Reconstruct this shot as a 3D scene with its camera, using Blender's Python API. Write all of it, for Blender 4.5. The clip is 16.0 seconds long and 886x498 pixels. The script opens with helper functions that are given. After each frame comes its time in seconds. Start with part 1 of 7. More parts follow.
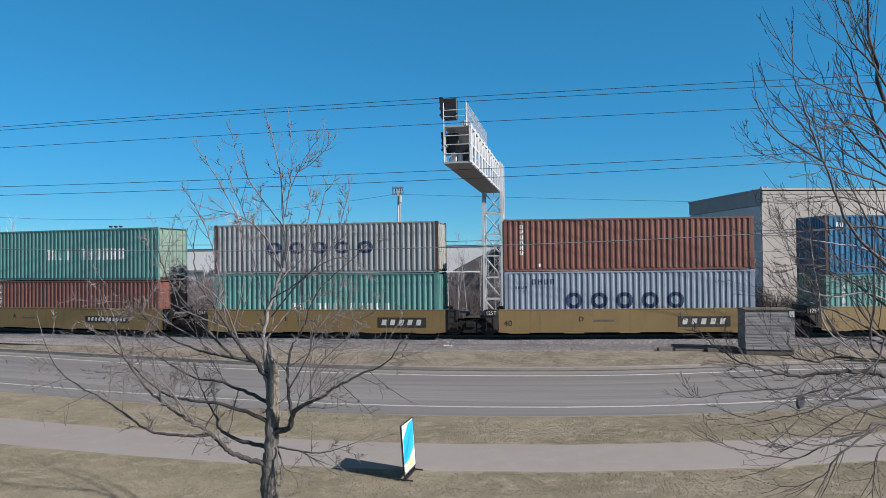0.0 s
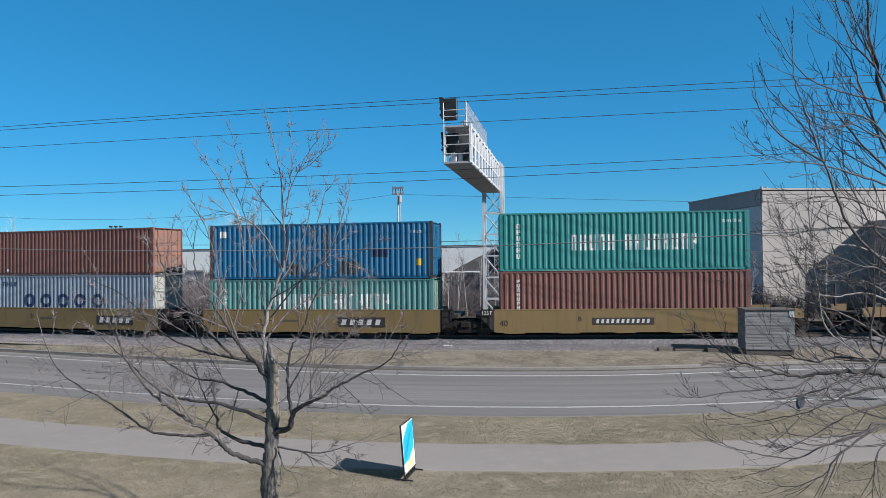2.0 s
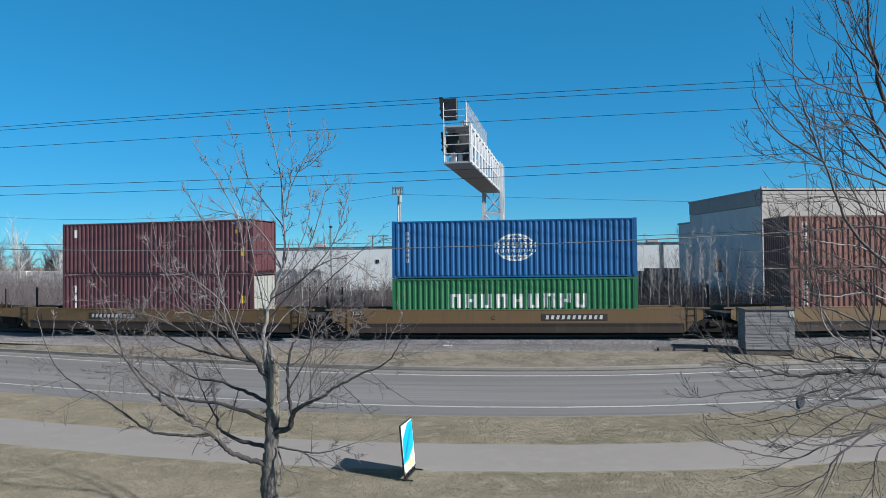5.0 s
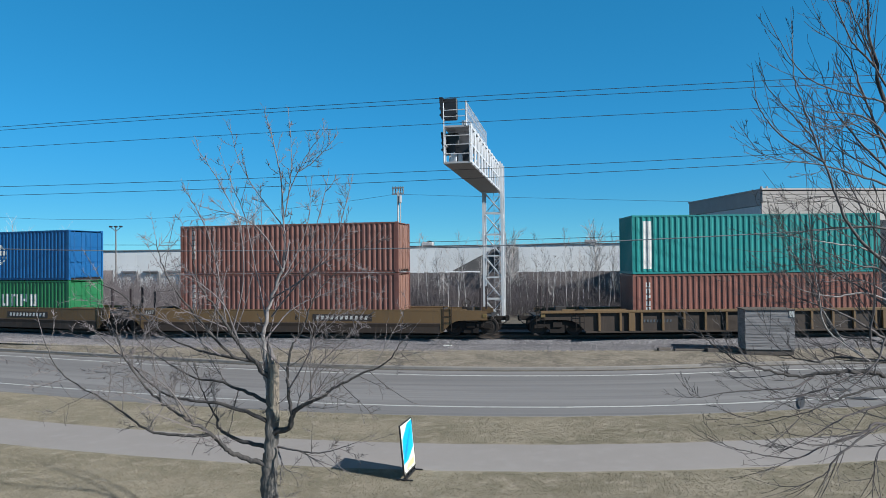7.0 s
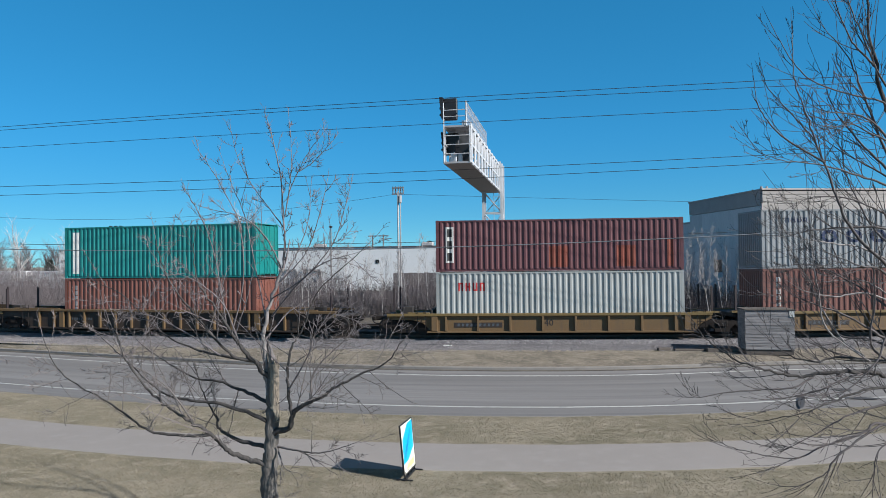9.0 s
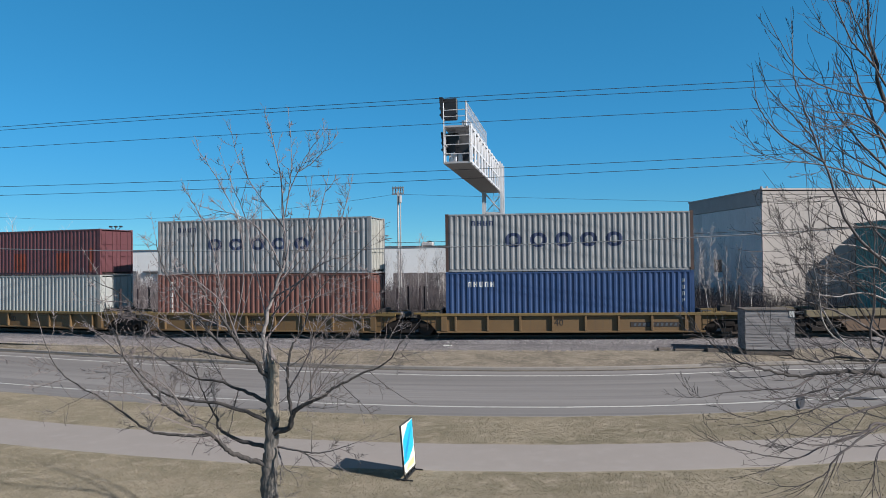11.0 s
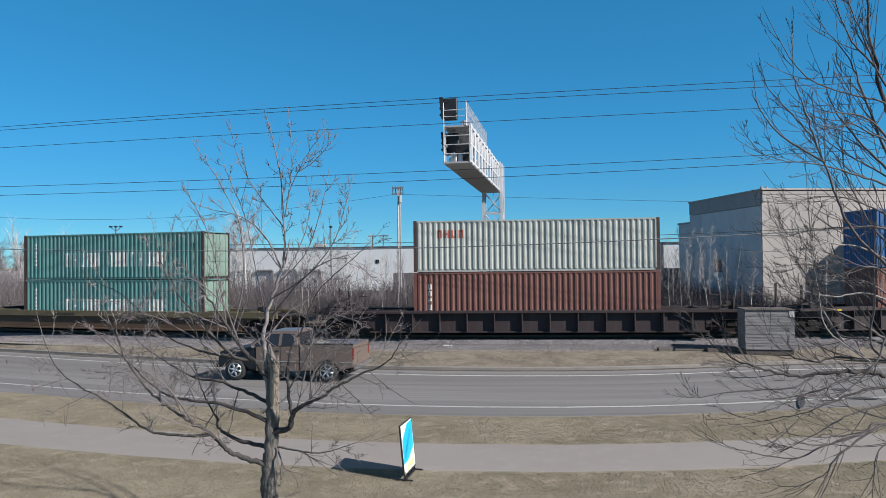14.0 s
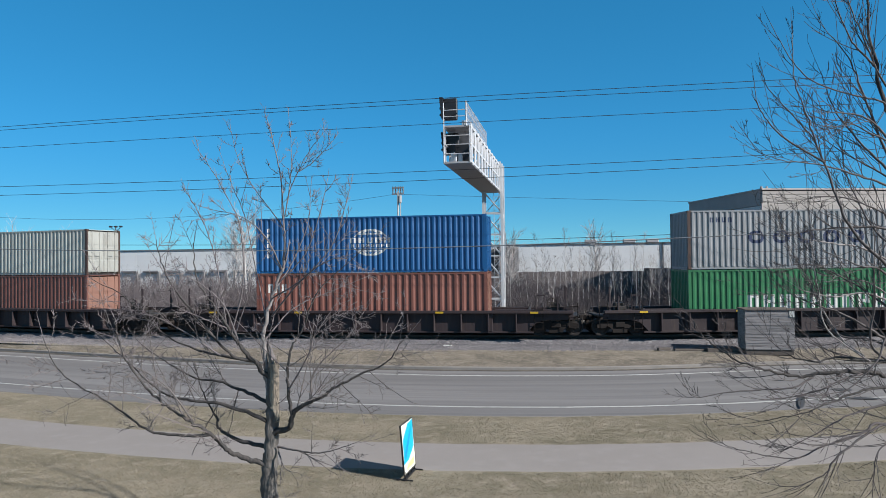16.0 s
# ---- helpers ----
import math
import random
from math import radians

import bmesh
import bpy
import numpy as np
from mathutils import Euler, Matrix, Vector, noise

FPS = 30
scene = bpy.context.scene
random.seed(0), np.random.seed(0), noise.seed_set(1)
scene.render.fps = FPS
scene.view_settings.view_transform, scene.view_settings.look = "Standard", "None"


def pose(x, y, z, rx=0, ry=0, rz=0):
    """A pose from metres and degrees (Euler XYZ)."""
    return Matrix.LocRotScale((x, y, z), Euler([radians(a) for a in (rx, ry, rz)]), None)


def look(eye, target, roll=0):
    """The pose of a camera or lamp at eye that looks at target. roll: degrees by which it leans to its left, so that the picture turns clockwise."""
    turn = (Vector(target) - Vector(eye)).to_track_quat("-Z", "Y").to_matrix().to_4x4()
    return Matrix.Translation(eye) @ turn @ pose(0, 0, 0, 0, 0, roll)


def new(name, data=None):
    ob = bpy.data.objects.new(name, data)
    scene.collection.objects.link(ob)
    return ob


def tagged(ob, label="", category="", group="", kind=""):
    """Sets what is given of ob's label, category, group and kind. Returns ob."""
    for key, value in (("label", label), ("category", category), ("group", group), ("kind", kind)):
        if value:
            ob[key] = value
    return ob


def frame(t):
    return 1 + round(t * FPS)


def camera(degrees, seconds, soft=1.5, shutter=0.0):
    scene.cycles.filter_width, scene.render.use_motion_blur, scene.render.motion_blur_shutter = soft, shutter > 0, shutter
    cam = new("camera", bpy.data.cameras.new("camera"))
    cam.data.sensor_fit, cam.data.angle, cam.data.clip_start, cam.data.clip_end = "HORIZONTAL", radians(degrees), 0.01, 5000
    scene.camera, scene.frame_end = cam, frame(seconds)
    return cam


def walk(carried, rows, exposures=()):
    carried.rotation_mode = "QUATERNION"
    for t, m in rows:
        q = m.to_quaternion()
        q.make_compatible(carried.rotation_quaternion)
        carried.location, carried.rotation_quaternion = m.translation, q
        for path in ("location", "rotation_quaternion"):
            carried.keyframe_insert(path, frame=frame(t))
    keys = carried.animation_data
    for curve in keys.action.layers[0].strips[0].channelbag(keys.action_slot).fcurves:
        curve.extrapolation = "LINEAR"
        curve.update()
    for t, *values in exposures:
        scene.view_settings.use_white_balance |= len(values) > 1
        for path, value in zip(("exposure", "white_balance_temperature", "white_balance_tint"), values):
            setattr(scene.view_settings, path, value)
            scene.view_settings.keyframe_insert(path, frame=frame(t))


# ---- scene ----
cam = camera(65.9, 16.0, soft=0.88)
walk(cam, [(0, look((0, 0, 4.550), (-5.134, 29.553, 5.083), -0.638)), (16, look((0, 0, 4.550), (-5.134, 29.553, 5.083), -0.638))], exposures=[(t, 0.8, k, g) for t, k, g in ((0, 6700, 11), (1.5, 6500, 10), (4, 6420, 7), (6.3, 6320, 6), (8, 6320, 6), (9, 6420, 8), (11.4, 6800, 12), (12.5, 6880, 14), (13.5, 6720, 12), (15, 6560, 9), (16, 6500, 9))])

# ---------------- light ----------------
SUN_EL, SUN_DIR = radians(32), Vector((0.94, -0.34, 0)).normalized()
world = bpy.data.worlds.new("sky")
scene.world = world
world.use_nodes = True
_nt = world.node_tree
_sky = _nt.nodes.new("ShaderNodeTexSky")
_sky.sky_type = "NISHITA"
_sky.sun_disc = False
_sky.sun_elevation = SUN_EL
_sky.sun_rotation = math.atan2(SUN_DIR.x, SUN_DIR.y)
_sky.altitude = 6000
_sky.air_density, _sky.dust_density, _sky.ozone_density = 1.0, 0.0, 4.0
_bg = _nt.nodes["Background"]
_hs = _nt.nodes.new("ShaderNodeHueSaturation")
_hs.inputs["Saturation"].default_value = 1.25
_nt.links.new(_sky.outputs[0], _hs.inputs["Color"])
_ga = _nt.nodes.new("ShaderNodeGamma")
_ga.inputs["Gamma"].default_value = 0.55
_ti = _nt.nodes.new("ShaderNodeVectorMath")
_ti.operation = "MULTIPLY"
_ti.inputs[1].default_value = (0.41, 1.04, 1.225)
_nt.links.new(_hs.outputs[0], _ga.inputs["Color"])
_nt.links.new(_ga.outputs[0], _ti.inputs[0])
# the blue pales overhead: haze added above the view to keep shade neutral
_tc = _nt.nodes.new("ShaderNodeTexCoord")
_sx = _nt.nodes.new("ShaderNodeSeparateXYZ")
_nt.links.new(_tc.outputs["Generated"], _sx.inputs[0])
_hz = _nt.nodes.new("ShaderNodeMapRange")
_hz.interpolation_type = "SMOOTHSTEP"
_hz.inputs[1].default_value, _hz.inputs[2].default_value = 0.40, 0.92
_hz.inputs[3].default_value, _hz.inputs[4].default_value = 0.0, 0.95
_nt.links.new(_sx.outputs["Z"], _hz.inputs[0])
_bw = _nt.nodes.new("ShaderNodeRGBToBW")
_nt.links.new(_ti.outputs[0], _bw.inputs[0])
# haze dulls the blue towards the horizon
_lo = _nt.nodes.new("ShaderNodeMapRange")
_lo.interpolation_type = "SMOOTHSTEP"
_lo.inputs[1].default_value, _lo.inputs[2].default_value = 0.0, 0.20
_lo.inputs[3].default_value, _lo.inputs[4].default_value = 1.0, 0.0
_nt.links.new(_sx.outputs["Z"], _lo.inputs[0])
_hm = _nt.nodes.new("ShaderNodeMix")
_hm.data_type = "RGBA"
_hm.blend_type = "MULTIPLY"
_nt.links.new(_lo.outputs[0], _hm.inputs[0])
_nt.links.new(_ti.outputs[0], _hm.inputs[6])
_hm.inputs[7].default_value = (1.12, 0.89, 0.80, 1)
_mx = _nt.nodes.new("ShaderNodeMix")
_mx.data_type = "RGBA"
_nt.links.new(_hz.outputs[0], _mx.inputs[0])
_nt.links.new(_hm.outputs[2], _mx.inputs[6])
_nt.links.new(_bw.outputs[0], _mx.inputs[7])
_nt.links.new(_mx.outputs[2], _bg.inputs[0])
_bg.inputs[1].default_value = 0.143
_sun = bpy.data.lights.new("sun", "SUN")
_sun.energy, _sun.angle, _sun.color = 4.4, radians(0.53), (1.0, 0.965, 0.93)
sun = new("sun", _sun)
sun.matrix_world = look(Vector((0, 0, 60)) + Vector((SUN_DIR.x, SUN_DIR.y, math.tan(SUN_EL))) * 50, (0, 0, 60))


# ---------------- materials ----------------
def srgb(r, g, b):
    return tuple((c / 255 / 12.92) if c < 10 else (((c / 255) + 0.055) / 1.055) ** 2.4 for c in (r, g, b))


def mat(name, rgb, rough=0.6, metal=0.0, vary=0.18, scale=3.0, fine=60.0, bump=0.15, dirt=0.0, dirt_rgb=(0.06, 0.045, 0.03),
        streak=False, rnd=0.06, stretch=(1, 1, 1), bump_dist=0.01, spec=0.5):
    m = bpy.data.materials.new(name)
    m.use_nodes = True
    nt = m.node_tree
    N, L = nt.nodes, nt.links
    b = N["Principled BSDF"]
    tc = N.new("ShaderNodeTexCoord")
    oi = N.new("ShaderNodeObjectInfo")
    off = N.new("ShaderNodeVectorMath")
    off.operation = "MULTIPLY_ADD"
    mp = N.new("ShaderNodeMapping")
    mp.inputs["Scale"].default_value = stretch
    comb = N.new("ShaderNodeCombineXYZ")
    for i in range(3):
        L.new(oi.outputs["Random"], comb.inputs[i])
    L.new(comb.outputs[0], off.inputs[0])
    off.inputs[1].default_value = (37, 23, 11)
    L.new(tc.outputs["Object"], off.inputs[2])
    L.new(off.outputs[0], mp.inputs[0])
    n1 = N.new("ShaderNodeTexNoise")
    n1.inputs["Scale"].default_value, n1.inputs["Detail"].default_value = scale, 5
    n2 = N.new("ShaderNodeTexNoise")
    n2.inputs["Scale"].default_value, n2.inputs["Detail"].default_value = fine, 3
    L.new(mp.outputs[0], n1.inputs[0])
    L.new(mp.outputs[0], n2.inputs[0])
    # brightness variation at two scales
    a1 = N.new("ShaderNodeMath")
    a1.operation = "ADD"
    L.new(n1.outputs[0], a1.inputs[0])
    L.new(n2.outputs[0], a1.inputs[1])
    mr = N.new("ShaderNodeMapRange")
    mr.inputs[1].default_value, mr.inputs[2].default_value = 0.6, 1.4
    mr.inputs[3].default_value, mr.inputs[4].default_value = 1 - vary, 1 + vary
    L.new(a1.outputs[0], mr.inputs[0])
    r2 = N.new("ShaderNodeMapRange")
    r2.inputs[3].default_value, r2.inputs[4].default_value = 1 - rnd, 1 + rnd
    L.new(oi.outputs["Random"], r2.inputs[0])
    mu = N.new("ShaderNodeMath")
    mu.operation = "MULTIPLY"
    L.new(mr.outputs[0], mu.inputs[0])
    L.new(r2.outputs[0], mu.inputs[1])
    col = N.new("ShaderNodeVectorMath")
    col.operation = "SCALE"
    col.inputs[0].default_value = rgb
    L.new(mu.outputs[0], col.inputs["Scale"])
    last = col.outputs[0]
    if dirt:
        n3 = N.new("ShaderNodeTexNoise")
        n3.inputs["Scale"].default_value, n3.inputs["Detail"].default_value = 1.6, 8
        n3.inputs["Roughness"].default_value = 0.65
        mp3 = N.new("ShaderNodeMapping")
        mp3.inputs["Scale"].default_value = (3.5, 3.5, 0.35) if streak else (1, 1, 1)
        L.new(off.outputs[0], mp3.inputs[0])
        L.new(mp3.outputs[0], n3.inputs[0])
        r3 = N.new("ShaderNodeMapRange")
        r3.inputs[1].default_value, r3.inputs[2].default_value = 0.52, 0.78
        r3.inputs[3].default_value, r3.inputs[4].default_value = 0.0, dirt
        L.new(n3.outputs[0], r3.inputs[0])
        mx = N.new("ShaderNodeMix")
        mx.data_type = "RGBA"
        L.new(r3.outputs[0], mx.inputs[0])
        L.new(last, mx.inputs[6])
        mx.inputs[7].default_value = (*dirt_rgb, 1)
        last = mx.outputs[2]
    L.new(last, b.inputs["Base Color"])
    rr = N.new("ShaderNodeMapRange")
    rr.inputs[3].default_value, rr.inputs[4].default_value = max(0.05, rough - 0.12), min(1, rough + 0.12)
    L.new(n1.outputs[0], rr.inputs[0])
    L.new(rr.outputs[0], b.inputs["Roughness"])
    b.inputs["Metallic"].default_value = metal
    b.inputs["Specular IOR Level"].default_value = spec
    if bump:
        bp = N.new("ShaderNodeBump")
        bp.inputs["Strength"].default_value, bp.inputs["Distance"].default_value = bump, bump_dist
        L.new(n2.outputs[0], bp.inputs["Height"])
        L.new(bp.outputs[0], b.inputs["Normal"])
    return m


def blend_mat(name, a, b_, c, s1, s2, rough=0.95, bump=0.6, bump_dist=0.03, lo=0.4, hi=0.6, stretch=(1, 1, 1), speck=0.35, s3=40.0, coord="Object"):
    """Three colours mixed by a broad and a fine noise, for ground."""
    m = bpy.data.materials.new(name)
    m.use_nodes = True
    nt = m.node_tree
    N, L = nt.nodes, nt.links
    p = N["Principled BSDF"]
    tc = N.new("ShaderNodeTexCoord")
    mp = N.new("ShaderNodeMapping")
    mp.inputs["Scale"].default_value = stretch
    L.new(tc.outputs[coord], mp.inputs[0])
    outs = []
    for s, d in ((s1, 6), (s2, 6), (s3, 4)):
        n = N.new("ShaderNodeTexNoise")
        n.inputs["Scale"].default_value, n.inputs["Detail"].default_value, n.inputs["Roughness"].default_value = s, d, 0.62
        L.new(mp.outputs[0], n.inputs[0])
        outs.append(n.outputs[0])
    last = None
    for o, col, (l0, h0) in ((outs[0], b_, (lo, hi)), (outs[1], c, (0.5, 0.72))):
        r = N.new("ShaderNodeMapRange")
        r.inputs[1].default_value, r.inputs[2].default_value = l0, h0
        L.new(o, r.inputs[0])
        mx = N.new("ShaderNodeMix")
        mx.data_type = "RGBA"
        L.new(r.outputs[0], mx.inputs[0])
        if last is None:
            mx.inputs[6].default_value = (*a, 1)
        else:
            L.new(last, mx.inputs[6])
        mx.inputs[7].default_value = (*col, 1)
        last = mx.outputs[2]
    r = N.new("ShaderNodeMapRange")
    r.inputs[1].default_value, r.inputs[2].default_value = 0.3, 0.7
    r.inputs[3].default_value, r.inputs[4].default_value = 1 - speck, 1 + speck
    L.new(outs[2], r.inputs[0])
    sc = N.new("ShaderNodeVectorMath")
    sc.operation = "SCALE"
    L.new(last, sc.inputs[0])
    L.new(r.outputs[0], sc.inputs["Scale"])
    L.new(sc.outputs[0], p.inputs["Base Color"])
    p.inputs["Roughness"].default_value = rough
    p.inputs["Specular IOR Level"].default_value = 0.25
    bp = N.new("ShaderNodeBump")
    bp.inputs["Strength"].default_value, bp.inputs["Distance"].default_value = bump, bump_dist
    L.new(outs[2], bp.inputs["Height"])
    L.new(bp.outputs[0], p.inputs["Normal"])
    return m


def paint(name, r, g, b, dirt=0.35, rough=0.5, vary=0.12):
    return mat(name, tuple(0.44 * c + 0.004 for c in srgb(r, g, b)), rough, 0, vary, 1.2, 25, 0.05, dirt, (0.075, 0.05, 0.035), streak=True, rnd=0.04)


def marking(r, g, b):
    """Faded paint of printed marks."""
    return tuple(0.54 * c for c in srgb(r, g, b))


M_GRASS = blend_mat("dry_grass", (0.224, 0.194, 0.145), (0.151, 0.133, 0.094), (0.292, 0.254, 0.198), 0.45, 2.2, s3=40.0, speck=0.26, bump=0.35)
M_VERGE = blend_mat("verge_dirt", (0.200, 0.172, 0.138), (0.118, 0.102, 0.083), (0.27, 0.238, 0.195), 0.9, 5.0, s3=28.0, speck=0.6, bump=0.8)
M_ASPHALT = blend_mat("asphalt", (0.150, 0.144, 0.144), (0.192, 0.184, 0.183), (0.118, 0.113, 0.115), 0.55, 1.7, lo=0.44, hi=0.56, rough=0.85, bump=0.25, bump_dist=0.006,
                      stretch=(0.03, 1.0, 1.0), speck=0.10, s3=90.0, coord="UV")
M_PATH = blend_mat("path_concrete", (0.246, 0.223, 0.211), (0.234, 0.212, 0.200), (0.258, 0.236, 0.224), 0.4, 2.0, rough=0.88, bump=0.2, bump_dist=0.005, speck=0.08, s3=70.0)
M_GUTTER = blend_mat("gutter_dark", (0.085, 0.075, 0.066), (0.06, 0.053, 0.048), (0.14, 0.12, 0.10), 0.5, 3.0, speck=0.3)
M_KERB = mat("kerb_concrete", (0.195, 0.178, 0.163), 0.9, vary=0.15, scale=2, fine=30, dirt=0.4)
M_LINE = mat("road_paint", (0.36, 0.355, 0.345), 0.7, vary=0.25, scale=5, fine=40, dirt=0.85, dirt_rgb=(0.2, 0.19, 0.18))
M_BALLAST = blend_mat("ballast_stone", (0.155, 0.146, 0.152), (0.11, 0.103, 0.109), (0.23, 0.215, 0.216), 0.6, 8.0, s3=22.0, speck=0.6, bump=1.0, bump_dist=0.05)
M_TAR = mat("tar_patch", (0.045, 0.045, 0.05), 0.7, vary=0.3)
M_STEEL_RAIL = mat("rail_steel", (0.06, 0.047, 0.04), 0.6, 0.3, vary=0.2)
M_TIE = mat("tie_wood", (0.085, 0.07, 0.06), 0.9, vary=0.3, scale=4)
M_GALV = mat("galvanised_steel", (0.50, 0.505, 0.52), 0.5, 0.15, vary=0.12, scale=4, fine=40)
M_GALV_DARK = mat("grey_grating", (0.34, 0.34, 0.355), 0.7, 0.3)
M_BLACK = mat("black_housing", (0.012, 0.012, 0.014), 0.5, vary=0.2)
M_LENS = mat("dark_lens", (0.02, 0.02, 0.022), 0.12, vary=0.0, bump=0)
M_WIRE = mat("cable_black", (0.008, 0.009, 0.011), 0.6, vary=0.1)
M_WIRE_GREY = mat("cable_grey", (0.13, 0.14, 0.155), 0.6, 0.0)
M_UNDER = mat("sooty_steel", (0.018, 0.015, 0.014), 0.9, 0.0, spec=0.2, vary=0.35, scale=5, dirt=0.4, dirt_rgb=(0.04, 0.03, 0.024))
M_WHEEL = mat("wheel_steel", (0.022, 0.017, 0.015), 0.7, 0.2, vary=0.3)
M_DECAL_W = mat("white_marking", marking(232, 232, 228), 0.6, vary=0.15, scale=2, fine=15, dirt=0.5, dirt_rgb=(0.3, 0.3, 0.28), streak=True)
M_DECAL_NAVY = mat("navy_marking", marking(24, 48, 92), 0.6, vary=0.15)
M_DECAL_RED = mat("red_marking", marking(200, 40, 42), 0.6, vary=0.15)
M_DECAL_RUST = mat("faded_red_marking", marking(196, 96, 70), 0.65, vary=0.2)
M_DECAL_BLACK = mat("black_marking", marking(38, 34, 34), 0.6, vary=0.15)
M_DECAL_YELLOW = mat("yellow_label", marking(232, 190, 40), 0.6, vary=0.1)
M_DECAL_ORANGE = mat("orange_repaint", srgb(104, 45, 30), 0.6, vary=0.2, dirt=0.3, streak=True)
M_DECAL_BUFF = mat("grey_repaint", srgb(62, 68, 74), 0.7, vary=0.3, dirt=0.3, streak=True)
M_TABLET = mat("brown_black_plate", srgb(44, 36, 33), 0.6, vary=0.15)
M_BARK = mat("bark", (0.050, 0.045, 0.043), 0.95, vary=0.55, scale=6, fine=35, bump=0.8, bump_dist=0.02, stretch=(1, 1, 0.25))
M_TWIG = mat("twig_bark", (0.135, 0.117, 0.113), 0.9, vary=0.35, scale=1.5, fine=20, bump=0.0)
M_TRUNK = mat("grey_trunk_bark", (0.10, 0.091, 0.084), 0.95, vary=0.6, scale=5, fine=30, bump=0.9, bump_dist=0.02, stretch=(1, 1, 0.3), dirt=0.6, dirt_rgb=(0.045, 0.04, 0.037))
M_LEADER = mat("pale_smooth_bark", (0.215, 0.195, 0.19), 0.9, vary=0.45, scale=5, fine=25, bump=0.3, dirt=0.45, dirt_rgb=(0.07, 0.062, 0.06))
M_UPPER = mat("upper_shoot_bark", (0.15, 0.13, 0.133), 0.85, vary=0.4, scale=3, fine=20, bump=0)
M_TWIG_DARK = mat("dark_twig_bark", (0.084, 0.073, 0.073), 0.9, vary=0.35, scale=1.5, fine=20, bump=0.0)
M_STUB = mat("bare_wood", (0.25, 0.21, 0.165), 0.9, vary=0.45, scale=6, fine=25, stretch=(3, 3, 0.5), bump=0.6, dirt=0.5, streak=True)


# ---------------- mesh helpers ----------------
def mesh_of(name, bm, m=None, smooth=False):
    bmesh.ops.recalc_face_normals(bm, faces=bm.faces[:])
    me = bpy.data.meshes.new(name)
    bm.to_mesh(me)
    bm.free()
    me.materials.append(m)
    if smooth:
        me.polygons.foreach_set("use_smooth", [True] * len(me.polygons))
    return me


def use(name, me, parent=None, m=None, at=None, label=""):
    """An object on a shared mesh, with its own material if one is given."""
    ob = new(name, me)
    if m is not None:
        ob.material_slots[0].link = "OBJECT"
        ob.material_slots[0].material = m
    if parent is not None:
        ob.parent = parent
    if at is not None:
        ob.matrix_basis = at
    if label:
        ob["label"] = label
    return ob


def part(name, bm, m, parent=None, label="", smooth=False, at=None):
    return use(name, mesh_of(name, bm, m, smooth), parent, None, at, label)


def thing(name, label, category, group="", at=None, kind=""):
    ob = new(name)
    ob.empty_display_size = 0.3
    if at is not None:
        ob.matrix_basis = at
    return tagged(ob, label, category, group, kind)


def box(bm, x0, x1, y0, y1, z0, z1, bevel=0.0):
    geo = bmesh.ops.create_cube(bm, size=1.0)
    vs = geo["verts"]
    for v in vs:
        v.co = Vector((x0 + (v.co.x + 0.5) * (x1 - x0), y0 + (v.co.y + 0.5) * (y1 - y0), z0 + (v.co.z + 0.5) * (z1 - z0)))
    if bevel:
        es = {e for v in vs for e in v.link_edges}
        bmesh.ops.bevel(bm, geom=list(es), offset=bevel, segments=1, affect="EDGES")
    return bm


def boxm(x0, x1, y0, y1, z0, z1, bevel=0.0):
    return box(bmesh.new(), x0, x1, y0, y1, z0, z1, bevel)


def prism(bm, pts, y0, y1, axis="y"):
    """A polygon in x and z drawn out along y (or in y and z along x)."""
    def co(a, b, c):
        return (a, c, b) if axis == "y" else (c, a, b)
    lo = [bm.verts.new(co(a, b, y0)) for a, b in pts]
    hi = [bm.verts.new(co(a, b, y1)) for a, b in pts]
    n = len(pts)
    bm.faces.new(lo)
    bm.faces.new(hi[::-1])
    for i in range(n):
        bm.faces.new((lo[i], lo[(i + 1) % n], hi[(i + 1) % n], hi[i]))
    return bm


def rod(bm, a, b, r, n=6, r2=None):
    """A round bar from a to b."""
    a, b = Vector(a), Vector(b)
    d = (b - a).normalized()
    u = d.orthogonal().normalized()
    w = d.cross(u)
    r2 = r if r2 is None else r2
    ra = [bm.verts.new(a + (u * math.cos(t) + w * math.sin(t)) * r) for t in (2 * math.pi * k / n for k in range(n))]
    rb = [bm.verts.new(b + (u * math.cos(t) + w * math.sin(t)) * r2) for t in (2 * math.pi * k / n for k in range(n))]
    for k in range(n):
        bm.faces.new((ra[k], ra[(k + 1) % n], rb[(k + 1) % n], rb[k]))
    bm.faces.new(ra[::-1])
    bm.faces.new(rb)
    return bm


def bar(bm, a, b, w):
    """A square bar from a to b."""
    return rod(bm, a, b, w * 0.707, 4)


def lathe(bm, prof, axis="y", n=20):
    """A profile of (radius, along) turned round the axis."""
    rings = []
    for r, h in prof:
        ring = []
        for k in range(n):
            t = 2 * math.pi * k / n
            c, s = r * math.cos(t), r * math.sin(t)
            ring.append(bm.verts.new((c, h, s) if axis == "y" else (c, s, h)))
        rings.append(ring)
    for i in range(len(rings) - 1):
        for k in range(n):
            bm.faces.new((rings[i][k], rings[i][(k + 1) % n], rings[i + 1][(k + 1) % n], rings[i + 1][k]))
    bm.faces.new(rings[0][::-1])
    bm.faces.new(rings[-1])
    return bm


def raw(name, V, F, m, parent=None, smooth=False):
    me = bpy.data.meshes.new(name)
    me.from_pydata(V, [], F)
    me.materials.append(m)
    if smooth:
        me.polygons.foreach_set("use_smooth", [True] * len(me.polygons))
    return use(name, me, parent)


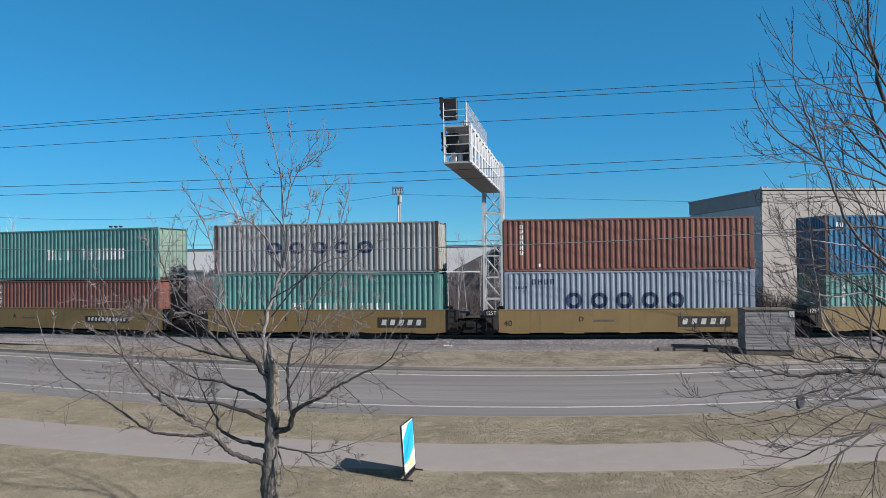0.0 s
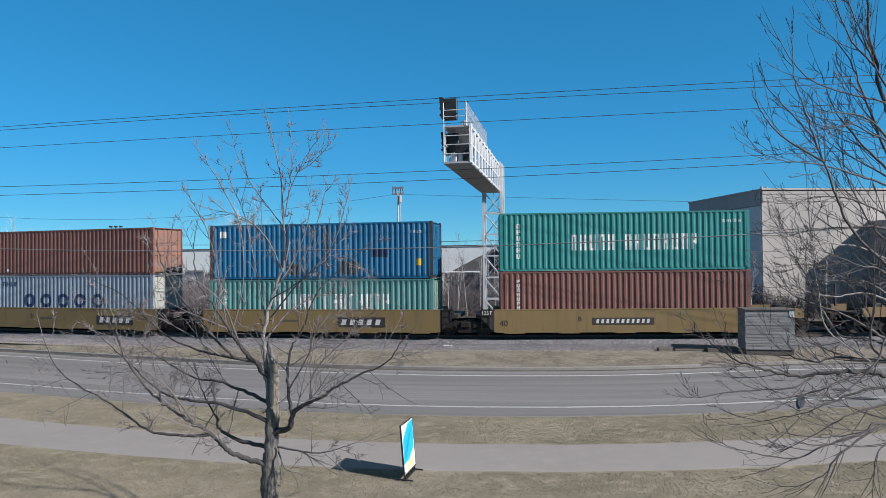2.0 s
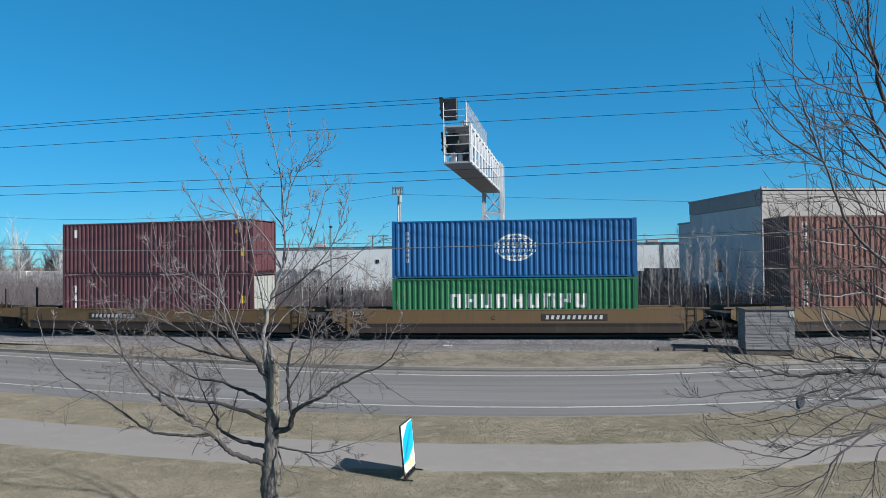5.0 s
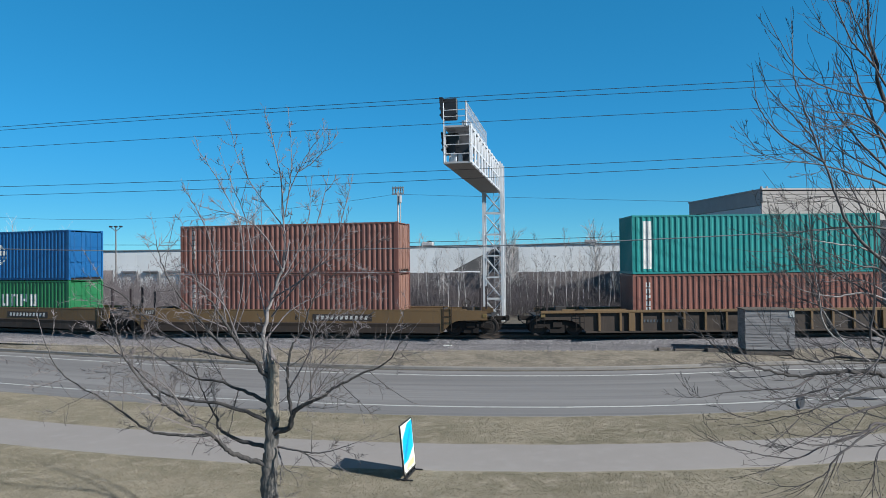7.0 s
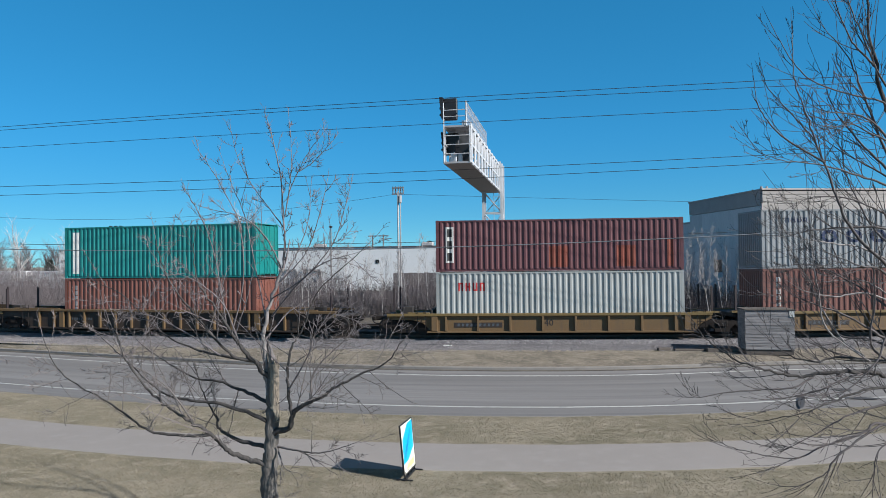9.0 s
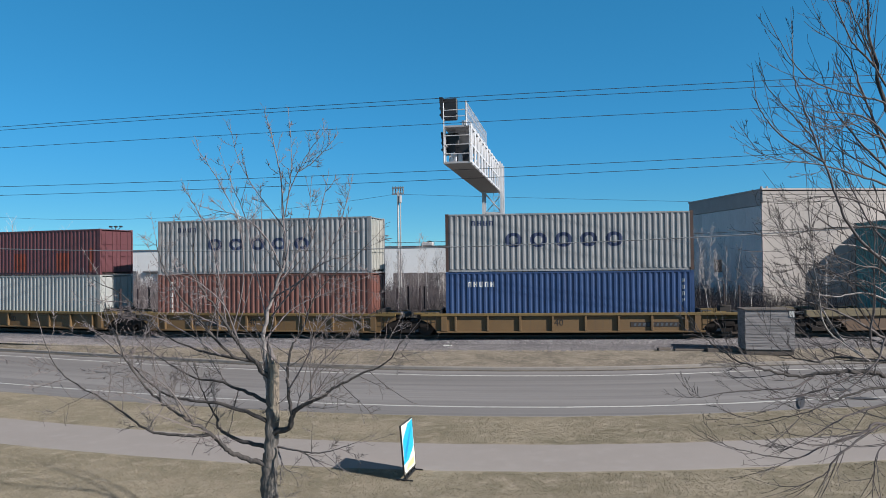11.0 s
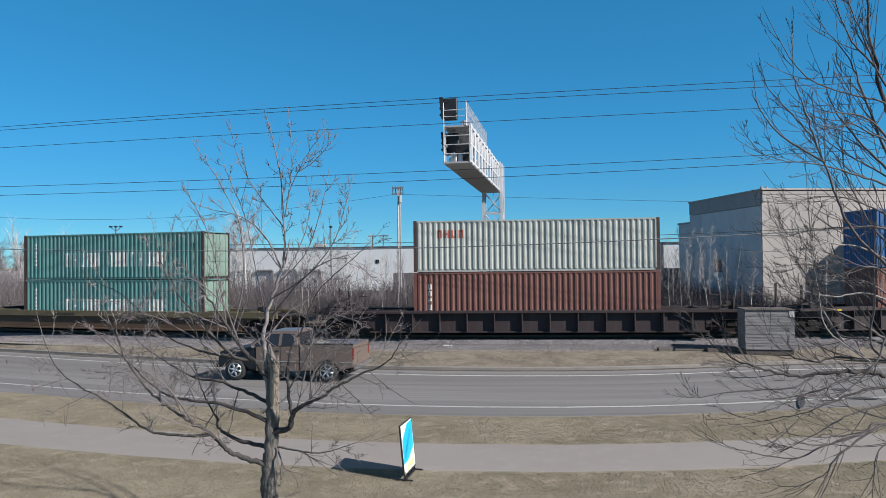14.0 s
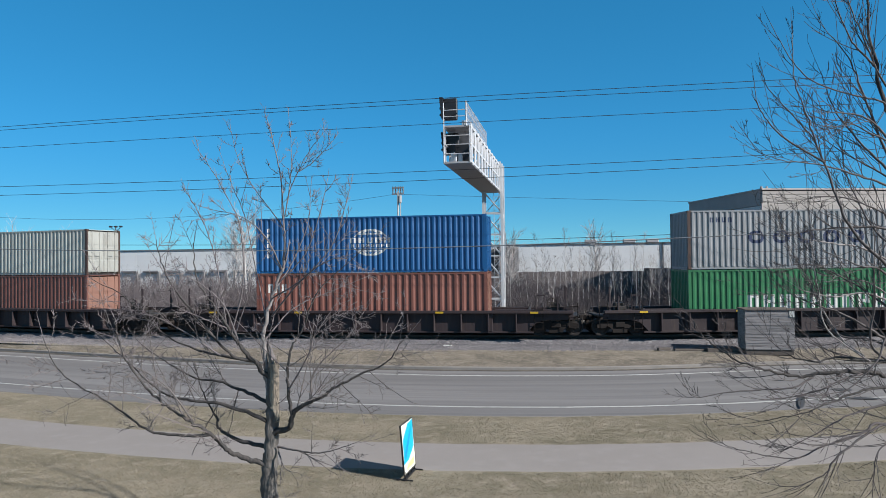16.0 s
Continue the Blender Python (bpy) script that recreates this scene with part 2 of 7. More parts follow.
def text_mesh(body, size, m, parent, at, name="lettering", extrude=0.002):
    cu = bpy.data.curves.new(name, "FONT")
    cu.body, cu.size, cu.extrude, cu.resolution_u = body, size, extrude, 2
    cu.align_x = "CENTER"
    tmp = bpy.data.objects.new("tmp_text", cu)
    me = bpy.data.meshes.new_from_object(tmp)
    bpy.data.objects.remove(tmp)
    me.materials.clear()
    me.materials.append(m)
    return use(name, me, parent, None, at)


# ---------------- ground, road, path, track ----------------
RAIL = 0.79          # top of rail above the road
TRACK_Y = 35.668     # middle of the near track where it crosses x = 0
FAR_GAP = 4.56       # from the near track to the far one


def bend(x, b):
    """How far road and path swing away from the straight; they level off outside the view."""
    u = min(max(x, -28.0), 5.8)
    out = 0.147 * u + 0.0155 * u * u + 0.00022 * u ** 3
    k = 0.147 + 0.031 * u + 0.00066 * u * u
    return b * (out + (k * 7.0 * math.tanh((x - u) / 7.0)))


def rail_bend(x):
    """How far the tracks curve away from the straight; they run straight on outside the view."""
    u = min(max(x, -45.0), 26.0)
    out = 1.9035 * (u / 20) + 1.6368 * (u / 20) ** 2
    k = (1.9035 + 3.2736 * (u / 20)) / 20
    return out + k * 14.0 * math.tanh((x - u) / 14.0)


# the middle of the near track, by its own length from x = 0
_px = np.linspace(-420, 420, 8401)
_py = np.array([TRACK_Y + rail_bend(x) for x in _px])
_ps = np.concatenate([[0.0], np.cumsum(np.hypot(np.diff(_px), np.diff(_py)))])
_ps -= np.interp(0.0, _px, _ps)


def on_track(s, z):
    """A pose on the near track at the length s along it, half a car's chord straightened."""
    xa, xb = (float(np.interp(s + d, _ps, _px)) for d in (-5.5, 5.5))
    ya, yb = (float(np.interp(x, _px, _py)) for x in (xa, xb))
    x = float(np.interp(s, _ps, _px))
    return pose(x, float(np.interp(x, _px, _py)), z, 0, 0, math.degrees(math.atan2(yb - ya, xb - xa)))


XS = [-1500, -600, -250, -120, -80, -60] + [-50 + 2.5 * i for i in range(41)] + [60, 80, 120, 250, 600, 1500]


def strip(name, rows, m, kind_label, parent=None):
    """A sheet along x through rows of (y at the middle, share of the road's bend, z, share of the tracks' bend)."""
    bm = bmesh.new()
    grid = [[bm.verts.new((x, r[0] + bend(x, r[1]) + (rail_bend(x) * r[3] if len(r) > 3 else 0.0), r[2])) for x in XS] for r in rows]
    uv = bm.loops.layers.uv.new("along")
    for r in range(len(rows) - 1):
        for i in range(len(XS) - 1):
            f = bm.faces.new((grid[r][i], grid[r][i + 1], grid[r + 1][i + 1], grid[r + 1][i]))
            for lp, (q, j) in zip(f.loops, ((r, i), (r, i + 1), (r + 1, i + 1), (r + 1, i))):
                lp[uv].uv = (XS[j], rows[q][0])
    ob = part(name, bm, m, parent, smooth=False)
    return tagged(ob, kind_label, "", "", "structure")


PB, RB = 1.0, 1.0     # share of the swing that path and road take
strip("ground", [(-1500, 0, -0.02), (-60, 0, -0.02), (0, 0, 0.0), (8, 0, 0.0), (14.97, PB, 0.0), (17.13, PB, 0.0), (20.2, RB, 0.0), (20.5, RB, -0.05), (28.0, RB, -0.05),
                 (28.74, RB, 0.05), (29.0, RB, 0.13), (30.6, 0.6, 0.22, 0.4), (32.2, 0.0, 0.30, 1), (34.4, 0, 0.30, 1), (43.4, 0, 0.30, 1), (48, 0, 0.1, 0.6), (60, 0, 0.0), (150, 0, 0.0), (1500, 0, 0.0)],
      M_GRASS, "dry winter grass on level ground")
strip("pavement", [(14.95, PB, -0.02), (14.97, PB, 0.006), (15.2, PB, 0.012), (16.9, PB, 0.012), (17.13, PB, 0.006), (17.15, PB, -0.02)], M_PATH, "pale concrete footpath through dry grass")
strip("road", [(20.22, RB, -0.02), (20.25, RB, 0.012), (22.0, RB, 0.035), (24.2, RB, 0.05), (26.0, RB, 0.04), (28.52, RB, 0.012)], M_ASPHALT, "worn grey two-lane asphalt road")
# a darker strip where the road meets the kerb
strip("gutter", [(28.26, RB, 0.012), (28.30, RB, 0.022), (28.53, RB, 0.022), (28.54, RB, 0.0)], M_GUTTER, "dark strip in the gutter along the kerb")
strip("kerb", [(28.54, RB, -0.04), (28.54, RB, 0.12), (28.56, RB, 0.14), (28.70, RB, 0.145), (28.72, RB, 0.13), (28.72, RB, 0.0)], M_KERB, "low concrete kerb between road and verge")
for y in (21.35, 27.1):
    strip("road_marking", [(y - 0.05, RB, 0.030), (y - 0.045, RB, 0.038), (y + 0.045, RB, 0.040), (y + 0.05, RB, 0.03)], M_LINE, "worn white road edge line")
strip("verge", [(28.74, RB, 0.055), (29.0, RB, 0.136), (30.6, 0.6, 0.227, 0.4), (32.2, 0.0, 0.305, 1)], M_VERGE, "dry mottled grass and dirt along the kerb")
strip("ballast", [(TRACK_Y + d, 0, z, 1) for d, z in ((-2.98, 0.28), (-2.7, 0.325), (-1.9, 0.36), (-1.4, 0.40), (-1.22, 0.585), (1.36, 0.61), (1.96, 0.52), (2.76, 0.52), (3.26, 0.60), (5.96, 0.60), (6.76, 0.28))],
      M_BALLAST, "grey crushed-stone track ballast")
M_WEEDS = blend_mat("dead_weeds", (0.10, 0.085, 0.065), (0.075, 0.065, 0.055), (0.15, 0.125, 0.095), 0.4, 2.5, s3=20.0, speck=0.4, bump=0.8)
strip("ground_cover", [(42.5, 0, 0.31, 1), (45.7, 0, 0.22, 0.8), (48.5, 0, 0.12, 0.6), (60.5, 0, 0.015), (104, 0, 0.015)], M_WEEDS, "dark dead weeds and leaf litter beyond the tracks")

RAIL_XS = [-300, -200, -160, -120, -90, -70] + [-60 + 2 * i for i in range(56)] + [60, 80, 110, 160, 220, 300]
RAIL_SECTION = [(-0.07, -0.17), (0.07, -0.17), (0.07, -0.155), (0.012, -0.13), (0.012, -0.045), (0.036, -0.035), (0.034, 0.0), (-0.034, 0.0), (-0.036, -0.035), (-0.012, -0.045),
                (-0.012, -0.13), (-0.07, -0.155)]
for yt in (TRACK_Y, TRACK_Y + FAR_GAP):
    for side_ in (-1, 1):
        bm = bmesh.new()
        rings = [[bm.verts.new((x, yt + rail_bend(x) + side_ * 0.755 + dy, RAIL + dz)) for dy, dz in RAIL_SECTION] for x in RAIL_XS]
        for ra, rb in zip(rings, rings[1:]):
            for k in range(12):
                bm.faces.new((ra[k], ra[(k + 1) % 12], rb[(k + 1) % 12], rb[k]))
        tagged(part("rail", bm, M_STEEL_RAIL), "worn rusty steel railway rail", "", "", "structure")
    V, F = [], []
    for i in range(240):
        x = -70 + i * 0.54
        sl = (rail_bend(x + 0.5) - rail_bend(x - 0.5))
        b = len(V)
        for dx in (-0.11, 0.11):
            for dy in (-1.02, 1.3):
                for z in (RAIL - 0.34, RAIL - 0.172):
                    V.append((x + dx - dy * sl, yt + rail_bend(x) + dy + dx * sl, z))
        F += [tuple(b + k for k in q) for q in ((0, 1, 3, 2), (4, 6, 7, 5), (0, 4, 5, 1), (2, 3, 7, 6), (1, 5, 7, 3), (0, 2, 6, 4))]
    tagged(raw("railway_ties", V, F, M_TIE), "row of dark wooden railway ties", "railway ties", "", "stuff")

# ---------------- the train ----------------
def gone(t):
    """Metres that the train has gone after t seconds."""
    u = t / 10
    return 15.5737 * t -0.9206 * u ** 2 +1.4772 * u ** 3 -0.5950 * u ** 4


MOVERS = []          # (object, its place along the track at the start, its height)
WHEELS = []          # (wheelset, its pose on the bogie)
CL, CW = 12.19, 2.438
PITCH = 0.2794


def wave(x):
    """Depth of the corrugated wall at x."""
    u = (x / PITCH) % 1.0
    for a, b in zip(WAVE, WAVE[1:]):
        if a[0] <= u <= b[0]:
            return a[1] + (b[1] - a[1]) * (u - a[0]) / (b[0] - a[0])
    return 0.0


WAVE = [(0.0, 0.0), (0.30, 0.0), (0.52, 0.045), (0.78, 0.045), (1.0, 0.0)]


def wave_xs(x0, x1):
    out = [x0]
    for k in range(int(math.floor(x0 / PITCH)), int(math.ceil(x1 / PITCH)) + 1):
        for u, _ in WAVE[:-1]:
            if x0 + 1e-4 < (k + u) * PITCH < x1 - 1e-4:
                out.append((k + u) * PITCH)
    return out + [x1]


def corrugated(bm, x0, x1, z0, z1, y, lift=0.0):
    """A corrugated sheet facing -y."""
    prev = None
    for x in wave_xs(x0, x1):
        yy = y + wave(x) - lift
        a, b = bm.verts.new((x, yy, z0)), bm.verts.new((x, yy, z1))
        if prev:
            bm.faces.new((prev[0], a, b, prev[1]))
        prev = (a, b)
    return bm


CM = {}
for h in (2.591, 2.896):
    me = {}
    me["side_panel"] = mesh_of("side_panel", corrugated(bmesh.new(), -CL / 2 + 0.12, CL / 2 - 0.12, 0.13, h - 0.08, -CW / 2 + 0.008))
    me["roof"] = mesh_of("roof", boxm(-CL / 2 + 0.1, CL / 2 - 0.1, -CW / 2 + 0.05, CW / 2 - 0.05, h - 0.05, h - 0.015))
    me["floor"] = mesh_of("floor", boxm(-CL / 2 + 0.1, CL / 2 - 0.1, -CW / 2 + 0.06, CW / 2 - 0.06, 0.03, 0.15))
    me["top_rail"] = mesh_of("top_rail", boxm(-CL / 2 + 0.17, CL / 2 - 0.17, -CW / 2 + 0.002, -CW / 2 + 0.062, h - 0.085, h - 0.012))
    me["bottom_rail"] = mesh_of("bottom_rail", boxm(-CL / 2 + 0.17, CL / 2 - 0.17, -CW / 2 + 0.045, -CW / 2 + 0.1, 0.012, 0.15))
    bm = boxm(CL / 2 - 0.15, CL / 2 - 0.003, -CW / 2 + 0.003, -CW / 2 + 0.085, 0.11, h - 0.11)
    me["corner_post"] = mesh_of("corner_post", bm)
    me["corner_casting"] = mesh_of("corner_casting", boxm(-0.089, 0.089, -0.081, 0.081, -0.06, 0.06, 0.012))
    # closed end, corrugated
    bm = bmesh.new()
    prev = None
    for k in range(45):
        y = -CW / 2 + 0.09 + k * (CW - 0.18) / 44
        x = -CL / 2 + 0.012 + (0.0, 0.0, 0.035, 0.035)[k % 4]
        a, b = bm.verts.new((x, y, 0.14)), bm.verts.new((x, y, h - 0.08))
        if prev:
            bm.faces.new((prev[0], a, b, prev[1]))
        prev = (a, b)
    box(bm, -CL / 2 + 0.004, -CL / 2 + 0.1, -CW / 2 + 0.09, CW / 2 - 0.09, 0.012, 0.14)
    box(bm, -CL / 2 + 0.004, -CL / 2 + 0.1, -CW / 2 + 0.09, CW / 2 - 0.09, h - 0.08, h - 0.012)
    me["end_panel"] = mesh_of("end_panel", bm)
    # door leaf with three shallow recesses
    bm = bmesh.new()
    hz = (h - 0.30) / 3
    box(bm, CL / 2 - 0.09, CL / 2 - 0.055, 0.012, CW / 2 - 0.09, 0.14, h - 0.12)
    for i in range(3):
        box(bm, CL / 2 - 0.055, CL / 2 - 0.03, 0.06, CW / 2 - 0.14, 0.18 + i * hz, 0.18 + (i + 0.82) * hz, 0.008)
    me["door"] = mesh_of("door", bm)
    bm = bmesh.new()
    rod(bm, (CL / 2 - 0.012, 0, 0.08), (CL / 2 - 0.012, 0, h - 0.08), 0.018, 6)
    for z in (0.35, h * 0.5, h - 0.35):
        box(bm, CL / 2 - 0.03, CL / 2 + 0.006, -0.04, 0.04, z - 0.03, z + 0.03)
    box(bm, CL / 2 - 0.01, CL / 2 + 0.015, -0.02, 0.32, 1.05, 1.09)
    me["lock_rod"] = mesh_of("lock_rod", bm)
    CM[h] = me
BACK = pose(0, 0, 0, 0, 0, 180)


def decal(c, x0, x1, z0, z1, m):
    """A painted mark that follows the corrugated front wall of a container."""
    bm = corrugated(bmesh.new(), x0, x1, z0, z1, -CW / 2 + 0.008, 0.004)
    return part("marking", bm, m, c)


def strokes(bm, x, w, z, h, k):
    """One letter-sized plain shape: two uprights, joined high, in the middle or low by turns."""
    y, t = -CW / 2 + 0.008, min(0.2 * h, 0.3 * w)
    corrugated(bm, x + w * 0.05, x + w * 0.34, z, z + h, y, 0.004)
    corrugated(bm, x + w * 0.58, x + w * 0.86, z + (h * 0.35 if k % 5 == 2 and k % 3 != 2 else 0.0), z + h, y, 0.004)
    zc = z + (h - t, h * 0.42, 0.0)[k % 3]
    corrugated(bm, x + w * 0.34, x + w * 0.58, zc, zc + t, y, 0.004)
    return bm


def glyph_row(c, x, z, n, w, gap, h, m, skip=(), ring=False):
    """A row of letter-sized plain shapes: pairs of upright bars, or rings; brand lettering is not spelt out."""
    for i in range(n):
        if i in skip:
            continue
        a = x + i * (w + gap)
        bm = bmesh.new()
        if ring:
            K = 16
            for k in range(K):
                x0, x1 = a + w * k / K, a + w * (k + 1) / K
                u = abs((k + 0.5) / K * 2 - 1)
                o = h / 2 * math.sqrt(max(0.0, 1 - u ** 2.4))
                inn = h / 2 * 0.55 * math.sqrt(max(0.0, 1 - (u / 0.52) ** 2)) if u < 0.52 else 0.0
                zc = z + h / 2
                if inn > 0.02:
                    corrugated(bm, x0, x1, zc + inn, zc + o, -CW / 2 + 0.008, 0.004)
                    corrugated(bm, x0, x1, zc - o, zc - inn, -CW / 2 + 0.008, 0.004)
                else:
                    corrugated(bm, x0, x1, zc - o, zc + o, -CW / 2 + 0.008, 0.004)
            bmesh.ops.remove_doubles(bm, verts=bm.verts[:], dist=0.0005)
        else:
            strokes(bm, a, w, z, h, i)
        part("marking", bm, m, c)


def glyph_column(c, x, z, n, w, h, gap, m):
    """A column of small plain bars."""
    for i in range(n):
        z1 = z - i * (h + gap)
        part("marking", strokes(bmesh.new(), x, w, z1 - h, h, i + n), m, c)


def globe(c, x, z, w, h, m):
    """A round emblem of open arcs with two rows of bars across it."""
    bm = bmesh.new()
    K = 44
    for k in range(K):
        xa, xb = (x + w * (q / K - 0.5) for q in (k, k + 1))
        u = abs((k + 0.5) / K * 2 - 1)
        spans = []
        for rx in (1.0, 0.6, 0.2):
            if u < rx:
                zo = h / 2 * math.sqrt(1 - (u / rx) ** 2)
                th = 0.05 + 0.05 * u / rx
                spans.append((zo - th, min(h / 2, zo + 0.02)))
        spans.append((h * 0.30, h * 0.345)) if u < 0.76 else None
        spans = sorted((max(a, h * 0.22), b) for a, b in spans if b > h * 0.23)
        merged = []
        for a, b in spans:
            if merged and a <= merged[-1][1] + 0.01:
                merged[-1] = (merged[-1][0], max(b, merged[-1][1]))
            else:
                merged.append((a, b))
        for a, b in merged:
            for s in (-1, 1):
                za, zb = sorted((z + s * a, z + s * b))
                corrugated(bm, xa, xb, za, zb, -CW / 2 + 0.008, 0.004)
    part("marking", bm, m, c)
    for i in range(5):
        a = x - w * 0.58 + i * w * 0.235
        part("marking", strokes(bmesh.new(), a, w * 0.21, z - 0.02, 0.27, i), m, c)
    for i in range(8):
        a = x - w * 0.55 + i * w * 0.14
        part("marking", strokes(bmesh.new(), a, w * 0.12, z - 0.25, 0.16, i + 1), m, c)


def container(x, z, h, m, label, m_end=None, m_frame=None):
    """A 40-foot container whose middle starts at x, standing on z."""
    at = on_track(x, z)
    c = thing("shipping_container", label, "container", "containers on the train", at)
    me = CM[h]
    fr = m_frame or m
    use("side_panel", me["side_panel"], c, m)
    use("side_panel", me["side_panel"], c, m, BACK)
    use("roof", me["roof"], c, m)
    use("floor", me["floor"], c, M_UNDER)
    for k in ("top_rail", "bottom_rail"):
        use(k, me[k], c, m)
        use(k, me[k], c, m, BACK)
    for i, b in enumerate((pose(0, 0, 0), BACK, Matrix.Scale(-1, 4, (1, 0, 0)), Matrix.Scale(-1, 4, (0, 1, 0)))):
        use("corner_post", me["corner_post"], c, fr, b)
    use("end_panel", me["end_panel"], c, m)
    for s in (1, -1):
        d = use("door", me["door"], c, m_end or m, pose(0, 0, 0) if s > 0 else Matrix.Scale(-1, 4, (0, 1, 0)), "double doors with lock rods")
        for y in (0.30, 0.82):
            use("lock_rod", me["lock_rod"], d, m_end or m, pose(0, y, 0))
        for sx in (1, -1):
            for zz in (0.06, h - 0.06):
                use("corner_casting", me["corner_casting"], c, fr, pose(sx * (CL / 2 - 0.089), s * (CW / 2 - 0.081), zz))
    MOVERS.append((c, x, z))
    return c


P_GREEN = paint("teal_green_paint", 112, 176, 171, 0.45)
P_GREEN2 = paint("sea_green_paint", 48, 164, 160, 0.3)
P_JADE = paint("jade_green_paint", 16, 168, 164, 0.2)
P_LEAF = paint("leaf_green_paint", 40, 140, 84, 0.25)
P_GREY = paint("grey_white_paint", 176, 180, 184, 0.45)
P_PALE = paint("pale_blue_grey_paint", 172, 186, 204, 0.3)
P_CREAM = paint("cream_white_paint", 220, 224, 216, 0.35)
P_WHITE = paint("dull_white_paint", 208, 212, 210, 0.3)
P_BROWN = paint("oxide_brown_paint", 152, 97, 84, 0.25)
P_ORANGE = paint("orange_brown_paint", 160, 99, 84, 0.25)
P_RUST = paint("brick_brown_paint", 146, 93, 82, 0.35)
P_MAROON = paint("maroon_paint", 124, 72, 78, 0.2)
P_BLUE = paint("mid_blue_paint", 0, 126, 178, 0.25)
P_BLUE2 = paint("royal_blue_paint", 0, 112, 184, 0.03)
P_NAVY = paint("navy_paint", 38, 82, 140, 0.2)
P_POST = paint("rusty_frame_paint", 92, 66, 56, 0.5)
P_ENDW = paint("grimy_white_paint", 214, 214, 206, 0.5)
# paler copies of the green and browns for end doors, their sunlight painted in
P_ENDG = paint("sunlit_green_copy", 160, 190, 176, 0.45)
P_ENDO = paint("sunlit_brown_copy", 186, 138, 120, 0.35)

LO, HI = 2.591, 2.896
GROUND_BASE = 1.085


def stack(x, lower, upper, base=GROUND_BASE):
    """Two containers, one on the other; each is (height, paint, label)."""
    a = container(x, base, lower[0], lower[1], lower[2], *lower[3:])
    b = container(x, base + lower[0] + 0.024, upper[0], upper[1], upper[2], *upper[3:])
    return a, b


def wide_name(c, z, h, m, x0=-2.4, x1=3.4):
    """Two words of tall bars in the middle of the wall."""
    w = (x1 - x0) / 15.5
    glyph_row(c, x0, z, 5, w, w * 0.22, h, m)
    glyph_row(c, x0 + 7.1 * w, z, 8, w, w * 0.22, h, m)


def five_letters(c, z, h, m, x0=-3.1, w=0.82, gap=0.42):
    glyph_row(c, x0, z, 5, w, gap, h, m, (), True)


a, b = stack(-27.69, (LO, P_BROWN, "oxide brown corrugated shipping container in a yellow well car"), (HI, P_GREEN, "teal green shipping container with patchy white lettering, stacked on brown one", P_ENDG))
glyph_row(b, -1.8, 1.15, 4, 0.36, 0.1, 0.62, M_DECAL_W)
glyph_row(b, 0.7, 1.15, 6, 0.42, 0.12, 0.62, M_DECAL_W)
glyph_column(a, -5.3, 2.3, 6, 0.22, 0.2, 0.1, M_DECAL_W)
a, b = stack(-12.23, (HI, P_GREEN, "teal green shipping container sunk in a yellow well car"), (LO, P_GREY, "grey-white shipping container with dark blue lettering on green container", P_ENDW, P_POST))
five_letters(b, 1.0, 0.62, M_DECAL_NAVY)
glyph_row(a, -1.8, 0.75, 12, 0.32, 0.14, 0.62, M_DECAL_W, (2, 6))
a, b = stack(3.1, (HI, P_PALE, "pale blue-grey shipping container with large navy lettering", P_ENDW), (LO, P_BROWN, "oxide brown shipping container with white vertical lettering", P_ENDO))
five_letters(a, 1.05, 0.78, M_DECAL_NAVY)
glyph_row(a, -5.6, 2.05, 4, 0.12, 0.05, 0.12, M_DECAL_NAVY)
glyph_row(a, -4.75, 2.25, 4, 0.24, 0.06, 0.26, M_DECAL_NAVY)
glyph_column(b, -5.35, 2.3, 6, 0.24, 0.2, 0.06, M_DECAL_W)
decal(b, -4.4, -4.28, 0.22, 0.36, M_DECAL_W)
a, b = stack(18.62, (LO, P_GREEN, "teal green shipping container with tall white lettering in yellow well car", P_ENDG), (HI, P_BLUE, "mid blue shipping container with faded patches and rusty posts", None, P_POST))
wide_name(a, 1.05, 0.78, M_DECAL_W)
glyph_column(a, -5.3, 2.1, 4, 0.26, 0.24, 0.1, M_DECAL_W)
decal(b, -5.5, -5.15, 2.2, 2.55, M_DECAL_W)
decal(b, 0.35, 0.5, 0.5, 2.7, M_DECAL_BUFF)
decal(b, 1.15, 2.2, 0.22, 0.9, M_DECAL_BUFF)
decal(b, -1.7, -1.0, 0.22, 0.8, M_DECAL_BUFF)
decal(b, 2.85, 3.75, 1.1, 1.5, M_DECAL_NAVY)
decal(b, 5.2, 5.5, 0.65, 1.0, M_DECAL_YELLOW)
glyph_row(b, 4.9, 2.3, 4, 0.12, 0.05, 0.14, M_DECAL_W)
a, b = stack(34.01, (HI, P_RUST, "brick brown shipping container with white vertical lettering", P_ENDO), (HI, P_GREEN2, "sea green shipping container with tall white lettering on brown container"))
wide_name(b, 1.0, 0.78, M_DECAL_W, -2.6, 3.2)
glyph_column(b, -5.3, 2.35, 6, 0.28, 0.22, 0.08, M_DECAL_W)
glyph_column(a, -5.3, 2.5, 7, 0.2, 0.16, 0.06, M_DECAL_W)
glyph_row(b, 4.8, 2.3, 5, 0.13, 0.06, 0.16, M_DECAL_W)
a, b = stack(55.75, (HI, P_MAROON, "maroon corrugated shipping container in long yellow well car", P_ENDW), (HI, P_MAROON, "maroon corrugated shipping container stacked on its twin"))
decal(b, -5.35, -5.1, 2.1, 2.55, M_DECAL_W)
glyph_column(a, -5.4, 2.3, 3, 0.26, 0.4, 0.08, M_DECAL_W)
